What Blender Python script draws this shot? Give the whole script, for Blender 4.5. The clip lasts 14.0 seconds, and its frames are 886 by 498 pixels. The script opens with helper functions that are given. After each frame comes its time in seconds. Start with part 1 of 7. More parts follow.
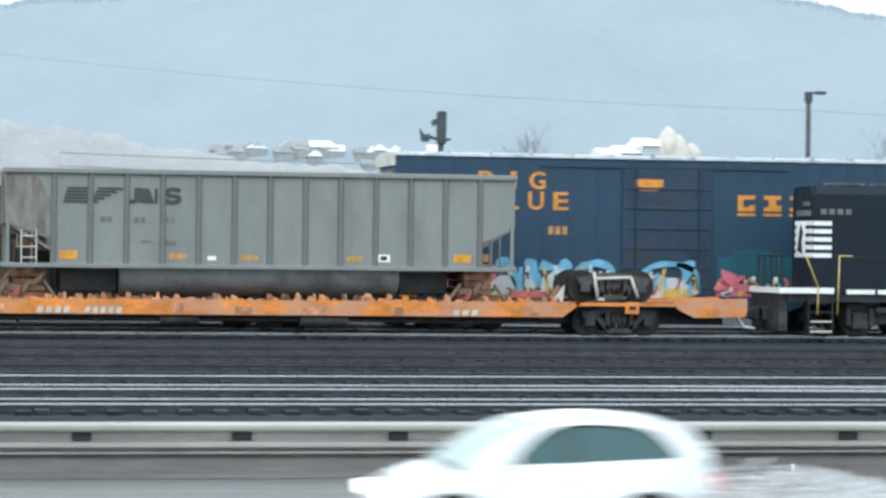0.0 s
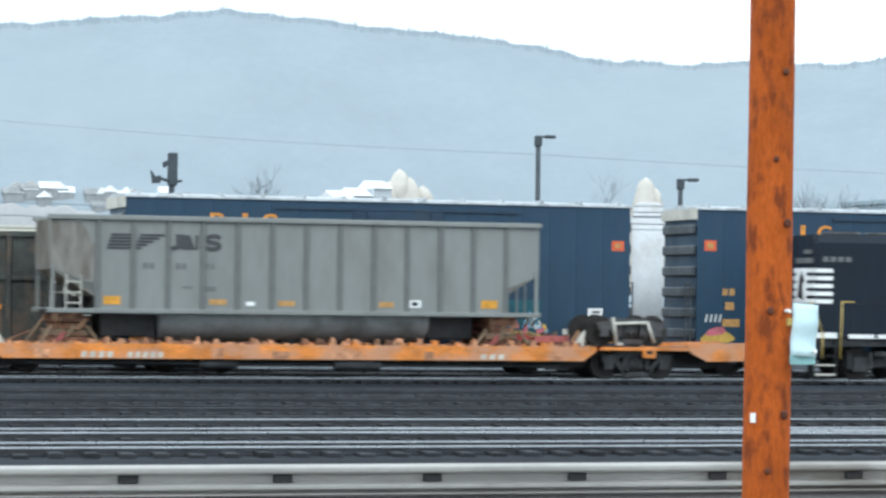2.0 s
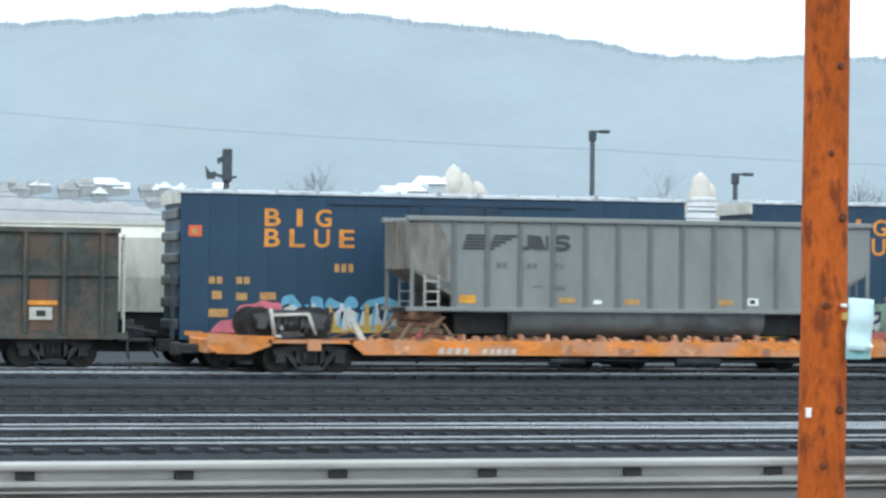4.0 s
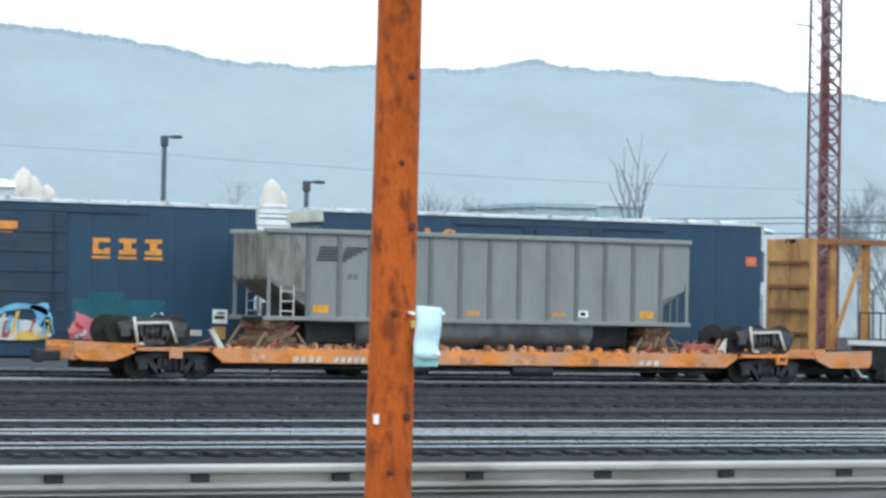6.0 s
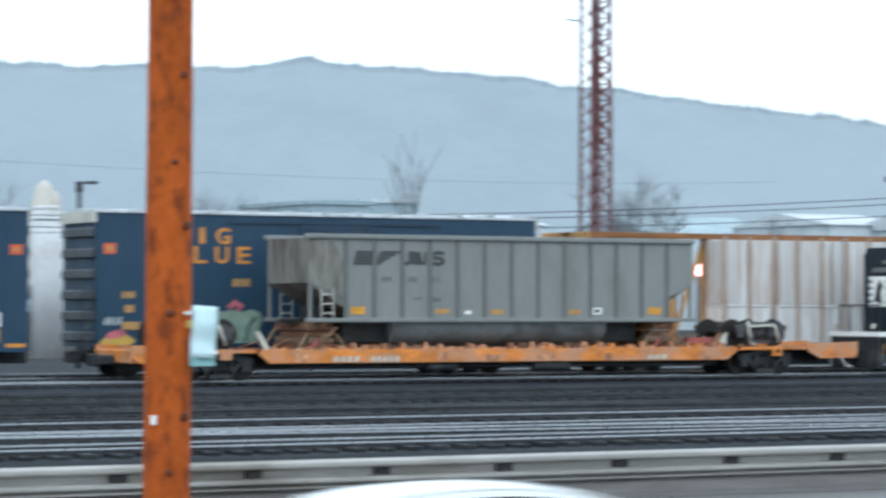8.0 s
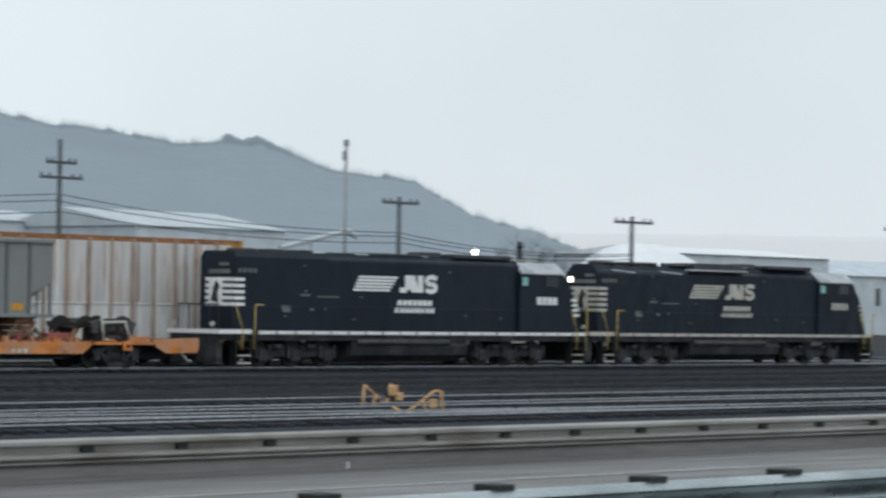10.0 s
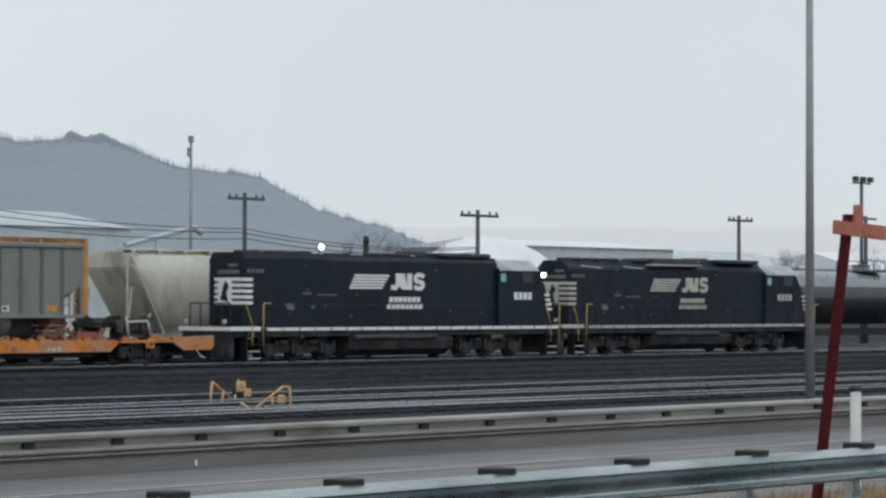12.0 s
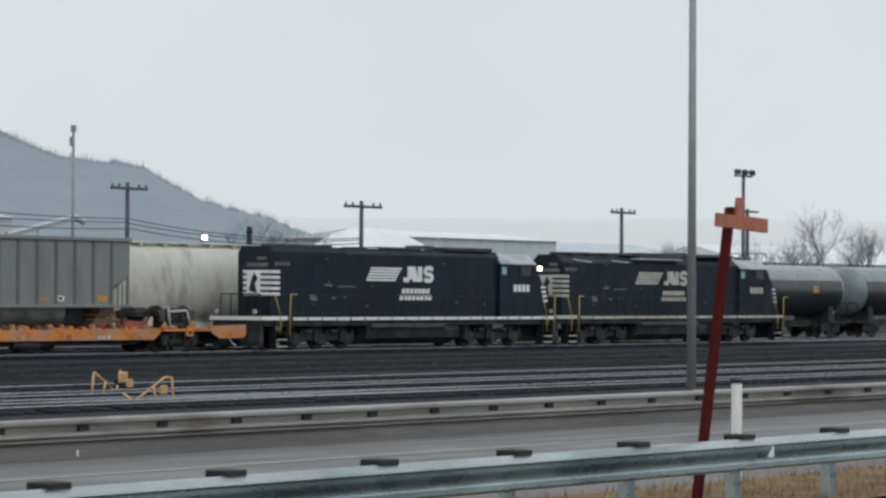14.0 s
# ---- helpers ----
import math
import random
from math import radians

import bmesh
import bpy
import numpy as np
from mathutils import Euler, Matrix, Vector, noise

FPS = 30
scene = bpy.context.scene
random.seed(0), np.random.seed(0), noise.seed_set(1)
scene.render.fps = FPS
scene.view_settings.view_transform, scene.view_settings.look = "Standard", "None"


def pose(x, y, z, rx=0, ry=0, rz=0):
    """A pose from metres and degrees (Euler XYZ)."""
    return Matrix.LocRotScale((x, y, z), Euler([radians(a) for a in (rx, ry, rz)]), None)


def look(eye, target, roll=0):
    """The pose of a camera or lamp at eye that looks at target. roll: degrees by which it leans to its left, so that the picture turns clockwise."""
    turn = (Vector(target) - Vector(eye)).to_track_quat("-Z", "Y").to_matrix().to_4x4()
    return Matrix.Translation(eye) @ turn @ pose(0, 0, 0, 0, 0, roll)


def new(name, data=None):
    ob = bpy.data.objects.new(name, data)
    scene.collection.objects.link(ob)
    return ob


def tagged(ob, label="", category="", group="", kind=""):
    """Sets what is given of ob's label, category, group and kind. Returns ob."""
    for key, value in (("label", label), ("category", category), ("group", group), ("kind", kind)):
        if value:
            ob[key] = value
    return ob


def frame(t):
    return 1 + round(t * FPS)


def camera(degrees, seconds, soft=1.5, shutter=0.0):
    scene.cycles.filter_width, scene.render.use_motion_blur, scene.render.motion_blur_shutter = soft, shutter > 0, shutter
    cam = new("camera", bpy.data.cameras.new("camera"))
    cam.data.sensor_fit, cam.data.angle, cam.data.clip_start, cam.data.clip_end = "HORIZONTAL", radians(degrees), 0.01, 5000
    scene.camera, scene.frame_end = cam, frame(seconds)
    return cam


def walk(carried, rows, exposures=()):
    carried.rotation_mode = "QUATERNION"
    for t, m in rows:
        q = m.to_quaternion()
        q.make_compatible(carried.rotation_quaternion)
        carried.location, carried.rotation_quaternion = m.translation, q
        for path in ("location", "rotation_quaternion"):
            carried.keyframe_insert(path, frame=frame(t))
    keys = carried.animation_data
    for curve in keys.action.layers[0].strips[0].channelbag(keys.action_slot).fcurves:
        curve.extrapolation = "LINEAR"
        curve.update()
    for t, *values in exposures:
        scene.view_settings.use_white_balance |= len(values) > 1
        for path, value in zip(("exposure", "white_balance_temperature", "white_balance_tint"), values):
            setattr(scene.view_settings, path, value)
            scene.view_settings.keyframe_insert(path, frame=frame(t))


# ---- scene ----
cam = camera(18.34, 14.0, soft=2.6, shutter=0.5)
EYE = (0.0, 0.0, 3.0)
# seconds, turn to the right of the line square to the tracks, tilt up, roll
PATH = [
    (0.0, 10.978, 0.087, 0.666),
    (0.5, 12.681, 0.377, 0.646),
    (1.0, 14.680, 0.582, 0.815),
    (1.2, 15.245, 0.477, 0.753),
    (1.5, 16.266, 0.944, 0.659),
    (1.7, 16.719, 1.031, 0.683),
    (2.0, 16.568, 1.037, 0.719),
    (2.2, 15.992, 0.934, 0.748),
    (4.3, 15.429, 0.945, 0.599),
    (4.5, 15.805, 1.048, 0.608),
    (4.8, 16.077, 0.987, 0.620),
    (5.0, 16.966, 0.947, 0.628),
    (5.2, 17.880, 0.990, 0.680),
    (5.3, 18.721, 1.015, 0.705),
    (5.5, 19.875, 1.061, 0.757),
    (5.7, 21.269, 1.113, 0.901),
    (5.8, 22.291, 1.188, 0.974),
    (6.0, 24.374, 1.190, 1.118),
    (6.5, 24.631, 0.834, 0.845),
    (6.7, 25.127, 0.863, 0.643),
    (7.0, 24.902, 0.656, 0.340),
    (7.2, 25.380, 0.980, 0.360),
    (7.3, 26.019, 1.005, 0.368),
    (7.5, 26.363, 0.905, 0.387),
    (7.7, 27.094, 1.056, 0.285),
    (8.0, 29.057, 1.183, 0.133),
    (8.1, 29.931, 1.290, 0.231),
    (8.5, 35.145, 1.590, 0.710),
    (9.0, 39.844, 1.412, 1.118),
    (9.2, 41.466, 1.306, 1.161),
    (10.0, 46.600, 1.253, 0.900),
    (10.7, 49.700, 1.150, 0.700),
    (11.3, 50.513, 1.146, 0.367),
    (11.5, 50.167, 1.335, 0.298),
    (12.0, 49.806, 1.166, 0.115),
    (12.3, 50.260, 1.045, 0.050),
    (12.5, 50.524, 0.965, 0.006),
    (12.8, 51.459, 0.892, 0.169),
    (13.0, 51.374, 0.844, 0.277),
    (13.5, 51.491, 0.859, 0.393),
    (13.8, 52.002, 0.936, 0.345),
    (14.0, 52.238, 0.988, 0.313),
]
# seconds, stops, kelvin, tint: the picture darkens and loses its blue cast towards the end
EXPOSURES = [(0.0, 0.86, 6150, 5), (2.2, 0.82, 6100, 5), (5.0, 0.80, 6050, 5), (7.5, 0.66, 5900, 4), (8.5, 0.40, 5850, 6), (9.2, 0.06, 6100, 8), (11.3, -0.34, 6400, 8), (12.5, -0.31, 6450, 9), (14.0, -0.30, 6500, 9)]
walk(cam, [(t, pose(*EYE, 90 + tilt, 0, -turn) @ pose(0, 0, 0, 0, 0, roll)) for t, turn, tilt, roll in PATH], EXPOSURES)

# ---- daylight: a wet, overcast winter day ----
world = bpy.data.worlds.new("overcast_sky")
scene.world = world
world.use_nodes = True
wn, wl = world.node_tree.nodes, world.node_tree.links
sky = wn.new("ShaderNodeTexSky")
sky.sky_type = "NISHITA"
sky.sun_disc = False
sky.sun_elevation, sky.sun_rotation = radians(48), radians(200)
veil = wn.new("ShaderNodeMix")
veil.data_type = "RGBA"
veil.inputs[0].default_value = 0.93
cloud = wn.new("ShaderNodeTexNoise")
cloud.inputs["Scale"].default_value, cloud.inputs["Detail"].default_value = 3.4, 6
tone = wn.new("ShaderNodeMapRange")
for i, v in enumerate((0.3, 0.7, 0.94, 1.08)):
    tone.inputs[1 + i].default_value = v
wl.new(cloud.outputs["Fac"], tone.inputs[0])
grey = wn.new("ShaderNodeVectorMath")
grey.operation = "SCALE"
grey.inputs[0].default_value = (8.95, 9.6, 10.05)
wl.new(tone.outputs[0], grey.inputs["Scale"])
wl.new(grey.outputs[0], veil.inputs[7])
wl.new(sky.outputs[0], veil.inputs[6])
wl.new(veil.outputs[2], wn["Background"].inputs[0])
wn["Background"].inputs[1].default_value = 0.1
sun = new("sun", bpy.data.lights.new("sun", "SUN"))
sun.data.energy, sun.data.angle, sun.data.color = 0.5, radians(25), (1, 0.97, 0.93)
sun.matrix_world = look((0, 0, 0), (0.25, 0.62, -0.75))


# ---- materials ----
SKY_DIM = 0.8            # scales base colours down so the sky stays brighter than the ground


def mat(name, col, rough=0.6, metal=0.0, var=0.25, scale=2.0, dirt=None, amount=0.0, dscale=0.8, stretch=(1, 1, 1), bump=0.15, bscale=40.0, coat=0.0, glow=None, power=0.0, piece=0.0, spec=0.5, dry=False):
    # dry=True leaves a colour out of this dimming
    if not dry:
        col, dirt = [c * SKY_DIM for c in col], dirt and [c * SKY_DIM for c in dirt]
    m = bpy.data.materials.new(name)
    m.use_nodes = True
    n, l = m.node_tree.nodes, m.node_tree.links
    p = n["Principled BSDF"]
    tc = n.new("ShaderNodeTexCoord")
    mp = n.new("ShaderNodeMapping")
    mp.inputs["Scale"].default_value = stretch
    l.new(tc.outputs["Object"], mp.inputs[0])

    def noise_of(s, detail=4):
        t = n.new("ShaderNodeTexNoise")
        t.inputs["Scale"].default_value, t.inputs["Detail"].default_value, t.inputs["Roughness"].default_value = s, detail, 0.6
        l.new(mp.outputs[0], t.inputs["Vector"])
        return t.outputs["Fac"]

    def ramp(src, lo, hi, a, b):
        r = n.new("ShaderNodeMapRange")
        for i, v in enumerate((lo, hi, a, b)):
            r.inputs[1 + i].default_value = v
        l.new(src, r.inputs[0])
        return r.outputs[0]

    hsv = n.new("ShaderNodeHueSaturation")
    hsv.inputs["Color"].default_value = (*col, 1)
    v = ramp(noise_of(scale), 0.3, 0.7, 1 - var, 1 + var)
    fine = ramp(noise_of(scale * 9, 3), 0.3, 0.7, 1 - var * 0.5, 1 + var * 0.5)
    mul = n.new("ShaderNodeMath")
    mul.operation = "MULTIPLY"
    l.new(v, mul.inputs[0]), l.new(fine, mul.inputs[1])
    last = mul.outputs[0]
    if piece:
        oi = n.new("ShaderNodeObjectInfo")
        m2 = n.new("ShaderNodeMath")
        m2.operation = "MULTIPLY"
        l.new(last, m2.inputs[0]), l.new(ramp(oi.outputs["Random"], 0, 1, 1 - piece, 1 + piece), m2.inputs[1])
        last = m2.outputs[0]
    l.new(last, hsv.inputs["Value"])
    out = hsv.outputs[0]
    if dirt:
        mx = n.new("ShaderNodeMix")
        mx.data_type = "RGBA"
        l.new(ramp(noise_of(dscale, 6), 0.62 - 0.3 * amount, 0.72 - 0.22 * amount, 0, min(1, 0.55 + amount * 0.5)), mx.inputs[0])
        l.new(out, mx.inputs[6])
        mx.inputs[7].default_value = (*dirt, 1)
        out = mx.outputs[2]
    l.new(out, p.inputs["Base Color"])
    l.new(ramp(noise_of(scale * 3), 0.3, 0.7, max(0.02, rough - 0.12), min(1, rough + 0.12)), p.inputs["Roughness"])
    p.inputs["Metallic"].default_value = metal
    p.inputs["Coat Weight"].default_value = coat
    p.inputs["Specular IOR Level"].default_value = spec
    if bump:
        b = n.new("ShaderNodeBump")
        b.inputs["Strength"].default_value, b.inputs["Distance"].default_value = bump, 0.02
        l.new(noise_of(bscale, 3), b.inputs["Height"])
        l.new(b.outputs[0], p.inputs["Normal"])
    if glow:
        p.inputs["Emission Color"].default_value, p.inputs["Emission Strength"].default_value = (*glow, 1), power
    return m


def glass_mat(name, tint, gloss=0.9):
    m = bpy.data.materials.new(name)
    m.use_nodes = True
    p = m.node_tree.nodes["Principled BSDF"]
    p.inputs["Base Color"].default_value = (*tint, 1)
    p.inputs["Roughness"].default_value = 0.04
    p.inputs["Specular IOR Level"].default_value = gloss
    p.inputs["Coat Weight"].default_value = max(0.0, gloss - 0.3)
    return m


M_BALLAST = mat("ballast", (0.036, 0.043, 0.054), 0.8, var=0.45, scale=0.35, dirt=(0.024, 0.028, 0.034), amount=0.5, dscale=0.12, stretch=(0.2, 1.6, 1), bump=0.9, bscale=9, spec=0.1)
M_PATH = mat("pale_gravel_path", (0.048, 0.053, 0.061), 0.95, var=0.25, scale=0.5, dirt=(0.04, 0.045, 0.052), amount=0.4, dscale=0.3, stretch=(0.15, 1, 1), bump=0.15, bscale=14, spec=0.0)
M_TIE = mat("creosoted_tie", (0.038, 0.04, 0.045), 0.8, var=0.4, scale=3, piece=0.3, spec=0.2)
M_RAIL = mat("rail_steel", (0.062, 0.066, 0.074), 0.55, 0.4, var=0.3)
M_RAILTOP = mat("polished_rail_head", (0.44, 0.46, 0.49), 0.33, 0.9, var=0.1, bump=0)
M_EARTH = mat("wet_earth", (0.062, 0.06, 0.06), 0.95, var=0.4, scale=0.4, dirt=(0.04, 0.038, 0.038), amount=0.4, bump=0.8, bscale=6, spec=0.1)
M_GRASSBED = mat("dead_grass_soil", (0.28, 0.19, 0.09), 0.9, var=0.4, scale=1.5, dirt=(0.12, 0.09, 0.06), amount=0.4, bump=0.8, bscale=12)
M_BLADE = mat("dead_grass", (0.36, 0.21, 0.09), 0.85, var=0.4, scale=2, bump=0)
M_ASPHALT = mat("wet_asphalt", (0.138, 0.13, 0.127), 0.42, var=0.18, scale=0.5, dirt=(0.085, 0.08, 0.078), amount=0.3, dscale=0.25, stretch=(0.15, 1, 1), bump=0.35, bscale=60, spec=0.3)
M_SHOULDER = mat("damp_shoulder", (0.17, 0.16, 0.156), 0.6, var=0.25, scale=0.8, stretch=(0.2, 1, 1), bump=0.5, bscale=40, spec=0.1)
M_LINE = mat("road_paint", (0.62, 0.61, 0.58), 0.6, var=0.2, scale=3, dirt=(0.2, 0.19, 0.18), amount=0.3, dscale=4)
M_GALV = mat("galvanised_steel", (0.56, 0.63, 0.64), 0.3, 0.92, var=0.12, scale=1.5, dirt=(0.3, 0.36, 0.37), amount=0.3, dscale=0.9, stretch=(0.4, 1, 1), bump=0.06)
M_GALVOLD = mat("weathered_steel_rail", (0.48, 0.465, 0.44), 0.5, 0.15, var=0.15, scale=1.0, dirt=(0.2, 0.17, 0.14), amount=0.3, dscale=0.7, stretch=(0.3, 1, 1), bump=0.1)
M_BLOCKOUT = mat("dark_blockout", (0.028, 0.028, 0.028), 0.7, var=0.3)
M_FLAT = mat("orange_freight_paint", (0.86, 0.29, 0.05), 0.6, var=0.35, scale=1.1, dirt=(0.68, 0.36, 0.22), amount=0.6, dscale=0.8, stretch=(1, 1, 1.8), bump=0.15)
M_DECK = mat("rusty_deck", (0.16, 0.08, 0.045), 0.85, var=0.45, scale=1.2, dirt=(0.42, 0.2, 0.1), amount=0.4, dscale=1.5)
M_BLACK = mat("black_steel", (0.02, 0.021, 0.023), 0.6, 0.1, var=0.35, scale=1.5, dirt=(0.06, 0.05, 0.045), amount=0.25)
M_WHEEL = mat("dark_wheel_steel", (0.035, 0.032, 0.03), 0.55, 0.4, var=0.3, scale=4)
M_BOGIE = mat("grey_cast_steel", (0.1, 0.1, 0.105), 0.6, 0.3, var=0.3, scale=4, dirt=(0.07, 0.045, 0.035), amount=0.4, dscale=3)
M_TRUCK = mat("grimy_truck_casting", (0.052, 0.054, 0.058), 0.75, 0.1, var=0.4, scale=3)
M_SCRAP = mat("rusty_scrap", (0.24, 0.1, 0.06), 0.8, var=0.5, scale=3, dirt=(0.36, 0.22, 0.12), amount=0.5, dscale=4, piece=0.5)
M_LUG = mat("peeling_peach_paint", (0.72, 0.36, 0.2), 0.75, var=0.4, scale=4, dirt=(0.4, 0.16, 0.08), amount=0.4, dscale=5, piece=0.35)
M_PINKWOOD = mat("red_painted_timber", (0.4, 0.11, 0.1), 0.8, var=0.4, scale=3)
M_CRIB = mat("weathered_timber", (0.27, 0.2, 0.13), 0.85, var=0.4, scale=3, stretch=(1, 1, 4), dirt=(0.25, 0.1, 0.06), amount=0.4, dscale=3)
M_HOPPER = mat("grey_hopper_paint", (0.30, 0.315, 0.305), 0.55, var=0.1, scale=0.5, dirt=(0.24, 0.24, 0.225), amount=0.2, dscale=0.6, stretch=(1, 1, 0.35), bump=0.1)
M_HOPEND = mat("stained_hopper_end", (0.3, 0.29, 0.26), 0.7, var=0.2, scale=0.8, dirt=(0.13, 0.105, 0.085), amount=0.6, dscale=1.1, stretch=(1, 1, 0.25), bump=0.15)
M_TUB = mat("dull_grey_tub_paint", (0.27, 0.285, 0.29), 0.6, var=0.2, scale=0.7, dirt=(0.1, 0.1, 0.1), amount=0.35, dscale=0.8)
M_HOPRIB = mat("hopper_rib_paint", (0.2, 0.21, 0.205), 0.6, var=0.15, scale=0.8)
M_DARKGREY = mat("dark_grey_lettering", (0.07, 0.075, 0.08), 0.6, var=0.2)
M_MIDGREY = mat("faded_lettering", (0.19, 0.2, 0.2), 0.6, var=0.25)
M_AMBER = mat("amber_decal", (0.85, 0.4, 0.04), 0.55, var=0.2, scale=5)
M_FADEDAMBER = mat("faded_amber_decal", (0.62, 0.35, 0.12), 0.6, var=0.3, scale=6)
M_WHITE = mat("white_paint", (0.9, 0.91, 0.9), 0.5, var=0.1, scale=3, dry=True)
M_CREAMWHITE = mat("dirty_white_paint", (0.55, 0.53, 0.47), 0.6, var=0.2, scale=2, dry=True)
M_BLUE = mat("dark_blue_boxcar_paint", (0.017, 0.062, 0.12), 0.55, var=0.2, scale=0.35, dirt=(0.028, 0.065, 0.105), amount=0.4, dscale=0.5, stretch=(1, 1, 0.3), bump=0.1)
M_BLUEPATCH = mat("teal_blue_overpaint", (0.012, 0.11, 0.15), 0.55, var=0.3, scale=0.8)
M_BLUEDOOR = mat("dull_blue_door_paint", (0.018, 0.05, 0.096), 0.55, var=0.25, scale=0.6, dirt=(0.04, 0.05, 0.06), amount=0.3)
M_ORANGELET = mat("orange_lettering", (0.9, 0.36, 0.05), 0.6, var=0.2, scale=3, dirt=(0.6, 0.28, 0.07), amount=0.3, dscale=4)
M_REDSQ = mat("orange_red_decal", (0.85, 0.16, 0.06), 0.55, var=0.15)
M_ROOFSNOW = mat("bare_metal_roof", (0.66, 0.7, 0.73), 0.5, 0.1, var=0.25, scale=0.6, dirt=(0.3, 0.33, 0.36), amount=0.4, dscale=1.2)
M_ENDSTEEL = mat("boxcar_end_steel", (0.1, 0.115, 0.13), 0.55, 0.2, var=0.3, scale=1)
M_GRAF = [mat("spray_pink", (0.75, 0.2, 0.25), 0.55, var=0.25, scale=1.5), mat("spray_sky_blue", (0.2, 0.52, 0.75), 0.55, var=0.25, scale=1.5),
          mat("spray_white", (0.72, 0.76, 0.76), 0.55, var=0.15, scale=1.5), mat("spray_yellow", (0.8, 0.52, 0.12), 0.55, var=0.25, scale=1.5),
          mat("spray_navy", (0.02, 0.04, 0.09), 0.55, var=0.2, scale=2), mat("spray_red", (0.5, 0.06, 0.06), 0.55, var=0.25, scale=1.5), mat("spray_sage_green", (0.3, 0.42, 0.34), 0.6, var=0.3, scale=1.5)]
M_BEAM = mat("yellow_beam_car_paint", (0.66, 0.36, 0.11), 0.6, var=0.25, scale=0.8, dirt=(0.35, 0.16, 0.07), amount=0.45, dscale=1.2, stretch=(1, 1, 0.4))
M_BEAMTOP = mat("rusty_top_chord", (0.36, 0.15, 0.05), 0.7, var=0.35, scale=1.0)
M_WRAP = mat("white_lumber_wrap", (0.8, 0.79, 0.78), 0.55, var=0.2, scale=1.2, dirt=(0.52, 0.38, 0.29), amount=0.38, dscale=2.4, stretch=(1.4, 1, 0.12), bump=0.2, bscale=8)
M_STAKE = mat("rust_streaked_stake", (0.6, 0.47, 0.38), 0.7, var=0.3, scale=2, dirt=(0.3, 0.16, 0.09), amount=0.5, dscale=2, stretch=(1, 1, 0.3))
M_WRAPLOW = mat("clean_lumber_wrap", (0.95, 0.95, 0.95), 0.5, var=0.15, scale=1.2, dirt=(0.48, 0.42, 0.38), amount=0.25, dscale=2.0, stretch=(1.4, 1, 0.2), bump=0.2, bscale=8)
M_COVER = mat("pale_covered_hopper_paint", (0.8, 0.78, 0.69), 0.5, var=0.12, scale=0.5, dirt=(0.4, 0.38, 0.33), amount=0.3, dscale=0.7, stretch=(1, 1, 0.4))
M_TANK = mat("grey_tank_shell", (0.27, 0.32, 0.34), 0.35, var=0.15, scale=0.5, coat=0.4, dirt=(0.2, 0.22, 0.24), amount=0.3)
M_TANKLOW = mat("black_tank_band", (0.03, 0.034, 0.04), 0.4, var=0.3, scale=0.5, coat=0.3)
M_DARKHOP = mat("dark_green_black_paint", (0.065, 0.072, 0.064), 0.6, var=0.45, scale=0.8, dirt=(0.15, 0.1, 0.07), amount=0.45, dscale=0.9)
M_RUSTPANEL = mat("rust_stained_panel", (0.13, 0.1, 0.08), 0.75, var=0.4, scale=1.5, dirt=(0.2, 0.1, 0.06), amount=0.5, dscale=1.2, stretch=(1, 1, 0.4))
M_LOCO = mat("black_locomotive_paint", (0.0085, 0.018, 0.033), 0.5, var=0.25, scale=0.4, dirt=(0.013, 0.02, 0.031), amount=0.35, dscale=0.6, stretch=(1, 1, 0.4), bump=0.05, spec=0.28)
# leading engine: its black is raised and blued to carry the haze
M_LOCOHAZE = mat("haze_lifted_black_paint", (0.014, 0.024, 0.038), 0.6, var=0.3, scale=0.5, dirt=(0.024, 0.034, 0.048), amount=0.4, dscale=0.7, stretch=(1, 1, 0.5), bump=0.05, spec=0.25)
M_LOCOROOF = mat("sooty_roof_steel", (0.06, 0.063, 0.068), 0.45, 0.2, var=0.35, scale=1.5)
M_UNDER = mat("grimy_underframe", (0.03, 0.034, 0.039), 0.75, var=0.45, scale=1.2, dirt=(0.075, 0.072, 0.07), amount=0.35, dscale=1.2)
M_RUSTYELLOW = mat("faded_yellow_tube", (0.85, 0.52, 0.25), 0.6, var=0.3, scale=4)
M_YELLOW = mat("yellow_handrail_paint", (0.66, 0.48, 0.14), 0.5, var=0.2, scale=4)
M_CABGLASS = glass_mat("cab_glass", (0.02, 0.03, 0.04), 0.25)
M_LAMP = mat("headlight_lens", (0.9, 0.88, 0.8), 0.2, bump=0, glow=(1.0, 0.93, 0.8), power=5)
M_FLOOD = mat("floodlight_lens", (0.9, 0.9, 0.9), 0.2, bump=0, glow=(1.0, 0.99, 0.96), power=14)
M_REDLAMP = mat("red_signal_lens", (0.9, 0.3, 0.2), 0.2, bump=0, glow=(1.0, 0.3, 0.28), power=9.0)
M_POST = mat("rust_stained_pole_wood", (0.56, 0.125, 0.022), 0.85, var=0.3, scale=3, dirt=(0.13, 0.035, 0.018), amount=0.42, dscale=6, stretch=(1.6, 1.6, 0.7), bump=0.6, bscale=14, spec=0.15)
M_PAPER = mat("pale_blue_sheet", (0.62, 0.82, 0.88), 0.4, var=0.06, scale=6, bump=0.2, bscale=8, dry=True)
M_PAPERLOW = mat("green_tinted_sheet", (0.35, 0.65, 0.66), 0.4, var=0.2, scale=9)
M_SIGNBACK = mat("faded_orange_red_board", (0.62, 0.2, 0.13), 0.6, var=0.15, scale=3, dirt=(0.45, 0.13, 0.08), amount=0.3, dscale=5)
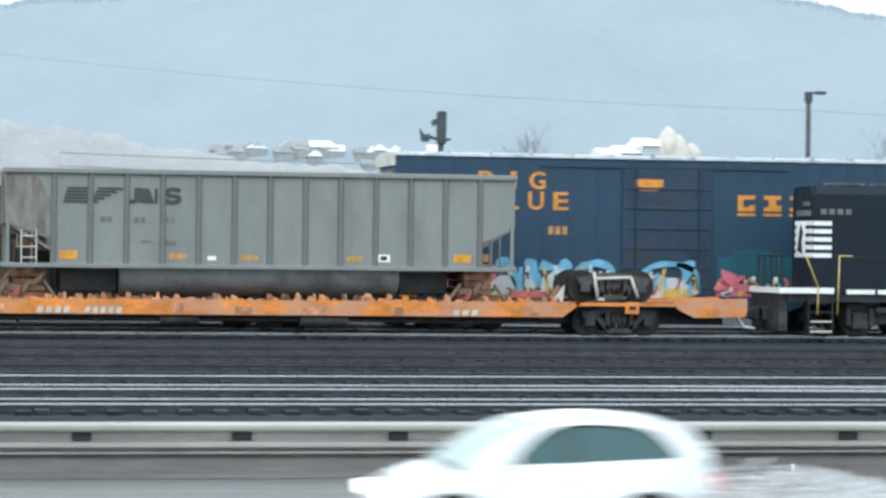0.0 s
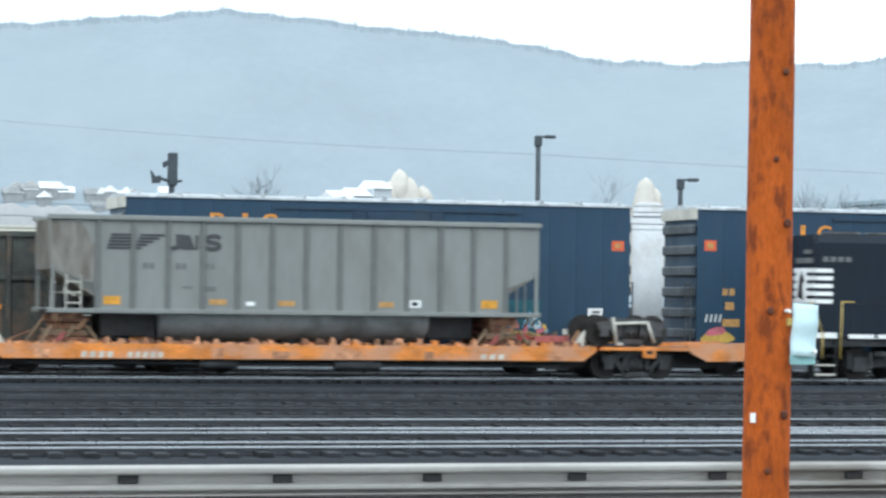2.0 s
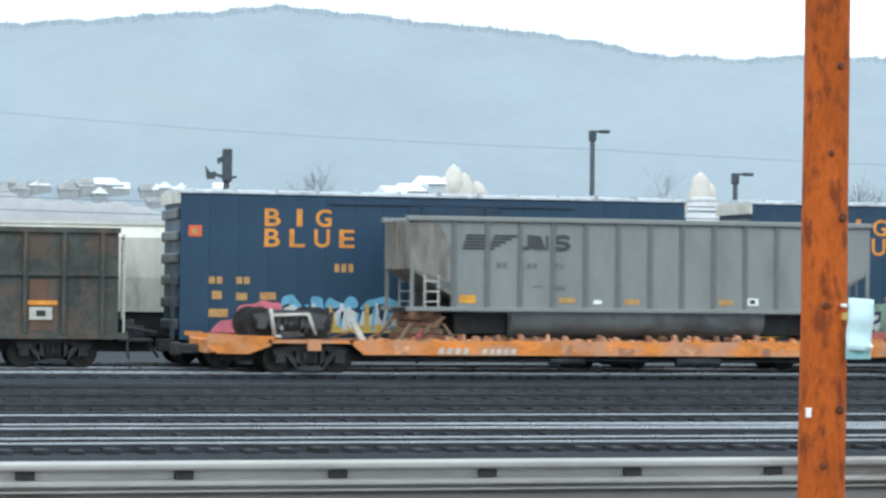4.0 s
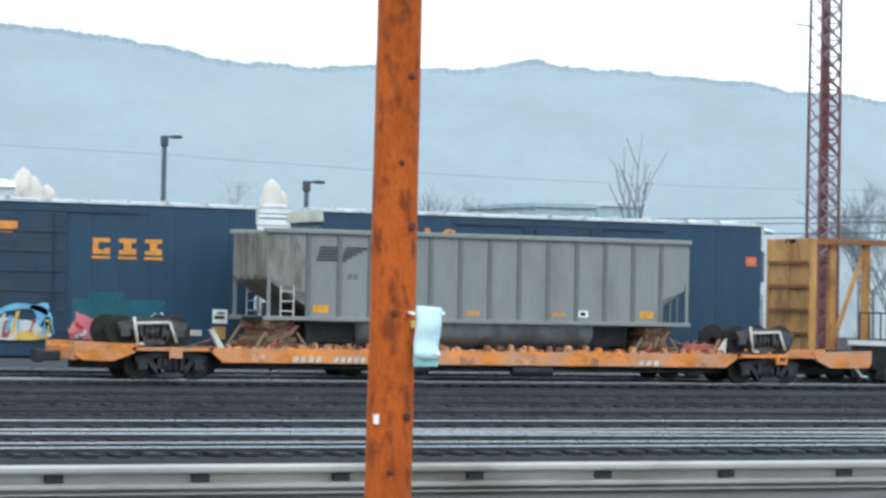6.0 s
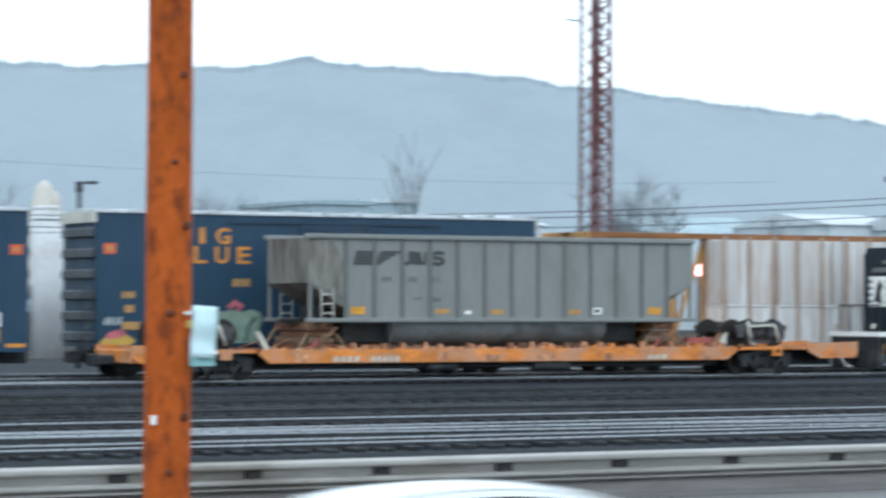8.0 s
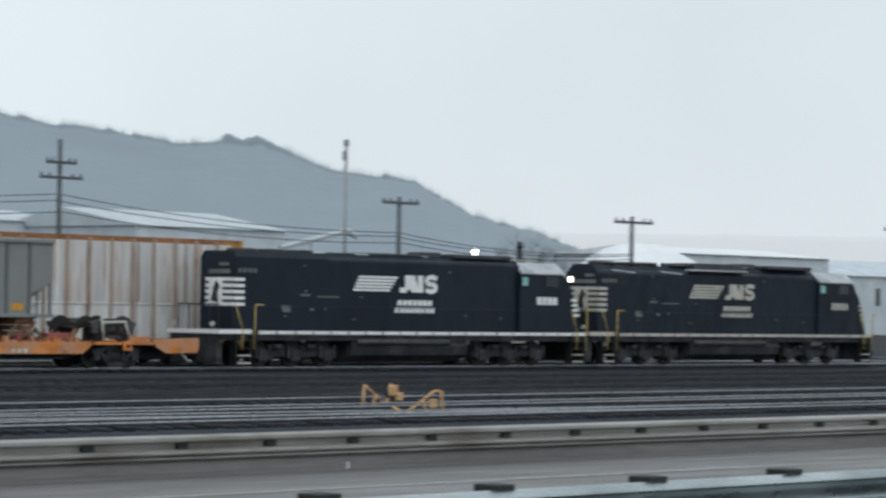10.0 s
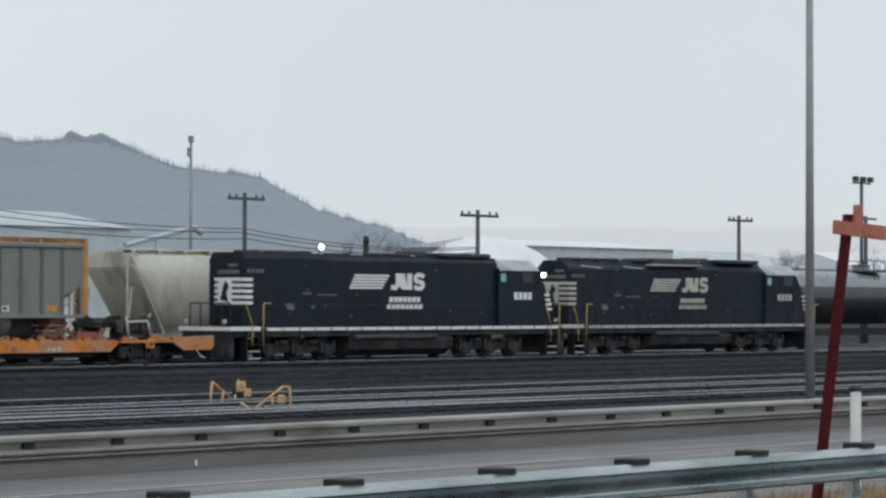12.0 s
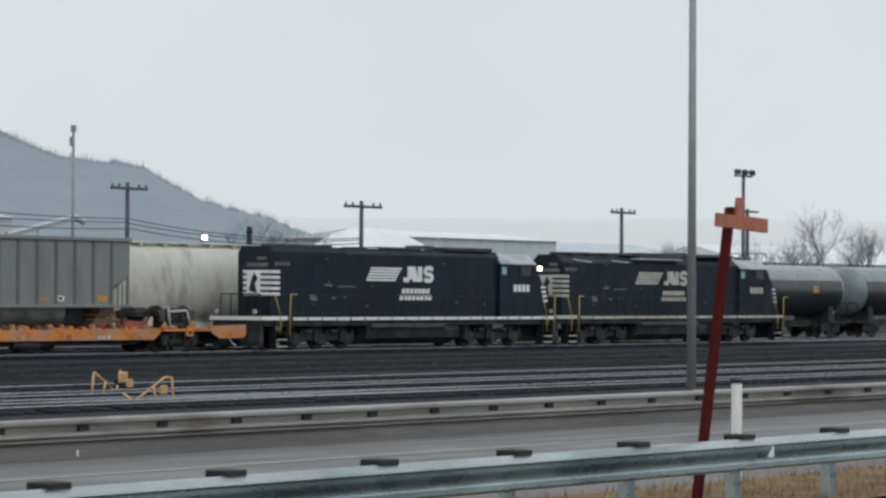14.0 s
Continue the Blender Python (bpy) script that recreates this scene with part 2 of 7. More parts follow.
M_REDPOST = mat("dark_red_painted_post", (0.1, 0.01, 0.012), 0.8, var=0.25, scale=4, spec=0.15)
M_GREYPOLE = mat("grey_lamp_post_steel", (0.4, 0.41, 0.415), 0.5, 0.3, var=0.12, scale=1.5)
M_KNOT = mat("dark_pole_knot", (0.14, 0.04, 0.016), 0.8, var=0.4, scale=8)
M_DARKPOLE = mat("wet_dark_pole", (0.075, 0.09, 0.105), 0.75, var=0.25, scale=2)
M_GREYWOOD = mat("grey_utility_pole", (0.12, 0.13, 0.14), 0.8, var=0.25, scale=2)
# tower red dulled a little towards purple-grey to carry the haze
M_TOWERRED = mat("red_tower_paint", (0.2, 0.075, 0.08), 0.6, var=0.25, scale=1)
M_TOWERPALE = mat("faded_tower_paint", (0.3, 0.22, 0.24), 0.6, var=0.25, scale=1)
# bark lightened to blue-grey, so the haze sits in its colour
M_BARK = mat("haze_pale_bark", (0.2, 0.21, 0.22), 0.85, var=0.25, scale=2, bump=0)
M_CONCRETE = mat("pale_concrete", (0.56, 0.57, 0.57), 0.75, var=0.15, scale=0.25, dirt=(0.48, 0.44, 0.38), amount=0.3, dscale=0.2)
M_SILO = mat("white_silo_paint", (0.72, 0.74, 0.76), 0.7, var=0.12, scale=0.5, dirt=(0.6, 0.57, 0.55), amount=0.35, dscale=0.4)
M_VAPOUR = mat("warm_steam", (0.62, 0.585, 0.53), 1.0, var=0.08, scale=0.3, bump=0, spec=0.0, dry=True)
# town plaster kept a flat pale grey, the haze mixed into it
M_TOWN = mat("haze_painted_plaster", (0.38, 0.395, 0.4), 0.8, var=0.25, scale=0.15)
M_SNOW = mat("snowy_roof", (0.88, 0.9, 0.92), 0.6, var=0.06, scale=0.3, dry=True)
# distance haze is painted into the next three shed colours
M_SHEDROOF = mat("haze_painted_roof", (0.68, 0.74, 0.78), 0.6, var=0.12, scale=0.3)
M_SHEDWALL = mat("haze_painted_wall", (0.72, 0.79, 0.84), 0.7, var=0.15, scale=0.4)
M_BLUESHED = mat("haze_painted_blue", (0.42, 0.54, 0.6), 0.6, var=0.15, scale=0.4)
M_DARKWIN = mat("dark_window", (0.08, 0.1, 0.12), 0.3, var=0.2, bump=0)
M_CARWHITE = mat("white_car_paint", (0.82, 0.85, 0.86), 0.25, var=0.02, coat=0.6, bump=0, dry=True)
M_SPRAY = mat("water_spray", (0.85, 0.86, 0.87), 0.6, var=0.04, bump=0, dry=True)
M_CARSILVER = mat("silver_car_paint", (0.36, 0.375, 0.41), 0.3, 0.35, var=0.03, coat=0.6, bump=0)
M_CARRED = mat("red_car_roof_paint", (0.65, 0.1, 0.06), 0.3, var=0.03, coat=0.6, bump=0)
# windshield tint carries some reflected sky; side glass is the darker copy
M_CARGLASS = glass_mat("sky_tinted_glass", (0.1, 0.21, 0.22), 0.72)
M_SIDEGLASS = glass_mat("dark_side_glass", (0.03, 0.085, 0.09), 0.5)
M_TYRE = mat("tyre_rubber", (0.025, 0.025, 0.026), 0.85, var=0.2)
M_RIM = mat("alloy_rim", (0.5, 0.51, 0.52), 0.3, 0.8, var=0.1, bump=0)
M_TRIM = mat("black_trim", (0.02, 0.02, 0.022), 0.5, var=0.1, bump=0)
M_TAIL = mat("red_tail_lens", (0.7, 0.03, 0.03), 0.2, bump=0, glow=(1, 0.1, 0.06), power=1.5)
M_HEADL = mat("clear_headlamp", (0.85, 0.87, 0.88), 0.15, bump=0, glow=(1, 0.97, 0.9), power=2.0)


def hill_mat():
    # haze is put in as a blue-grey colour and a faint glow
    m = mat("haze_glow_hill", (0.165, 0.2, 0.23), 1.0, var=0.09, scale=0.02, dirt=(0.19, 0.225, 0.25), amount=0.3, dscale=0.004, stretch=(1, 1, 0.35), bump=0)
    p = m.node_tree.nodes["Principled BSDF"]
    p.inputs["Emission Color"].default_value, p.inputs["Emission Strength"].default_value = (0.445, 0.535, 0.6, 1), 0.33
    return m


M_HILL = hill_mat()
# mist as a solid pale surface that gives off its own light
M_MIST = mat("valley_mist_glow", (0.21, 0.213, 0.218), 1.0, var=0.2, scale=0.05, bump=0, glow=(0.52, 0.545, 0.57), power=0.31)
# far ridge: its glow brings it close to the sky, as haze would
M_FARRIDGE = mat("haze_glow_ridge", (0.08, 0.085, 0.09), 1.0, var=0.05, scale=0.004, bump=0, glow=(0.68, 0.71, 0.73), power=0.98)
# thin far wires painted towards the haze colour
M_FARWIRE = mat("haze_pale_wire", (0.3, 0.35, 0.4), 0.8, var=0.1, bump=0)
# twigs painted pale for haze, like the bark
M_HAZETREE = mat("haze_pale_twigs", (0.24, 0.26, 0.28), 0.9, var=0.2, scale=0.5, bump=0)


# ---- mesh tools ----
def box_into(bm, x0, x1, y0, y1, z0, z1, bevel=0.0):
    vs = [bm.verts.new((x, y, z)) for x in (x0, x1) for y in (y0, y1) for z in (z0, z1)]
    fs = [bm.faces.new([vs[i] for i in q]) for q in ((0, 1, 3, 2), (4, 6, 7, 5), (0, 4, 5, 1), (2, 3, 7, 6), (0, 2, 6, 4), (1, 5, 7, 3))]
    if bevel:
        edges = list({e for f in fs for e in f.edges})
        bmesh.ops.bevel(bm, geom=edges, offset=bevel, segments=1, affect="EDGES", clamp_overlap=True)
    return bm


def boxes(*rows, bevel=0.0):
    bm = bmesh.new()
    for r in rows:
        box_into(bm, *r, bevel=bevel)
    return bm


def rod_into(bm, a, b, r0, r1=None, n=8):
    r1 = r0 if r1 is None else r1
    a, b = Vector(a), Vector(b)
    d = (b - a).normalized()
    u = d.orthogonal().normalized()
    w = d.cross(u)
    ra = [bm.verts.new(a + (u * math.cos(k) + w * math.sin(k)) * r0) for k in (2 * math.pi * i / n for i in range(n))]
    rb = [bm.verts.new(b + (u * math.cos(k) + w * math.sin(k)) * r1) for k in (2 * math.pi * i / n for i in range(n))]
    for i in range(n):
        f = bm.faces.new((ra[i], ra[(i + 1) % n], rb[(i + 1) % n], rb[i]))
        f.smooth = n > 6
    bm.faces.new(ra[::-1]), bm.faces.new(rb)
    return bm


def rods(*rows, n=8):
    bm = bmesh.new()
    for r in rows:
        rod_into(bm, *r, n=n)
    return bm


def prism_into(bm, pts, a, b, plane="xz"):
    """A flat outline pushed from a to b along the axis square to its plane."""
    put = {"xz": lambda p, c: (p[0], c, p[1]), "yz": lambda p, c: (c, p[0], p[1]), "xy": lambda p, c: (p[0], p[1], c)}[plane]
    va, vb = [bm.verts.new(put(p, a)) for p in pts], [bm.verts.new(put(p, b)) for p in pts]
    k = len(pts)
    bm.faces.new(va), bm.faces.new(vb[::-1])
    for i in range(k):
        bm.faces.new((va[i], vb[i], vb[(i + 1) % k], va[(i + 1) % k]))
    return bm


def prism(pts, a, b, plane="xz", bevel=0.0):
    bm = prism_into(bmesh.new(), pts, a, b, plane)
    if bevel:
        bmesh.ops.bevel(bm, geom=bm.edges[:], offset=bevel, segments=2, affect="EDGES", clamp_overlap=True)
    return bm


def mesh_of(name, bm, material):
    bmesh.ops.recalc_face_normals(bm, faces=bm.faces[:])
    me = bpy.data.meshes.new(name)
    bm.to_mesh(me)
    bm.free()
    me.materials.append(material)
    return me


def thing(name, at, label, category, group="", kind=""):
    """An Empty at the thing's base."""
    ob = new(name)
    ob.location = at
    ob.empty_display_size = 0.3
    return tagged(ob, label, category, group, kind)


def origin_of(ob):
    p = Vector(ob.location)
    while ob.parent:
        ob = ob.parent
        p += Vector(ob.location)
    return p


def part(name, bm, material, parent, label="", origin=None):
    """One mesh, modelled in world places, under a thing or a part."""
    base = origin_of(parent)
    o = Vector(origin) if origin else base
    bmesh.ops.translate(bm, verts=bm.verts[:], vec=-o)
    ob = new(name, mesh_of(name, bm, material))
    ob.parent = parent
    ob.location = o - base
    return tagged(ob, label)


def solo(name, bm, material, label, category, group="", kind="", at=None):
    """A thing of one mesh."""
    o = Vector(at) if at else Vector((0, 0, 0))
    bmesh.ops.translate(bm, verts=bm.verts[:], vec=-o)
    ob = new(name, mesh_of(name, bm, material))
    ob.location = o
    return tagged(ob, label, category, group, kind)


def again(name, ob, parent, shift):
    """The same mesh once more under a parent, moved."""
    c = new(name, ob.data)
    c.parent = parent
    c.location = Vector(ob.location) + Vector(shift)
    return c


def words(name, text, x, y, z, height, material, parent, width):
    """Flat raised letters that face -y, the lower left corner of the word at x, z."""
    step = width / (len(text) - 0.22)
    for i, letter in enumerate(text):
        cu = bpy.data.curves.new(name, "FONT")
        cu.body, cu.extrude, cu.offset = letter, 0.006, 0.018
        tmp = new("lettering", cu)
        me = bpy.data.meshes.new_from_object(tmp.evaluated_get(bpy.context.evaluated_depsgraph_get()))
        bpy.data.objects.remove(tmp)
        bm = bmesh.new()
        bm.from_mesh(me)
        bpy.data.meshes.remove(me)
        xs, ys = [v.co.x for v in bm.verts], [v.co.y for v in bm.verts]
        w = step * (0.22 if letter == "I" else 0.62)
        left = x + i * step + (step * 0.25 if letter == "I" else 0)
        for v in bm.verts:
            v.co = Vector((left + (v.co.x - min(xs)) / (max(xs) - min(xs)) * w, y - 0.004 + v.co.z, z + (v.co.y - min(ys)) / (max(ys) - min(ys)) * height))
        part(name, bm, material, parent)


def marks(name, rows, y, material, parent, label="", thick=0.012):
    """Plain raised bars on a side that faces -y: x0, x1, z0, z1, slant."""
    for i, (x0, x1, z0, z1, *s) in enumerate(rows):
        k, lift = s[0] if s else 0, 0.0016 * (i % 5)
        part(name, prism([(x0, z0), (x1, z0), (x1 + k, z1), (x0 + k, z1)], y - thick - lift, y + 0.004), material, parent, label)


def curved_mark(name, x, z, w, h, thick, y, material, parent, slant=0.12):
    """A double-curved raised band on a side that faces -y, its box at x, z."""
    r, pts = h / 4, []
    for i in range(9):
        q = radians(20 + 250 * i / 8)
        pts.append((x + w / 2 + (w / 2) * math.cos(q), z + 3 * r + r * math.sin(q)))
    for i in range(1, 9):
        q = radians(90 - 250 * i / 8)
        pts.append((x + w / 2 + (w / 2) * math.cos(q), z + r + r * math.sin(q)))
    bm, rows = bmesh.new(), []
    for i, (px_, pz) in enumerate(pts):
        (xa, za), (xb, zb) = pts[max(0, i - 1)], pts[min(len(pts) - 1, i + 1)]
        l = math.hypot(xb - xa, zb - za)
        nx, nz = -(zb - za) / l * thick / 2, (xb - xa) / l * thick / 2
        lean_x = slant * (pz - z)
        rows.append([bm.verts.new((px_ + lean_x + k * nx, d, pz + k * nz)) for k, d in ((-1, y - 0.012), (1, y - 0.012), (1, y + 0.004), (-1, y + 0.004))])
    for a, b in zip(rows, rows[1:]):
        for k in range(4):
            bm.faces.new((a[k], a[(k + 1) % 4], b[(k + 1) % 4], b[k]))
    bm.faces.new(rows[0]), bm.faces.new(rows[-1][::-1])
    part(name, bm, material, parent)


# ---- ground, roads and tracks ----
RAIL = 0.62          # top of the rails
TRACKS = (43.4, 48.0, 53.0, 58.2, 63.6, 69.0, 79.5, 84.5, 89.3)


def sheet(name, profile, x0, x1, material, label, category, steps=1, jig=0.0):
    """A strip of ground along x with a profile of (y, z) across it."""
    bm = bmesh.new()
    rows = []
    for i in range(steps + 1):
        x = x0 + (x1 - x0) * i / steps
        rows.append([bm.verts.new((x, y, z + (noise.noise((x * 0.21, y * 0.33, 3)) * jig))) for y, z in profile])
    for a, b in zip(rows, rows[1:]):
        for k in range(len(profile) - 1):
            bm.faces.new((a[k], b[k], b[k + 1], a[k + 1]))
    return solo(name, bm, material, label, category, kind="structure")


sheet("ground", [(-900, 0.4), (-12, 0.6), (3.5, 0.82), (5.0, 0.86), (13.6, 0.86), (16.5, 0.62), (19.2, -0.03), (37.6, -0.03), (38.4, 0.0), (40.6, 0.36), (95, 0.36), (130, 0.1), (700, 0.0), (4500, 0.0)],
      -3000, 4500, M_EARTH, "dark wet earth and gravel of a railway yard", "ground")
sheet("frontage_road", [(5.6, 0.87), (9.0, 0.905), (12.6, 0.87)], -300, 500, M_ASPHALT, "wet grey asphalt of a narrow side road", "road")
sheet("highway", [(19.6, -0.01), (26, 0.03), (33.0, 0.0), (36.1, -0.01)], -400, 700, M_ASPHALT, "worn grey asphalt highway, damp and dull", "road")
sheet("shoulder", [(36.1, -0.004), (36.8, 0.03), (37.1, 0.26), (37.9, 0.3), (38.6, 0.1)], -400, 700, M_SHOULDER, "dark gritty road shoulder under the crash barrier", "shoulder")
sheet("edge_line", [(32.42, 0.012), (32.58, 0.012)], -300, 600, M_LINE, "worn white edge line painted on the asphalt", "road marking")
sheet("centre_line", [(24.9, 0.036), (25.03, 0.036)], -300, 600, M_LINE, "worn pale centre line painted on the asphalt", "road marking")
sheet("verge", [(14.45, 0.873), (14.9, 0.872), (17.0, 0.86), (18.0, 0.58), (19.3, 0.0)], 0, 70, M_GRASSBED, "dead brown grass verge beside the near barrier", "verge", steps=70, jig=0.05)
sheet("ballast_bed", [(40.4, 0.3), (41.6, 0.46), (92.0, 0.46), (128.0, 0.2)], -250, 420, M_BALLAST, "dark wet ballast between the yard tracks", "ballast", steps=60, jig=0.03)


sheet("yard_path", [(54.6, 0.475), (55.0, 0.5), (56.6, 0.5), (57.0, 0.475)], -200, 400, M_PATH, "paler gravel service path between the tracks", "path", steps=60, jig=0.02)


def rail_line(y, x0, x1, y1=None):
    y1 = y if y1 is None else y1
    bm = bmesh.new()
    prof = [(-0.07, RAIL - 0.15), (0.07, RAIL - 0.15), (0.07, RAIL - 0.13), (0.012, RAIL - 0.11), (0.012, RAIL - 0.04), (0.036, RAIL - 0.03), (0.036, RAIL - 0.006), (-0.036, RAIL - 0.006), (-0.036, RAIL - 0.03), (-0.012, RAIL - 0.04), (-0.012, RAIL - 0.11), (-0.07, RAIL - 0.13)]
    steps = 1 if y == y1 else 24
    ring = None
    for i in range(steps + 1):
        u = i / steps
        yc = y + (y1 - y) * u * u * (3 - 2 * u)
        cur = [bm.verts.new((x0 + (x1 - x0) * u, yc + p, q)) for p, q in prof]
        if ring:
            for k in range(12):
                bm.faces.new((ring[k], ring[(k + 1) % 12], cur[(k + 1) % 12], cur[k]))
        ring = cur
    rail = solo("rail", bm, M_RAIL, "rusty steel running rail with a bright worn head", "rail", kind="structure")
    bm = bmesh.new()
    ring = None
    for i in range(steps + 1):
        u = i / steps
        yc = y + (y1 - y) * u * u * (3 - 2 * u)
        cur = [bm.verts.new((x0 + (x1 - x0) * u, yc + p, q)) for p, q in ((-0.039, RAIL - 0.03), (-0.037, RAIL - 0.008), (-0.03, RAIL), (0.03, RAIL), (0.037, RAIL - 0.008))]
        if ring:
            for k in range(4):
                bm.faces.new((ring[k], ring[k + 1], cur[k + 1], cur[k]))
        ring = cur
    part("rail_head", bm, M_RAILTOP if 50 > y or y > 75 or 52 < y < 53 else M_RAIL, rail, "worn steel head")


for yc in TRACKS:
    for side in (-0.7175, 0.7175):
        rail_line(yc + side, -220, 420)
for side in (-0.7175, 0.7175):
    rail_line(48.0 + side, 8, 62, 43.4 + side)
    rail_line(58.2 + side, 20, 80, 53.0 + side)

# sleepers: those of the two tracks by the highway are seen one by one
tie_mesh = mesh_of("tie", boxes((-0.115, 0.115, -1.3, 1.3, -0.1, 0.07), bevel=0.012), M_TIE)
tie_rows = thing("tie_row", (0, 43.4, 0.46), "row of dark creosoted sleepers set in ballast", "sleepers", kind="structure")
for i in range(130):
    t = new("tie", tie_mesh)
    t.parent = tie_rows
    t.location = (2 + i * 0.55, random.uniform(-0.06, 0.06), random.uniform(-0.012, 0.02))
bm = bmesh.new()
for yc in TRACKS:
    i0 = 0
    for i in range(420):
        x = -80 + i * 0.6
        if yc == 43.4 and 1.6 < x < 74:
            continue
        box_into(bm, x, x + 0.22, yc - 1.3, yc + 1.3, 0.4, 0.515 + random.uniform(-0.012, 0.012))
solo("far_ties", bm, M_TIE, "dark sleepers of the yard tracks half sunk in ballast", "sleepers", kind="stuff")


# ---- crash barriers ----
def barrier(name, y, x0, n, pitch, top, profile, post_h, steel, label, block_rows, post_w=0.1, post_steel=None):
    g = thing(name, (x0, y, top - post_h), label, "guardrail")
    bm = bmesh.new()
    a = [bm.verts.new((x0 - 0.6, y + p, top + q)) for p, q in profile]
    b = [bm.verts.new((x0 + n * pitch, y + p, top + q)) for p, q in profile]
    for k in range(len(profile) - 1):
        bm.faces.new((a[k], b[k], b[k + 1], a[k + 1]))
    beam = part("beam", bm, steel, g)
    beam.modifiers.new("gauge", "SOLIDIFY").thickness = 0.006
    post = block = None
    for i in range(n):
        x = x0 + i * pitch
        if post is None:
            post = part("post", boxes((x - post_w / 2, x + post_w / 2, y + 0.2, y + 0.32, top - post_h - 0.3, top - 0.02), bevel=0.01), post_steel or steel, g)
            block = part("blockout", boxes(*[(x - bw, x + bw, y + a0, y + a1, top + q0, top + q1) for bw, a0, a1, q0, q1 in block_rows], bevel=0.008), M_BLOCKOUT, g, "dark timber spacer block")
        else:
            again("post", post, g, ((i * pitch), 0, 0)), again("blockout", block, g, ((i * pitch), 0, 0))
    return g


W = [(0.085, 0.0), (0.05, -0.012), (-0.03, -0.05), (-0.045, -0.066), (-0.035, -0.085), (0.02, -0.13), (0.03, -0.15), (0.055, -0.235), (0.05, -0.25), (-0.03, -0.275), (-0.045, -0.287), (-0.035, -0.3), (0.03, -0.318)]
near_rail = barrier("guardrail", 14.5, 12.3, 16, 1.93, 1.578, W, 0.72, M_GALV, "bright galvanised steel crash barrier with dark blocks beside dead grass", [(0.12, 0.06, 0.3, -0.25, 0.04)], 0.13)
part("reflector", prism([(24.05, 1.39), (24.16, 1.38), (24.16, 1.5)], 14.44, 14.455), M_WHITE, near_rail, "small pale reflector")
T3 = [(0.1, 0.0), (0.06, -0.004), (-0.045, -0.03), (-0.06, -0.05), (-0.06, -0.095), (-0.045, -0.12), (0.09, -0.145), (0.1, -0.25), (-0.03, -0.275), (-0.06, -0.292), (-0.06, -0.33), (-0.045, -0.345), (0.06, -0.365), (0.07, -0.385), (-0.03, -0.405), (-0.05, -0.418), (-0.03, -0.432), (0.05, -0.445)]
far_rail = barrier("guardrail", 37.0, -23.6, 66, 2.157, 0.68, T3, 0.66, M_GALVOLD, "weathered pale steel crash barrier along the highway shoulder", [(0.13, 0.02, 0.2, -0.25, -0.14)], post_steel=M_SHOULDER)

# dead grass by the near barrier
bm = bmesh.new()
for i in range(15000):
    x, y = random.uniform(16, 42), 14.4 + 4.2 * random.random() ** 1.2
    z = 0.86 if y < 17.0 else 0.86 - (y - 17.0) * 0.28 if y < 18.0 else 0.58 - (y - 18.0) * 0.446
    h, a, lean = random.uniform(0.03, 0.14), random.uniform(0, 6.28), random.uniform(0.03, 0.16)
    dx, dy = math.cos(a), math.sin(a)
    v = [bm.verts.new((x - dy * 0.006, y + dx * 0.006, z - 0.03)), bm.verts.new((x + dy * 0.006, y - dx * 0.006, z - 0.03)), bm.verts.new((x + dx * lean, y + dy * lean, z + h))]
    bm.faces.new(v)
solo("dead_grass", bm, M_BLADE, "dry straw-coloured dead grass on the verge", "grass", kind="stuff")
# ---- the moving train: things at their places at 0 s ----
TY = 79.5            # its track
N, F = 78.0, 81.0    # its sides
moving, wheels = [], []


def wheelset(name, x, y, z, r, parent, half=0.75):
    o = (x, y, z)
    bm = bmesh.new()
    for s in (-1, 1):
        rod_into(bm, (x, y + s * half, z), (x, y + s * (half + 0.1), z), r, r * 0.98, 24)
        rod_into(bm, (x, y + s * (half - 0.03), z), (x, y + s * half, z), r * 1.05, r * 1.05, 24)
        rod_into(bm, (x, y + s * (half + 0.1), z), (x, y + s * (half + 0.22), z), r * 0.3, r * 0.26, 12)
    rod_into(bm, (x, y - half, z), (x, y + half, z), 0.09, 0.09, 10)
    for k in range(4):
        c, s2 = math.cos(k * 1.571), math.sin(k * 1.571)
        rod_into(bm, (x + c * r * 0.55, y - half - 0.12, z + s2 * r * 0.55), (x + c * r * 0.55, y - half - 0.06, z + s2 * r * 0.55), r * 0.12, r * 0.12, 6)
    return part(name, bm, M_WHEEL, parent, "dark steel wheel pair on its axle", origin=o)


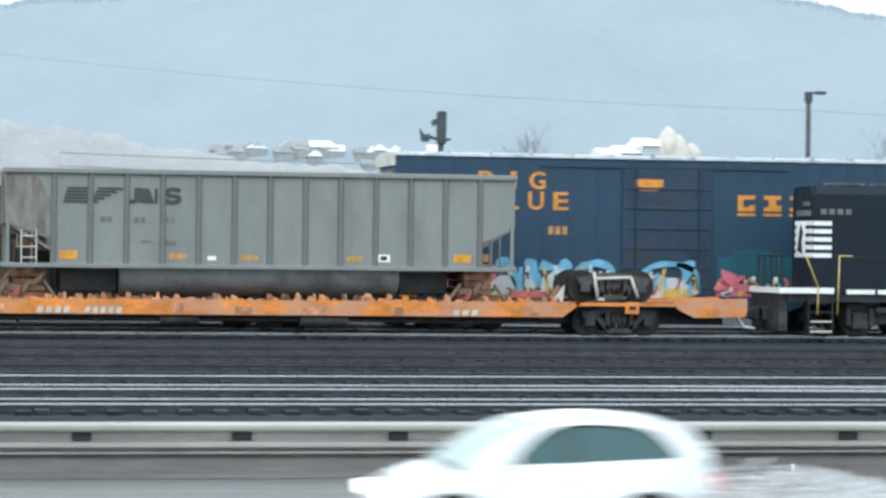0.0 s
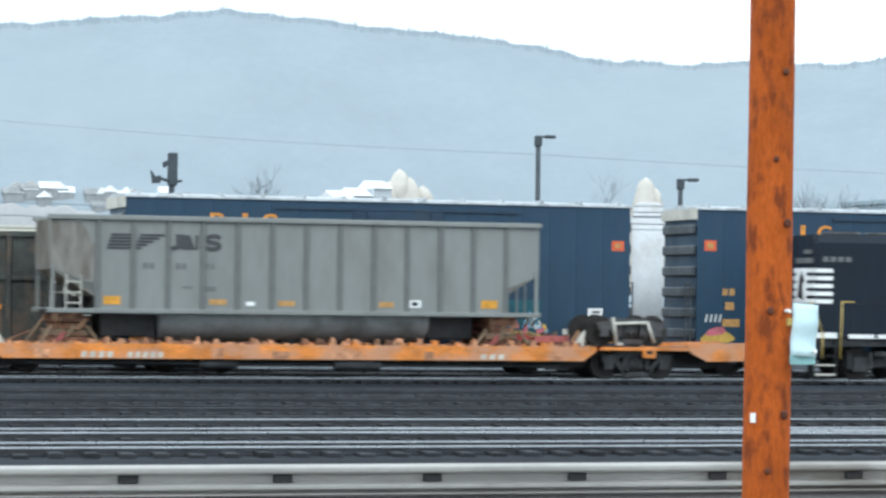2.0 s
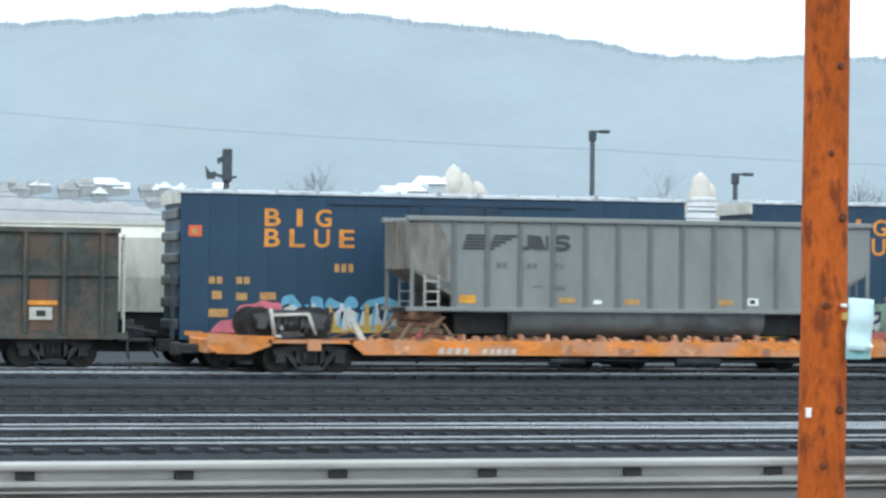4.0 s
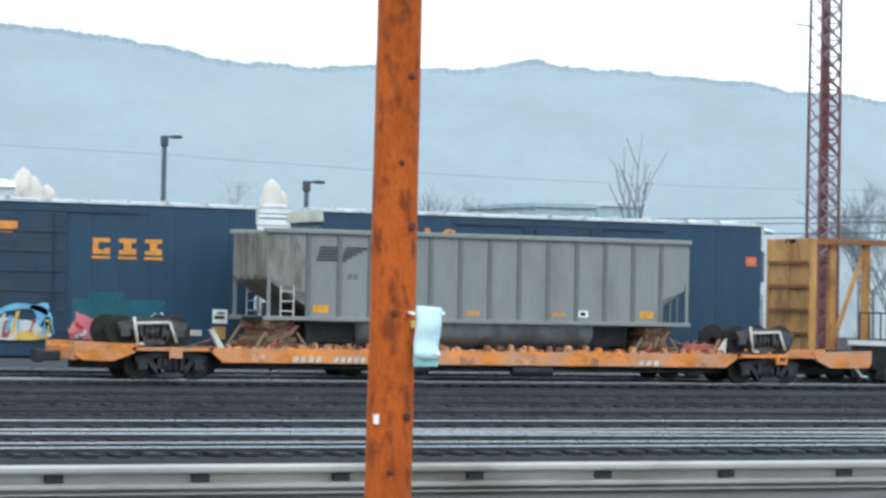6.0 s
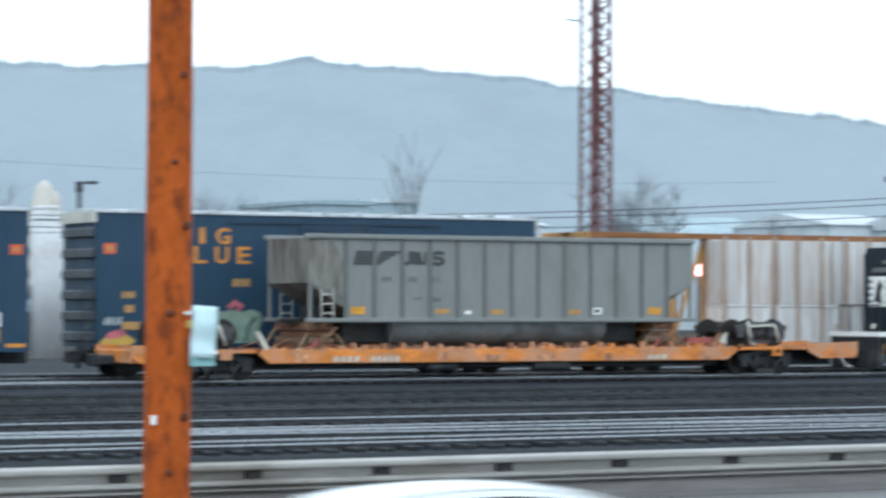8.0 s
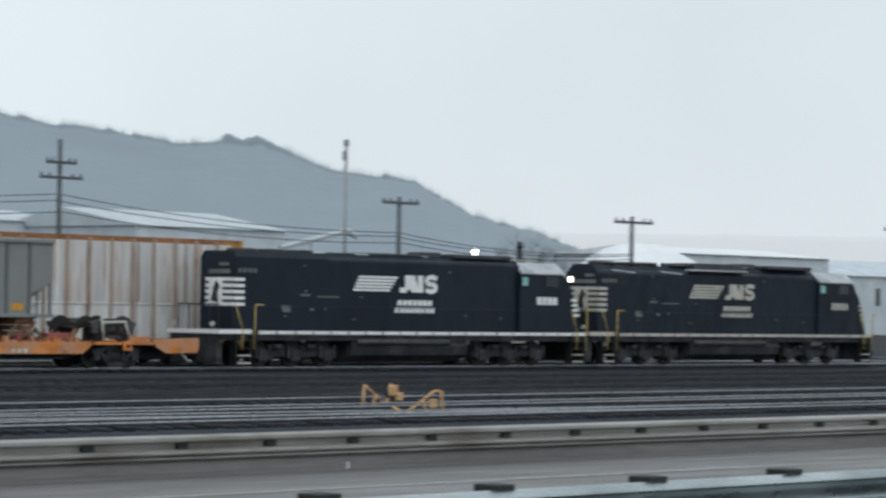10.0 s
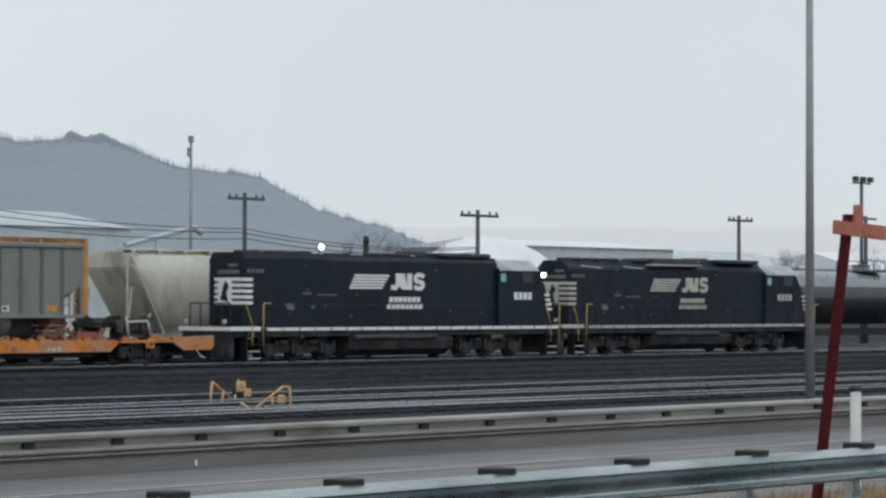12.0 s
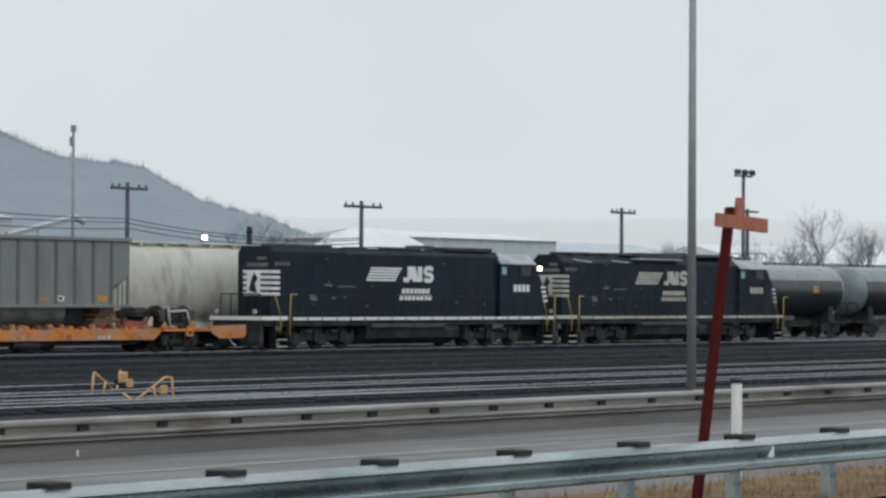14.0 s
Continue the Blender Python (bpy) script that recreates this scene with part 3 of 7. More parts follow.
def side_frame(xc, y, z, span, material, parent):
    """A cast truck side frame with its two windows, seen from the side."""
    s = span / 2
    bm = bmesh.new()
    prism_into(bm, [(xc - s - 0.25, z + 0.28), (xc - s + 0.1, z + 0.34), (xc - 0.45, z + 0.42), (xc + 0.45, z + 0.42), (xc + s - 0.1, z + 0.34), (xc + s + 0.25, z + 0.28), (xc + s + 0.2, z + 0.1), (xc + s - 0.2, z + 0.14), (xc + 0.42, z + 0.26), (xc - 0.42, z + 0.26), (xc - s + 0.2, z + 0.14), (xc - s - 0.2, z + 0.1)], y - 0.09, y + 0.09)
    prism_into(bm, [(xc - s + 0.12, z + 0.14), (xc - s + 0.32, z + 0.14), (xc - 0.28, z - 0.2), (xc + 0.28, z - 0.2), (xc + s - 0.32, z + 0.14), (xc + s - 0.12, z + 0.14), (xc + 0.36, z - 0.34), (xc - 0.36, z - 0.34)], y - 0.08, y + 0.08)
    for d in (-0.36, 0.36):
        box_into(bm, xc + d - 0.06, xc + d + 0.06, y - 0.08, y + 0.08, z - 0.25, z + 0.3)
    for d in (-0.16, 0, 0.16):
        rod_into(bm, (xc + d, y, z - 0.2), (xc + d, y, z + 0.26), 0.06, 0.06, 8)
    for d in (-s, s):
        box_into(bm, xc + d - 0.14, xc + d + 0.14, y - 0.1, y + 0.1, z - 0.12, z + 0.16)
    return part("side_frame", bm, material, parent)


# flatcar
flat = thing("flatcar", (10.5, TY, RAIL), "long worn orange flatcar carrying a grey hopper body", "flatcar")
moving.append(flat)
part("deck", boxes((-3.3, 24.2, 78.15, 80.85, 1.5, 1.585)), M_DECK, flat, "rust-brown steel deck")
for y0, y1 in ((N, N + 0.12), (F - 0.12, F)):
    part("side_sill", prism([(1.35, 1.6), (0.75, 1.6), (1.25, 1.17), (18.7, 1.17), (19.3, 1.6)], y0, y1), M_FLAT, flat, "orange side sill with peeling paint")
    part("end_sill", prism([(-3.4, 1.76), (-3.4, 1.36), (-3.1, 1.2), (-2.2, 1.18), (-1.55, 1.42), (-1.4, 1.7)], y0, y1), M_FLAT, flat)
    part("end_sill", prism([(22.0, 1.7), (22.2, 1.42), (22.7, 1.18), (24.2, 1.2), (24.32, 1.36), (24.32, 1.76)], y0, y1), M_FLAT, flat)
    for q0, q1 in ((-1.6, 0.95), (19.1, 22.1)):
        part("bolster_sill", boxes((q0, q1, y0, y1, 1.5, 1.6)), M_FLAT, flat)
part("end_beam", boxes((-3.42, -3.2, 78.1, 80.9, 1.2, 1.62), bevel=0.03), M_FLAT, flat)
part("end_beam", boxes((24.1, 24.34, 78.1, 80.9, 1.2, 1.62), bevel=0.03), M_FLAT, flat)
part("centre_sill", boxes((-3.0, 23.9, 79.1, 79.9, 0.95, 1.5)), M_BLACK, flat)
part("brake_rigging", rods(((2, 78.3, 1.05), (18, 78.3, 1.0), 0.035), ((3, 78.25, 1.1), (3, 78.6, 0.95), 0.05), ((11, 78.2, 1.0), (12.4, 78.2, 1.0), 0.16), ((7, 78.2, 1.02), (8.1, 78.2, 1.02), 0.13)), M_UNDER, flat)
part("coupler", boxes((24.3, 24.95, 79.3, 79.7, 1.15, 1.45), (24.9, 25.2, 79.2, 79.8, 1.1, 1.5), bevel=0.04), M_UNDER, flat)
part("coupler", boxes((-4.0, -3.4, 79.3, 79.7, 1.15, 1.45), (-4.2, -3.95, 79.2, 79.8, 1.1, 1.5), bevel=0.04), M_UNDER, flat)
part("air_hose", rods(((24.3, 79.0, 1.2), (24.5, 78.9, 0.9), 0.04), ((24.5, 78.9, 0.9), (24.9, 79.1, 0.85), 0.04)), M_WHITE, flat, "pale bent brake hose")
part("stencil_box", boxes((20.6, 21.0, N - 0.06, N + 0.05, 1.28, 1.62), bevel=0.01), M_FLAT, flat, "small orange stencilled box")
part("stencil_box", boxes((-0.45, -0.05, N - 0.06, N + 0.05, 1.28, 1.62), bevel=0.01), M_FLAT, flat, "small orange stencilled box")
marks("stencil_mark", [(20.7, 20.9, 1.4, 1.5)], N - 0.06, M_BLACK, flat)
marks("reporting_mark", [(3.5 + 0.25 * i, 3.66 + 0.25 * i, 1.2, 1.38, 0.03) for i in range(4)] + [(4.85 + 0.22 * i, 4.98 + 0.22 * i, 1.2, 1.37, 0.02) for i in range(5)], N, M_CREAMWHITE, flat, "dirty white stencilled bar")
marks("reporting_mark", [(15.45 + 0.27 * i, 15.62 + 0.27 * i, 1.2, 1.36, 0.03) for i in range(3)], N, M_CREAMWHITE, flat, "dirty white stencilled bar")
for i in range(120):
    x = 1.5 + 0.146 * i + random.uniform(-0.08, 0.08)
    w, h = random.uniform(0.08, 0.3), 0.03 + 0.2 * random.random() ** 2.2
    k0, k1 = random.uniform(0.0, 0.4) * w, random.uniform(0.0, 0.4) * w
    part("tie_down_lug", prism([(x, 1.58), (x + w, 1.58), (x + w - k1, 1.6 + h * random.uniform(0.6, 1)), (x + k0, 1.6 + h)], N + random.uniform(0.0, 0.06), N + 0.24), random.choice((M_SCRAP, M_LUG, M_LUG, M_FLAT)), flat, "rusty tie-down lug")
marks("paint_scar", [(x, x + w, 1.19, 1.2 + h) for x, w, h in ((9.1, 0.5, 0.2), (10.9, 0.9, 0.2), (7.3, 0.35, 0.3), (13.7, 0.3, 0.22), (17.6, 0.4, 0.2), (2.2, 0.4, 0.25))], N - 0.002, M_LUG, flat, "pale scuffed patches in the orange paint", 0.006)
for xc in (20.5, -0.3):
    tr = part("truck", boxes((xc - 0.25, xc + 0.25, 78.35, 80.65, 0.95, 1.3), (xc - 0.7, xc + 0.7, 79.2, 79.8, 1.2, 1.5)), M_TRUCK, flat, "black grimy two-axle truck")
    for y in (78.35, 80.65):
        side_frame(xc, y, 1.05, 1.78, M_TRUCK, tr)
    for d in (-0.89, 0.89):
        wheels.append((wheelset("wheelset", xc + d, TY, RAIL + 0.46, 0.46, tr), 0.46))

# two loose bogies carried on the deck
for xc, tag in ((20.3, "loose grey two-axle bogie chained to the flatcar deck"), (-0.9, "loose grey bogie with dark wheels chained on the deck")):
    bg = thing("loose_bogie", (xc, TY, 1.6), tag, "bogie", "bogies loaded on the flatcar")
    moving.append(bg)
    part("bolster", boxes((xc - 0.2, xc + 0.2, 78.3, 80.7, 2.0, 2.3), bevel=0.03), M_BOGIE, bg)
    for y in (78.32, 80.68):
        side_frame(xc, y, 2.04, 1.7, M_BOGIE, bg)
    for d in (-0.86, 0.86):
        wheelset("wheelset", xc + d, TY, 1.6 + 0.47, 0.47, bg)
    part("brake_beam", rods(((xc - 0.62, 78.15, 2.5), (xc - 0.5, 78.15, 1.7), 0.05), ((xc - 0.62, 78.15, 2.3), (xc + 0.5, 78.15, 2.34), 0.05), ((xc + 0.5, 78.15, 2.34), (xc + 0.72, 78.15, 1.75), 0.05), ((xc - 0.5, 78.15, 1.7), (xc - 0.3, 78.15, 1.68), 0.05)), M_CREAMWHITE, bg, "pale bent brake beam")

# timber cribs and scrap that hold the hopper body
crib_rows = ((3.2, "rust-stained timber crib trestle under the hopper body"), (16.2, "broken timber crib piled with red scrap under the hopper"))
for xc, tag in crib_rows:
    cr = thing("timber_crib", (xc, TY, 1.59), tag, "crib", "cribs on the flatcar")
    moving.append(cr)
    for k in range(3):
        z = 1.6 + 0.2 * k
        j = random.uniform(-0.12, 0.12)
        part("beam", prism([(xc - 0.6 + 0.1 * k + j, z), (xc + 0.6 - 0.1 * k + j, z + 0.01), (xc + 0.56 - 0.1 * k + j, z + 0.17), (xc - 0.64 + 0.12 * k + j, z + 0.19)], 78.25 + abs(j), 80.75, bevel=0.02), (M_SCRAP, M_CRIB, M_SCRAP)[k], cr)
        part("chip_board", prism([(xc - 0.5 + 0.3 * k, z), (xc - 0.35 + 0.3 * k, z - 0.02), (xc - 0.15 + 0.3 * k + j, z + 0.3), (xc - 0.28 + 0.3 * k + j, z + 0.34)], 78.16, 78.22), (M_PINKWOOD, M_CRIB, M_SCRAP)[k], cr)
    for s in (-1, 1):
        part("strut", rods(((xc + s * 0.85, 78.2, 1.6), (xc + s * 0.5, 78.25, 2.1), 0.05), n=5), M_CRIB, cr)
        part("strut", rods(((xc + s * 0.85, 80.8, 1.6), (xc + s * 0.3, 80.8, 2.38), 0.06), n=5), M_CRIB, cr)
    part("cap", boxes((xc - 0.4, xc + 0.4, 78.2, 80.8, 2.2, 2.46), bevel=0.02), M_SCRAP, cr)
scrap = thing("scrap_pile", (17.4, TY, 1.59), "heap of rusty bent bars and red boards on the deck", "scrap")
moving.append(scrap)
for i in range(26):
    x, y = random.uniform(15.2, 19.0), random.uniform(78.2, 79.6)
    a, b = random.uniform(-0.9, 0.9), random.uniform(0.0, 0.45)
    part("bar", rods(((x, y, 1.62 + random.uniform(0, 0.18)), (x + a, y + random.uniform(-0.15, 0.15), 1.65 + b), random.uniform(0.03, 0.075)), n=6), random.choice((M_SCRAP, M_SCRAP, M_CRIB, M_BOGIE)), scrap)
part("board", boxes((17.2, 18.3, 78.2, 78.5, 1.72, 1.92), bevel=0.01), M_PINKWOOD, scrap, "faded red board")
part("board", prism([(18.45, 1.62), (18.75, 1.62), (18.8, 2.1), (18.6, 1.85)], 78.15, 78.3), M_CREAMWHITE, scrap, "pale torn board")
wedge = thing("deck_wedge", (1.0, TY, 1.59), "pale leaning timber wedge chained to the deck", "wedge")
moving.append(wedge)
part("board", prism([(0.85, 2.15), (1.0, 2.18), (1.35, 1.6), (1.15, 1.6)], 78.15, 78.3), M_CREAMWHITE, wedge)
part("chain", rods(((0.2, 78.3, 1.62), (0.9, 78.2, 1.85), 0.03), ((1.3, 78.2, 1.62), (2.1, 78.3, 1.95), 0.03), n=5), M_SCRAP, wedge)

# the grey hopper body
hop = thing("hopper_body", (10.0, TY, 1.72), "grey ribbed coal hopper body without wheels on a flatcar", "hopper car")
moving.append(hop)
side = [(2.6, 5.16), (17.25, 5.16), (17.25, 3.72), (16.25, 3.3), (16.25, 2.56), (3.9, 2.56), (3.9, 3.3), (2.6, 3.72)]
for y0, y1, yr in ((N, N + 0.03, N - 0.07), (F - 0.03, F, F)):
    part("side_wall", prism(side, y0, y1), M_HOPPER, hop)
    rib0 = None
    for i in range(13):
        x = 3.95 + 1.022 * i
        if rib0 is None:
            yo = yr if yr < N else yr + 0.07
            ys = N if yr < N else F
            rib0 = part("rib", prism([(x - 0.09, ys), (x + 0.09, ys), (x + 0.05, yo), (x - 0.05, yo)], 2.6, 5.14, "xy"), M_HOPRIB, hop)
        else:
            again("rib", rib0, hop, (1.022 * i, 0, 0))
    part("top_chord", boxes((2.5, 17.3, y0 - 0.1, y1 + 0.1, 5.13, 5.28), bevel=0.02), M_HOPPER, hop)
    part("side_sill", boxes((2.5, 17.3, y0 - 0.08, y1 + 0.05, 2.47, 2.6), bevel=0.015), M_HOPPER, hop)
    for x in (2.62, 17.12):
        part("corner_post", boxes((x, x + 0.1, y0 - 0.03, y1 + 0.03, 2.55, 3.85)), M_HOPPER, hop)
    part("ladder", rods(*[((3.05 + a, y0 - 0.04, 2.6), (3.05 + a, y0 - 0.04, 3.55), 0.025) for a in (0, 0.42)], *[((3.05, y0 - 0.04, z), (3.47, y0 - 0.04, z), 0.022) for z in (2.75, 3.05, 3.35)], n=6), M_CREAMWHITE, hop, "pale end ladder")
    part("grab_iron", rods(((16.55, y0 - 0.04, 2.6), (16.55, y0 - 0.04, 3.4), 0.03), ((16.8, y0 - 0.04, 2.6), (16.8, y0 - 0.04, 3.45), 0.03), n=6), M_HOPRIB, hop)
for x0, x1 in ((2.6, 4.6), (17.25, 15.25)):
    bm = bmesh.new()
    prism_into(bm, [(x0, 3.75), (x0, 5.14), (x0 + (0.05 if x1 > x0 else -0.05), 5.14), (x0 + (0.05 if x1 > x0 else -0.05), 3.75)], N + 0.03, F - 0.03)
    prism_into(bm, [(x0, 3.8), (x0, 3.72), (x1, 2.5), (x1, 2.58)], N + 0.03, F - 0.03)
    part("slope_sheet", bm, M_HOPEND, hop, "stained grey end sheet")
    part("end_ribs", boxes(*[(min(x0, x0 + (0.06 if x1 < x0 else -0.06)), max(x0, x0 + (0.06 if x1 < x0 else -0.06)), y - 0.05, y + 0.05, 3.7, 5.15) for y in (78.5, 79.2, 79.8, 80.5)]), M_HOPEND, hop)
    part("end_platform", boxes((min(x0, x1), max(x0, x1), 78.9, 80.1, 2.42, 2.55), (min(x0, x1) + 0.3, min(x0, x1) + 0.7, 78.6, 79.2, 2.55, 3.0), (min(x0, x1) + 0.9, min(x0, x1) + 1.3, 79.2, 80.3, 2.55, 2.95)), M_BLACK, hop)
part("stain", prism([(2.62, 3.75), (3.85, 3.35), (3.85, 4.4), (3.5, 5.05), (2.62, 5.1)], N - 0.004, N + 0.002), M_HOPEND, hop, "brown coal-dust stain")
belly = [(78.28, 2.52)] + [(79.5 - 1.26 * math.cos(radians(q)), 2.3 - 0.66 * math.sin(radians(q))) for q in range(0, 181, 10)] + [(80.72, 2.52)]
tub = prism(belly, 5.85, 13.9, "yz")
for f in tub.faces:
    f.smooth = len(f.verts) == 4
part("belly", tub, M_TUB, hop, "rounded grey discharge tub")
for q in (6.2, 9.6, 13.1):
    part("tub_foot", boxes((q, q + 0.4, 78.9, 80.1, 1.585, 1.72)), M_BLACK, hop)
# black blocks added to fill the shaded gaps at both ends of the tub
for q0, q1 in ((4.15, 5.8), (13.95, 15.4)):
    part("bolster", boxes((q0, q1, 78.7, 80.3, 1.78, 2.47), bevel=0.04), M_BLACK, hop, "black block added to darken the gap under the body")
# road emblem and small decals as plain shapes
marks("emblem_stripe", [(4.2 + 0.03 * k, 4.92 + 0.03 * k, 4.3 + 0.095 * k, 4.375 + 0.095 * k) for k in range(5)] + [(4.98 + 0.05 * k, 5.2 + 0.17 * k, 4.3 + 0.095 * k, 4.375 + 0.095 * k) for k in range(5)], N, M_DARKGREY, hop, "dark emblem stripe")
marks("emblem_block", [(6.0, 6.25, 4.3, 4.42), (6.2, 6.42, 4.34, 4.76), (6.42, 6.78, 4.32, 4.74, -0.16), (6.78, 6.86, 4.32, 4.74)], N, M_DARKGREY, hop)
curved_mark("emblem_curve", 7.06, 4.34, 0.42, 0.38, 0.13, N, M_DARKGREY, hop)
marks("number_bar", [(5.25, 5.4, 3.76, 3.93), (5.44, 5.58, 3.76, 3.93), (6.2, 6.34, 3.76, 3.93), (6.38, 6.52, 3.76, 3.93), (7.05, 7.18, 3.76, 3.93), (7.22, 7.36, 3.76, 3.93), (6.4, 6.7, 3.2, 3.26), (7.05, 7.4, 3.12, 3.27)], N, M_MIDGREY, hop, "faded grey number bar")
marks("decal", [(4.12, 4.62, 2.72, 2.96), (15.45, 15.95, 2.72, 2.96)], N, M_AMBER, hop, "bright amber reflective square")
marks("decal", [(7.2, 7.72, 2.74, 2.9), (9.25, 9.75, 2.72, 2.88), (12.3, 12.75, 2.72, 2.88)], N, M_FADEDAMBER, hop, "faded amber square")
marks("decal", [(8.3, 8.55, 2.72, 2.84), (13.2, 13.58, 2.72, 2.94)], N, M_WHITE, hop, "white placard")
marks("decal_mark", [(13.3, 13.48, 2.77, 2.89)], N - 0.012, M_BLACK, hop, thick=0.006)


# locomotives
def locomotive(dx, tag, grubby):
    lo = thing("locomotive", (36.3 + dx, TY, RAIL), tag, "locomotive", "two coupled locomotives")
    HN, HF = 78.55, 80.45
    def bx(x0, x1, *r):
        return (x0 + dx, x1 + dx, *r)
    coat_paint = M_LOCOHAZE if grubby else M_LOCO
    white = M_CREAMWHITE if grubby else M_WHITE
    part("underframe", boxes(bx(25.6, 47.0, 78.1, 80.9, 1.68, 1.95)), M_UNDER, lo)
    part("walkway", boxes(bx(25.5, 47.05, N, F, 1.95, 2.0)), coat_paint, lo)
    x = 27.4
    while x < 46.9:
        part("sill_stripe", boxes(bx(x, min(x + 0.88, 46.95), N - 0.02, N + 0.05, 1.92, 2.05)), white, lo, "white reflective sill strip")
        x += 0.98
    part("sill_stripe", boxes(bx(25.35, 27.0, N - 0.02, N + 0.05, 1.93, 2.1), bx(25.3, 25.4, N, F, 1.93, 2.1)), white, lo)
    edge, drop = (0.42, 0.42) if grubby else (0.18, 0.27)
    hood = prism([(HN, 2.0), (HN, 5.12 - drop), (HN + edge, 5.12), (HF - edge, 5.12), (HF, 5.12 - drop), (HF, 2.0)], 26.5 + dx, 43.0 + dx, "yz")
    part("long_hood", hood, coat_paint, lo)
    for i in range(21):
        x = 27.7 + 0.72 * i
        part("hood_door", boxes(bx(x, x + 0.71, HN - 0.005, HN + 0.01, 2.12, 3.5 if i % 4 else 3.9)), coat_paint, lo)
    for i in range(7):
        x = 31.8 + 1.05 * i
        part("upper_hatch", boxes(bx(x, x + 1.0, HN - 0.006, HN + 0.01, 3.95, 4.75)), coat_paint, lo)
    for x, z in ((29.2, 2.6), (31.4, 2.9), (33.0, 2.5), (33.4, 3.4), (38.6, 4.5), (39.6, 2.7), (41.8, 2.6), (30.2, 4.6)):
        part("latch", boxes(bx(x, x + 0.1, HN - 0.045, HN - 0.015, z, z + 0.06)), M_MIDGREY, lo)
    if grubby:
        # flared radiator wing with a pale top, and pale grab edges on the rounded rear
        part("radiator_wing", boxes(bx(33.0, 37.2, HN - 0.2, HF + 0.2, 4.93, 5.0), bevel=0.015), M_ROOFSNOW, lo, "pale radiator wing")
        part("wing_screen", boxes(bx(33.3, 37.0, HN - 0.1, HF + 0.1, 5.0, 5.3), bevel=0.03), M_LOCOROOF, lo)
        for q in (27.6, 31.0):
            part("roof_grab", rods(((q + dx, HN + 0.12, 4.86), (q + 1.5 + dx, HN + 0.06, 4.76), 0.035), n=6), M_ROOFSNOW, lo, "pale grab bar")
    else:
        part("radiator_hood", prism([(HN - 0.012, 4.1), (HN - 0.012, 4.9), (HN + 0.14, 5.15), (HF - 0.14, 5.15), (HF + 0.012, 4.9), (HF + 0.012, 4.1)], 26.6 + dx, 31.6 + dx, "yz"), coat_paint, lo)
    part("roof_edge", boxes(bx(26.7, 42.8, HN + 0.02 + edge * 0.3, HN + 0.08 + edge * 0.3, 5.12 - drop * 0.75, 5.18 - drop * 0.75)), M_MIDGREY, lo, "pale strip along the roof edge")
    for q in (27.8, 29.3, 30.8):
        part("roof_fan", rods(((q + dx, TY, 5.12), (q + dx, TY, 5.26), 0.62), n=20), M_LOCOROOF, lo)
    part("roof_walk", boxes(bx(32.0, 33.4, 78.8, 79.2, 5.12, 5.2), bx(34.2, 37.2, 78.7, 80.3, 5.12, 5.24), bx(37.6, 38.6, 79.0, 80.0, 5.12, 5.36), bx(39.0, 42.6, 78.6, 80.4, 5.12, 5.3), bevel=0.03), M_LOCOROOF, lo)
    # plates added to carry the pale patches on the roof
    for q0, q1 in ((33.5, 34.1), (37.25, 37.55), (40.4, 41.6)):
        part("roof_plate", boxes(bx(q0, q1, 78.75, 79.9, 5.125, 5.32 if q0 > 40 else 5.18), bevel=0.02), M_ROOFSNOW, lo, "small pale plate on the roof")
    cab = part("cab", prism([(x + dx, z) for x, z in ((42.9, 2.0), (42.9, 4.62), (45.7, 4.6), (45.95, 4.42), (46.15, 4.0), (46.15, 2.0))], 78.4, 80.6, bevel=0.03), coat_paint, lo)
    part("cab_roof", prism([(78.35, 4.56), (78.37, 4.62), (78.95, 5.06), (80.05, 5.06), (80.63, 4.62), (80.65, 4.56)], 43.0 + dx, 45.85 + dx, "yz"), M_ROOFSNOW, cab, "pale sloping roof sheet")
    part("side_window", boxes(bx(43.0, 43.5, 78.37, 78.395, 4.02, 4.46)), M_CABGLASS, cab)
    part("side_window", boxes(bx(44.6, 45.4, 78.37, 78.395, 4.02, 4.46)), M_CABGLASS, cab)
    part("window_frame", boxes(bx(44.53, 45.47, 78.385, 78.402, 3.95, 4.53)), M_BLACK, cab)
    part("windshield", prism([(45.96 + dx, 4.4), (46.12 + dx, 4.08), (46.17 + dx, 4.08), (46.01 + dx, 4.4)], 78.6, 80.4), M_CABGLASS, cab)
    # reflected sky painted as a pale teal panel over the rear side window
    part("side_panel", boxes(bx(43.04, 43.4, 78.35, 78.372, 4.06, 4.42)), M_PAPERLOW, cab, "pale panel painting the sky's reflection over the window")
    nose = prism([(46.0, 2.0), (46.0, 4.1), (46.25, 4.05), (46.6, 3.4), (46.98, 2.0)], 78.42, 80.58, bevel=0.03)
    bmesh.ops.translate(nose, verts=nose.verts[:], vec=(dx, 0, 0))
    part("nose", nose, coat_paint, lo)
    for k in range(4):
        xn = 46.62 - 0.27 * (0.22 * k + 2.75 - 3.4)
        part("nose_stripe", boxes(bx(xn - 0.3, xn + 0.05, 78.39, 80.6, 2.75 + 0.22 * k, 2.87 + 0.22 * k)), white, lo, "white safety stripe on the nose")
    part("headlight", rods(((45.75 + dx, 79.3, 4.85), (45.95 + dx, 79.3, 4.85), 0.12), ((45.75 + dx, 79.7, 4.85), (45.95 + dx, 79.7, 4.85), 0.12), n=12), M_LAMP, lo, "lit twin headlight")
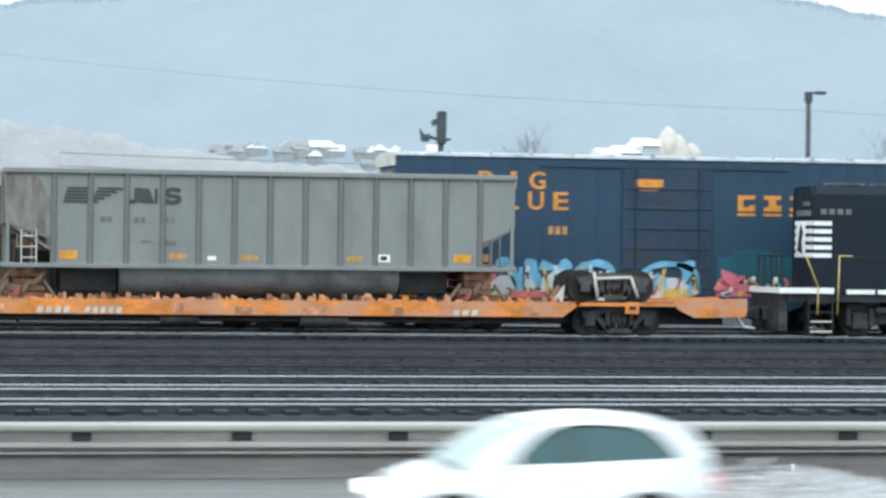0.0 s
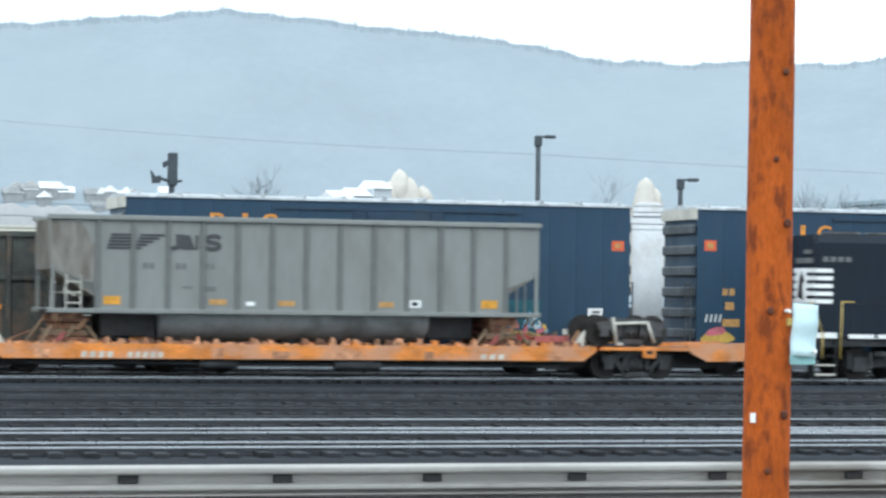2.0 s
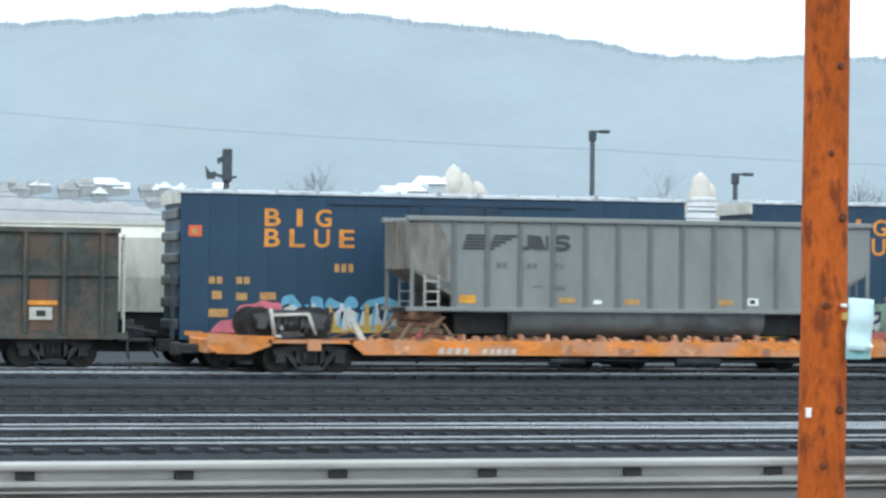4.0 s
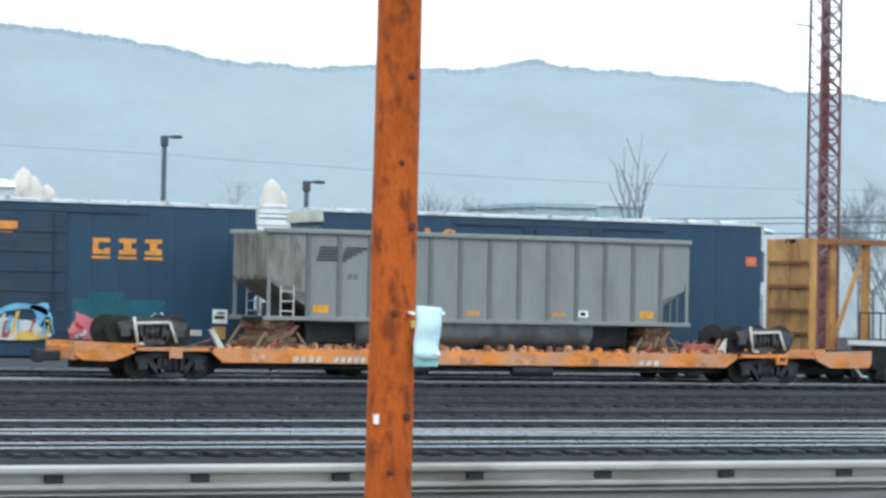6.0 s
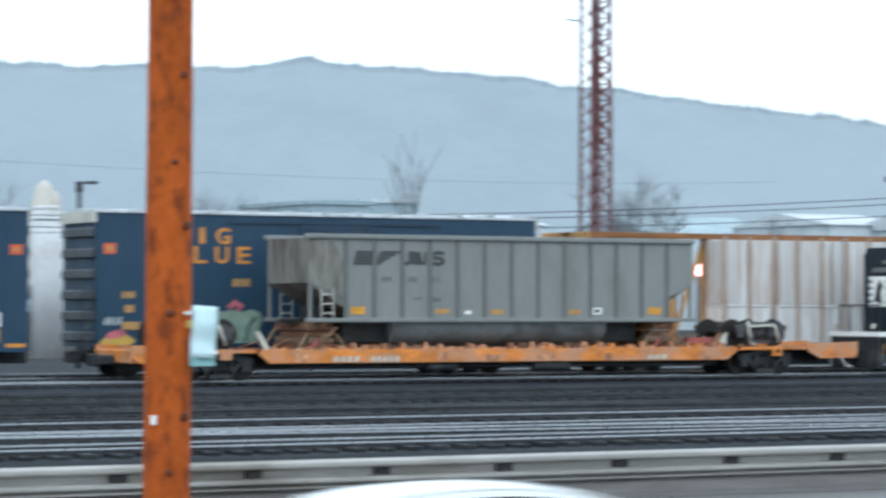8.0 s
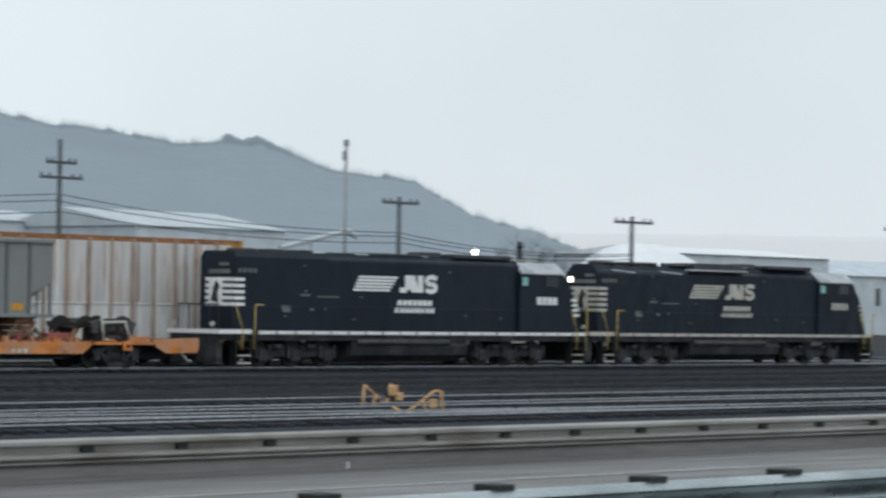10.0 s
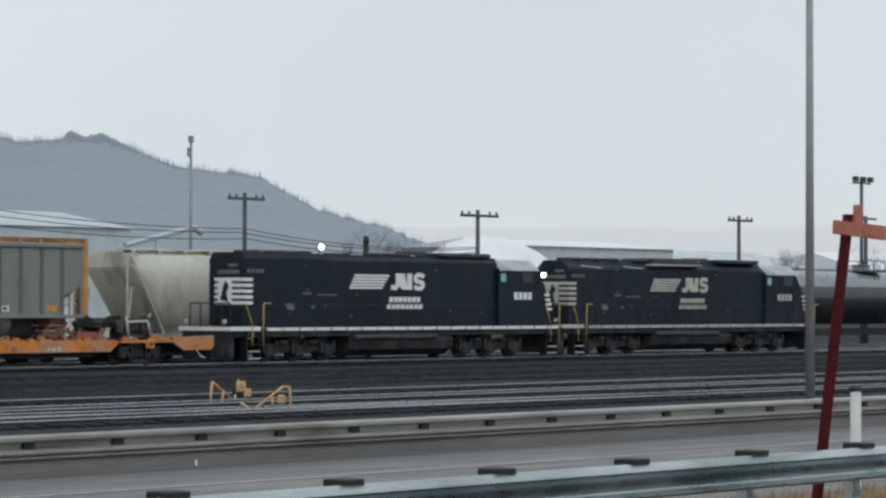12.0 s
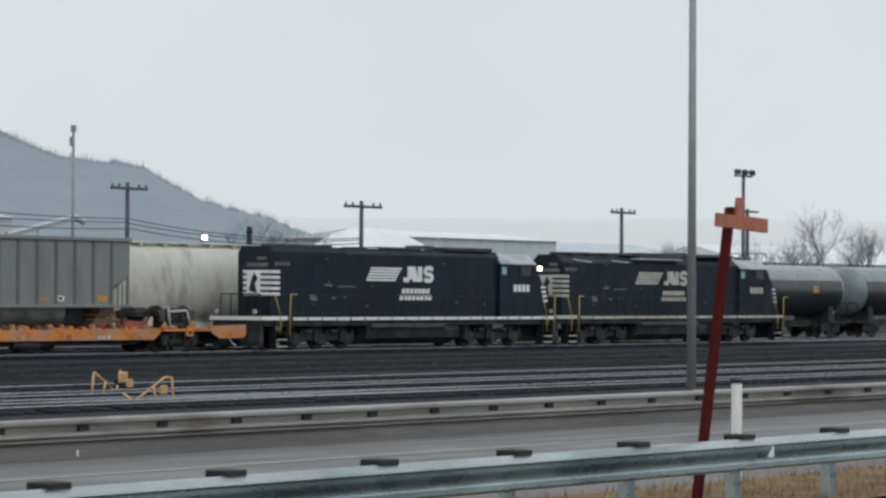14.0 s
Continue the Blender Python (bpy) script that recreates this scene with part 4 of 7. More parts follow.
    # stripes and horse-shaped emblem field on the rear of the hood
    for k in range(5):
        part("end_stripe", boxes(bx(26.46, 26.5, HN, HN + 1.56, 3.0 + 0.24 * k, 3.14 + 0.24 * k)), white, lo, "white safety stripe across the rear")
    crest = part("rear_emblem", boxes(bx(26.44, 26.46, 79.1, 79.9, 3.05, 4.05), bevel=0.008), white, lo)
    part("emblem_figure", prism([(79.3, 3.1), (79.4, 3.5), (79.25, 3.75), (79.45, 4.0), (79.6, 3.7), (79.75, 3.2)], 26.425 + dx, 26.442 + dx, "yz"), M_BLACK, crest, "dark emblem shape")
    marks("side_stripe", [(26.52 + dx, 27.1 + dx, 3.0 + 0.24 * k, 3.13 + 0.24 * k) for k in range(5)], HN, white, lo)
    part("rear_number_board", boxes(bx(26.44, 26.5, 78.8, 79.3, 4.55, 4.68), bx(26.44, 26.5, 78.7, 79.9, 4.25, 4.42)), M_MIDGREY, lo)
    marks("number", [(26.75 + 0.26 * k + dx, 26.93 + 0.26 * k + dx, 4.3, 4.46) for k in range(4)], HN - 0.02, M_MIDGREY, lo)
    # striped emblem, letter blocks and two lines of bars on the hood
    marks("emblem_stripe", [(33.0 + 0.075 * k + dx, 35.1 + 0.11 * k + dx, 3.68 + 0.13 * k, 3.775 + 0.13 * k) for k in range(5)], HN - 0.02, white, lo, "white emblem stripe")
    marks("emblem_block", [(35.68 + dx, 36.1 + dx, 3.64, 3.86), (35.98 + dx, 36.3 + dx, 3.76, 4.36), (36.38 + dx, 36.8 + dx, 3.66, 4.36, -0.24), (36.74 + dx, 37.06 + dx, 3.66, 4.36)], HN - 0.02, white, lo)
    curved_mark("emblem_curve", 37.2 + dx, 3.71, 0.62, 0.6, 0.2, HN - 0.02, white, lo)
    marks("name_bar", [(35.55 + 0.3 * k + dx, 35.78 + 0.3 * k + dx, 3.12, 3.34, 0.04) for k in range(7)] + [(35.4 + 0.3 * k + dx, 35.63 + 0.3 * k + dx, 2.82, 3.04, 0.04) for k in range(8)], HN - 0.02, white, lo, "white name bar")
    marks("cab_number", [(44.05 + 0.34 * k + dx, 44.31 + 0.34 * k + dx, 3.25, 3.58) for k in range(4)], 78.4, white, lo, "white number bar")
    marks("small_mark", [(30.1 + dx, 30.6 + dx, 3.42, 3.52), (30.3 + dx, 30.42 + dx, 3.6, 3.66), (31.0 + dx, 32.2 + dx, 3.38, 3.44), (30.6 + dx, 30.8 + dx, 2.85, 2.95)], HN - 0.02, M_MIDGREY, lo)
    marks("blue_triangle", [(29.15 + dx, 29.6 + dx, 2.78, 3.05, -0.12)], HN - 0.02, M_MIDGREY, lo)
    # steps and handrails
    for xs, s in ((26.6, 1), (46.3, -1)):
        for z in (0.75, 1.05, 1.35, 1.65):
            part("step", boxes(bx(xs - 0.35, xs + 0.35, N - 0.02, N + 0.35, z, z + 0.04)), M_BLACK, lo)
        for q in (xs - 0.4, xs + 0.35):
            part("step_side", boxes(bx(q, q + 0.05, N, N + 0.4, 0.7, 1.95)), M_BLACK, lo)
        part("step_edge", boxes(bx(xs - 0.33, xs + 0.33, N - 0.05, N - 0.02, 0.77, 0.83), bx(xs - 0.33, xs + 0.33, N - 0.05, N - 0.02, 1.07, 1.12)), M_CREAMWHITE, lo)
        part("step_handrail", rods(((xs - 0.5 + dx, N - 0.05, 3.05), (xs - 0.1 + dx, N - 0.05, 2.1), 0.026), ((xs - 0.1 + dx, N - 0.05, 2.1), (xs - 0.12 + dx, N - 0.05, 1.3), 0.026), ((xs + 0.95 + dx, N - 0.05, 3.05), (xs + 0.55 + dx, N - 0.05, 3.05), 0.026), ((xs + 0.55 + dx, N - 0.05, 3.05), (xs + 0.5 + dx, N - 0.05, 1.3), 0.026)), M_YELLOW, lo, "yellow step handrail")
    rows = []
    for i in range(11):
        x = 27.6 + 1.5 * i + dx
        rows.append(((x, N + 0.03, 2.0), (x, N + 0.03, 3.0), 0.013))
    rows.append(((27.6 + dx, N + 0.03, 3.0), (42.8 + dx, N + 0.03, 3.0), 0.013))
    part("handrail", rods(*rows, n=6), M_BLACK, lo)
    part("end_rail", rods(*[((25.45 + dx, y, 2.05), (25.45 + dx, y, 3.05), 0.03) for y in (78.2, 78.7, 79.2, 79.9, 80.5)], ((25.45 + dx, 78.2, 3.05), (25.45 + dx, 80.5, 3.05), 0.03), n=6), M_BLACK, lo)
    for y in (78.4, 80.6):
        part("end_light", rods(((25.28 + dx, y, 2.3), (25.36 + dx, y, 2.3), 0.1), n=10), M_CREAMWHITE, lo)
    for q, w in ((25.35, 0.25), (46.95, 0.2)):
        part("pilot", boxes(bx(q, q + w, 78.15, 80.85, 0.8, 1.95)), M_UNDER, lo)
    part("coupler", boxes(bx(25.05, 25.4, 79.2, 79.8, 1.1, 1.5), bevel=0.03), M_UNDER, lo)
    # glowing box added for the bright spot between the two engines
    if not grubby:
        part("corner_light", boxes(bx(46.32, 46.5, 78.44, 78.66, 4.28, 4.5), bevel=0.05), M_LAMP, lo, "glowing box added at the nose corner")
    tank = prism([(78.2, 1.72), (78.12, 1.45), (78.2, 1.1), (78.7, 0.82), (80.3, 0.82), (80.8, 1.1), (80.88, 1.45), (80.8, 1.72)], 32.6 + dx, 39.4 + dx, "yz")
    part("fuel_tank", tank, M_UNDER, lo)
    part("air_tank", rods(((32.8 + dx, 78.12, 1.62), (38.2 + dx, 78.12, 1.62), 0.13), n=12), M_BOGIE, lo, "grey air reservoir pipe")
    for xc in (29.7, 42.3):
        tr = part("truck", boxes(bx(xc - 2.2, xc + 2.2, 78.5, 78.72, 1.0, 1.42), bx(xc - 2.2, xc + 2.2, 80.28, 80.5, 1.0, 1.42), bx(xc - 0.4, xc + 0.4, 78.6, 80.4, 1.2, 1.7), bevel=0.04), M_TRUCK, lo, "grimy three-axle truck")
        fr = []
        for d in (-1.75, 0, 1.75):
            fr += [bx(xc + d - 0.24, xc + d + 0.24, 78.3, 78.52, 0.86, 1.32), bx(xc + d - 0.45, xc + d - 0.28, 78.32, 78.5, 0.95, 1.5), bx(xc + d + 0.28, xc + d + 0.45, 78.32, 78.5, 0.95, 1.5)]
        for q in fr:
            part("journal_box", boxes(q, bevel=0.03), M_UNDER, tr)
        for d in (-1.3, 0.5):
            part("brake_cylinder", rods(((xc + d + dx, 78.3, 1.42), (xc + d + 0.45 + dx, 78.3, 1.42), 0.11), n=10), M_UNDER, tr)
        for d in (-1.75, 0, 1.75):
            wheels.append((wheelset("wheelset", xc + d + dx, TY, RAIL + 0.53, 0.53, tr), 0.53))
    moving.append(lo)
    return lo


locomotive(0.0, "glossy black diesel locomotive with white stripes, coupled to a flatcar", False)
locomotive(21.8, "black diesel locomotive with grimy cream stripes, leading the train", True)
# ---- the standing string of cars on the next track ----
SY, SN, SF = 84.5, 83.0, 86.0


def running_gear(owner, xs, y=SY):
    for xc in xs:
        tr = part("truck", boxes((xc - 0.25, xc + 0.25, y - 1.1, y + 1.1, 0.95, 1.35), (xc - 0.9, xc + 0.9, y - 0.3, y + 0.3, 1.2, 1.7)), M_TRUCK, owner, "black grimy two-axle truck")
        side_frame(xc, y - 1.12, 1.1, 1.78, M_TRUCK, tr)
        side_frame(xc, y + 1.12, 1.1, 1.78, M_TRUCK, tr)
        for d in (-0.89, 0.89):
            wheelset("wheelset", xc + d, y, RAIL + 0.46, 0.46, tr)


def boxcar(x0, x1, tag):
    b = thing("boxcar", ((x0 + x1) / 2, SY, RAIL), tag, "boxcar", "standing blue boxcars")
    part("body", boxes((x0 + 0.02, x1 - 0.02, SN + 0.03, SF - 0.03, 1.62, 6.03)), M_BLUE, b)
    n = 18
    w = (x1 - x0) / n
    first = None
    for i in range(n):
        if 8 <= i <= 10:
            continue
        x = x0 + i * w
        if first is None:
            first = part("side_panel", boxes((x + 0.003, x + w - 0.003, SN, SN + 0.04, 1.7, 5.92), bevel=0.003), M_BLUE, b)
            fx = x
        else:
            again("side_panel", first, b, (x - fx, 0, 0))
    d0 = x0 + 8 * w
    door = part("door", boxes((d0 - 0.1, d0 + 3 * w + 0.1, SN - 0.07, SN + 0.02, 1.75, 5.7), bevel=0.015), M_BLUEDOOR, b, "dull blue ribbed sliding door")
    for k in range(6):
        part("door_rib", boxes((d0, d0 + 3 * w, SN - 0.1, SN - 0.06, 1.95 + 0.62 * k, 2.03 + 0.62 * k), bevel=0.01), M_BLUEDOOR, door)
    part("locking_bar", rods(((d0 + 0.35, SN - 0.12, 1.7), (d0 + 0.35, SN - 0.12, 5.7), 0.03), ((d0 + 2.4, SN - 0.12, 1.7), (d0 + 2.4, SN - 0.12, 5.7), 0.03), n=6), M_BLUEDOOR, door)
    for z in (1.66, 5.72):
        part("door_track", boxes((d0 - 2.6, d0 + 3 * w + 2.6, SN - 0.06, SN + 0.03, z, z + 0.085)), M_BLUEDOOR, b)
    part("side_sill", prism([(x0, 1.72), (x1, 1.72), (x1, 1.5), (x1 - 3.2, 1.5), (x1 - 3.9, 1.2), (x0 + 3.9, 1.2), (x0 + 3.2, 1.5), (x0, 1.5)], SN - 0.02, SN + 0.04), M_BLUE, b)
    roof = part("roof", prism([(SN - 0.04, 6.0), (SN - 0.02, 6.08), (SY, 6.17), (SF + 0.02, 6.08), (SF + 0.04, 6.0)], x0 - 0.03, x1 + 0.03, "yz"), M_ROOFSNOW, b, "pale bare-metal roof")
    for i in range(13):
        x = x0 + 0.4 + i * (x1 - x0 - 0.8) / 12
        part("roof_seam", boxes((x - 0.05, x + 0.05, SN - 0.03, SF + 0.03, 6.04, 6.17)), M_ROOFSNOW, roof)
    for xe, s in ((x0, -1), (x1, 1)):
        a, c = min(xe, xe + s * 0.1), max(xe, xe + s * 0.1)
        for k in range(6):
            part("end_rib", boxes((a, c, SN + 0.1, SF - 0.1, 1.8 + 0.68 * k, 2.12 + 0.68 * k), bevel=0.04), M_ENDSTEEL, b)
        part("end_cap", boxes((a, c, SN, SF, 5.68, 6.03)), M_CREAMWHITE, b)
        part("ladder", rods(*[((xe + s * 0.16, SN + 0.15 + q, 1.5), (xe + s * 0.16, SN + 0.15 + q, 3.6), 0.025) for q in (0, 0.45)], *[((xe + s * 0.16, SN + 0.15, 1.6 + 0.33 * k), (xe + s * 0.16, SN + 0.6, 1.6 + 0.33 * k), 0.02) for k in range(7)], n=6), M_ENDSTEEL, b)
        part("coupler", boxes((min(xe, xe + s * 0.45), max(xe, xe + s * 0.45), SY - 0.25, SY + 0.25, 1.1, 1.5), bevel=0.04), M_UNDER, b)
    part("centre_sill", boxes((x0 + 0.1, x1 - 0.1, SY - 0.4, SY + 0.4, 1.1, 1.62)), M_BLACK, b)
    running_gear(b, (x0 + 2.3, x1 - 2.3))
    marks("corner_decal", [(x0 + 0.25, x0 + 0.66, 4.66, 5.0), (x1 - 0.62, x1 - 0.2, 4.6, 4.92)], SN, M_REDSQ, b, "orange-red square decal")
    marks("decal_mark", [(x0 + 0.36, x0 + 0.56, 4.74, 4.92), (x1 - 0.5, x1 - 0.32, 4.7, 4.84)], SN - 0.012, M_FADEDAMBER, b, thick=0.006)
    words("lettering", "BIG", x0 + 2.62, SN, 5.02, 0.54, M_ORANGELET, b, width=2.25)
    words("lettering", "BLUE", x0 + 2.62, SN, 4.38, 0.56, M_ORANGELET, b, width=2.98)
    # large road emblem as plain blocks with bars under them
    ex = x0 + 10.95
    for k in range(3):
        q = ex + 0.86 * k
        marks("emblem_block", [(q, q + 0.56, 4.43, 4.56), (q, q + 0.56, 4.8, 4.93), ((q + 0.0, q + 0.18, 4.5, 4.86) if k == 0 else (q + 0.16, q + 0.4, 4.5, 4.86)), (q + 0.38, q + 0.56, 4.52, 4.62), (q - 0.02, q + 0.58, 4.28, 4.36)], SN, M_ORANGELET, b, "orange emblem block")
    marks("small_emblem", [(x0 + 7.6, x0 + 8.5, 5.15, 5.38), (x0 + 7.75, x0 + 8.35, 5.02, 5.15)], SN - 0.07, M_ORANGELET, b, "small orange badge")
    marks("capacity_bar", [(x0 + 0.9 + 0.24 * k, x0 + 1.08 + 0.24 * k, 3.22, 3.44) for k in (0, 1)] + [(x0 + 1.75 + 0.24 * k, x0 + 1.93 + 0.24 * k, 3.22, 3.44) for k in (0, 1)] + [(x0 + 1.0, x0 + 1.3, 2.75, 3.0), (x0 + 1.75, x0 + 2.1, 2.72, 2.95), (x0 + 2.5, x0 + 3.0, 2.75, 2.97), (x0 + 0.9, x0 + 1.5, 2.2, 2.45)], SN, M_FADEDAMBER, b, "small orange stencil bar")
    marks("capacity_bar", [(x0 + 4.85 + 0.22 * k, x0 + 5.0 + 0.22 * k, 3.62, 3.88) for k in range(3)], SN, M_FADEDAMBER, b)
    marks("sill_decal", [(x0 + 0.15, x0 + 0.7, 1.64, 1.76), (x1 - 0.75, x1 - 0.1, 1.64, 1.76)], SN - 0.02, M_ORANGELET, b, "orange reflective strip")
    return b


box_a = boxcar(14.58, 30.97, "dark blue boxcar with orange lettering and bright graffiti")
box_b = boxcar(33.3, 49.85, "dark blue boxcar with orange lettering and a pale roof")


# graffiti on the first boxcar: one sprayed piece of overlapping fields and strokes
rnd_dab = random.Random(21)
LAYER = (0.02, 0.028, 0.034, 0.04, 0.046)


def on_side(pts, layer):
    """How far out the paint lies: the sliding door stands proud of the side."""
    over_door = any(21.6 < x < 24.8 for x, z in pts)
    return SN - LAYER[layer] - (0.095 if over_door else 0.0)


def stroke(colour, pts, w, layer, owner=None):
    """A ribbon of sprayed paint through points (x, z), a part of its own."""
    bm, y = bmesh.new(), on_side(pts, layer)
    left, right = [], []
    for i, (x, z) in enumerate(pts):
        x0, z0 = pts[max(0, i - 1)]
        x1, z1 = pts[min(len(pts) - 1, i + 1)]
        l = math.hypot(x1 - x0, z1 - z0) or 1
        nx, nz = -(z1 - z0) / l, (x1 - x0) / l
        k = w * (0.5 + 0.06 * math.sin(i * 1.7 + x))
        left.append(bm.verts.new((x + nx * k, y, max(1.68, z + nz * k))))
        right.append(bm.verts.new((x - nx * k, y, max(1.68, z - nz * k))))
    for i in range(len(pts) - 1):
        bm.faces.new((left[i], left[i + 1], right[i + 1], right[i]))
    part("graffiti_stroke", bm, M_GRAF[colour], owner or box_a, "sprayed graffiti stroke")


def blot(colour, pts, layer, wave=0.05, owner=None):
    """A filled sprayed field with a soft wavy outline through points (x, z)."""
    bm, y = bmesh.new(), on_side(pts, layer)
    n, out = len(pts), []
    for i in range(n):
        p0, p1, p2, p3 = pts[i - 1], pts[i], pts[(i + 1) % n], pts[(i + 2) % n]
        for q in range(4):
            u = q / 4
            x, z = (0.5 * (2 * b + (c - a) * u + (2 * a - 5 * b + 4 * c - d) * u * u + (3 * b - a - 3 * c + d) * u ** 3) for a, b, c, d in zip(p0, p1, p2, p3))
            out.append(bm.verts.new((x + wave * noise.noise((x * 3, z * 3, 1)), y, max(1.68, z + wave * noise.noise((x * 3, z * 3, 8))))))
    mid = bm.verts.new((sum(v.co.x for v in out) / len(out), y, sum(v.co.z for v in out) / len(out)))
    for a, b in zip(out, out[1:] + out[:1]):
        bm.faces.new((a, b, mid))
    part("graffiti_field", bm, M_GRAF[colour], owner or box_a, "sprayed graffiti field")


def arc(cx, cz, rx, rz, a0, a1, n=11):
    return [(cx + rx * math.cos(radians(a0 + (a1 - a0) * i / (n - 1))), cz + rz * math.sin(radians(a0 + (a1 - a0) * i / (n - 1)))) for i in range(n)]


blot(0, [(15.5, 1.65), (15.75, 2.0), (16.2, 2.2), (16.5, 2.5), (17.1, 2.66), (17.6, 2.7), (17.8, 2.4), (17.6, 1.9), (17.3, 1.66), (16.4, 1.66)], 0, 0.12)
blot(2, [(16.45, 2.0), (17.0, 1.98), (17.45, 2.12), (17.5, 1.98), (17.25, 1.86), (17.5, 1.72), (17.2, 1.72), (16.9, 1.8), (16.6, 1.68), (16.6, 1.78), (16.85, 1.88)], 1)
stroke(1, [(16.4, 2.0), (16.55, 1.95), (16.75, 1.92)], 0.16, 2)
stroke(1, [(16.42, 1.7), (16.65, 1.74), (16.8, 1.8)], 0.12, 2)
blot(3, [(17.5, 1.66), (17.6, 1.85), (18.2, 1.82), (19.2, 1.8), (20.0, 1.82), (20.7, 1.86), (20.9, 1.66), (19.2, 1.64)], 1)
blot(2, [(17.62, 1.74), (17.6, 2.05), (17.85, 2.3), (18.2, 2.34), (18.42, 2.1), (18.45, 1.8), (18.1, 1.78)], 2, 0.08)
blot(1, [(17.75, 2.55), (17.8, 2.82), (18.1, 2.92), (18.3, 2.7), (18.5, 2.3), (18.72, 1.75), (18.5, 1.78), (18.2, 2.3), (18.0, 2.62)], 2)
stroke(2, [(17.85, 2.42), (18.1, 2.52), (18.3, 2.4)], 0.16, 3)
blot(2, [(18.7, 1.72), (18.75, 2.3), (18.95, 2.5), (19.25, 2.2), (19.3, 1.8)], 2)
blot(1, [(18.72, 2.3), (18.7, 2.82), (19.0, 2.82), (19.1, 2.5), (19.3, 2.05), (19.35, 1.78), (19.1, 1.9), (18.95, 2.2)], 3)
blot(2, [(19.3, 1.74), (19.35, 2.3), (19.7, 2.5), (20.1, 2.42), (20.2, 2.1), (20.05, 1.74)], 2, 0.1)
blot(1, [(19.15, 2.5), (19.25, 2.82), (19.5, 2.7), (19.75, 2.68), (19.85, 2.84), (20.1, 2.8), (20.2, 2.58), (19.95, 2.48), (19.6, 2.5)], 3)
blot(2, [(20.3, 1.75), (20.35, 2.2), (20.75, 2.35), (21.1, 2.1), (21.5, 2.2), (21.4, 1.78)], 1, 0.1)
blot(1, [(20.25, 2.5), (20.5, 2.75), (21.0, 2.86), (21.45, 2.72), (21.55, 2.45), (21.3, 2.55), (20.9, 2.64), (20.55, 2.52)], 3)
blot(3, [(20.9, 1.66), (21.2, 1.95), (21.5, 2.0), (21.55, 1.66)], 2)
blot(2, [(21.95, 1.72), (22.1, 2.3), (22.7, 2.4), (23.4, 2.3), (23.9, 2.15), (24.2, 1.8), (23.2, 1.7)], 1, 0.1)
blot(5, [(22.6, 1.8), (22.7, 2.2), (22.85, 2.3), (22.9, 2.0), (22.85, 1.8)], 2)
blot(3, [(23.1, 1.7), (23.2, 1.95), (23.8, 1.98), (24.1, 1.75)], 2)
stroke(1, arc(23.3, 2.25, 0.95, 0.5, 25, 165), 0.17, 3)
blot(1, [(23.5, 2.75), (24.05, 2.86), (24.1, 2.68), (23.95, 2.3), (23.75, 2.1), (23.7, 2.5)], 3)
blot(0, [(24.9, 1.72), (25.0, 2.3), (25.3, 2.25), (25.9, 2.05), (26.5, 1.98), (26.9, 1.72)], 2, 0.1)
blot(5, [(25.0, 2.1), (25.2, 2.42), (25.5, 2.2), (25.35, 2.05)], 3)
stroke(2, [(25.5, 2.22), (25.8, 2.2), (26.0, 2.05)], 0.12, 3)
blot(3, [(26.3, 1.72), (26.6, 2.0), (27.3, 2.02), (27.9, 1.9), (28.2, 1.72)], 2, 0.1)
blot(5, [(26.9, 1.75), (27.2, 1.95), (27.6, 1.85), (27.7, 1.72)], 3)
stroke(1, [(27.4, 2.12), (27.8, 2.2), (28.2, 2.0)], 0.12, 3)
# upright letter strokes and loose dabs that break up the fields
blot(3, [(18.5, 1.66), (18.6, 1.9), (19.4, 1.98), (20.4, 2.0), (21.3, 1.96), (21.5, 1.66), (20.0, 1.64)], 3, 0.12)
for i in range(17):
    x = 18.55 + 0.175 * i
    lo_z, hi_z = 1.78 + rnd_dab.uniform(0, 0.25), rnd_dab.uniform(2.35, 2.72)
    lean_x = rnd_dab.uniform(-0.16, 0.1)
    stroke((1, 2, 2, 1, 2, 3)[i % 6], [(x, lo_z), (x + 0.4 * lean_x, (lo_z + hi_z) / 2), (x + lean_x, hi_z)], rnd_dab.uniform(0.07, 0.16), 4)
for i in range(13):
    x = 22.0 + 0.19 * i
    lo_z, hi_z = 1.78 + rnd_dab.uniform(0, 0.2), rnd_dab.uniform(2.1, 2.6)
    lean_x = rnd_dab.uniform(-0.1, 0.2)
    stroke((1, 2, 5, 2, 1, 3)[i % 6], [(x, lo_z), (x + 0.5 * lean_x, (lo_z + hi_z) / 2), (x + lean_x, hi_z)], rnd_dab.uniform(0.06, 0.13), 4)
for i in range(22):
    x, z = rnd_dab.uniform(24.9, 28.3), rnd_dab.uniform(1.74, 2.3)
    a, l = rnd_dab.uniform(0.2, 2.6), rnd_dab.uniform(0.12, 0.34)
    stroke(rnd_dab.choice((0, 0, 1, 2, 3, 3)), [(x + l * u * math.cos(a + 0.8 * u), z + l * 0.8 * u * math.sin(a + 0.8 * u)) for u in (-0.6, -0.2, 0.2, 0.6)], rnd_dab.uniform(0.06, 0.16), 4)
# a swoosh over the teal patch, a scribble beside it, and a smaller piece on the second boxcar
blot(0, [(25.0, 2.6), (25.35, 2.5), (25.8, 2.2), (26.5, 1.95), (26.9, 1.75), (26.2, 1.75), (25.5, 1.95), (25.1, 2.25)], 4, 0.1)
blot(3, [(26.2, 1.76), (26.35, 2.0), (26.65, 2.1), (26.78, 2.32), (26.85, 2.0), (26.8, 1.74)], 4)
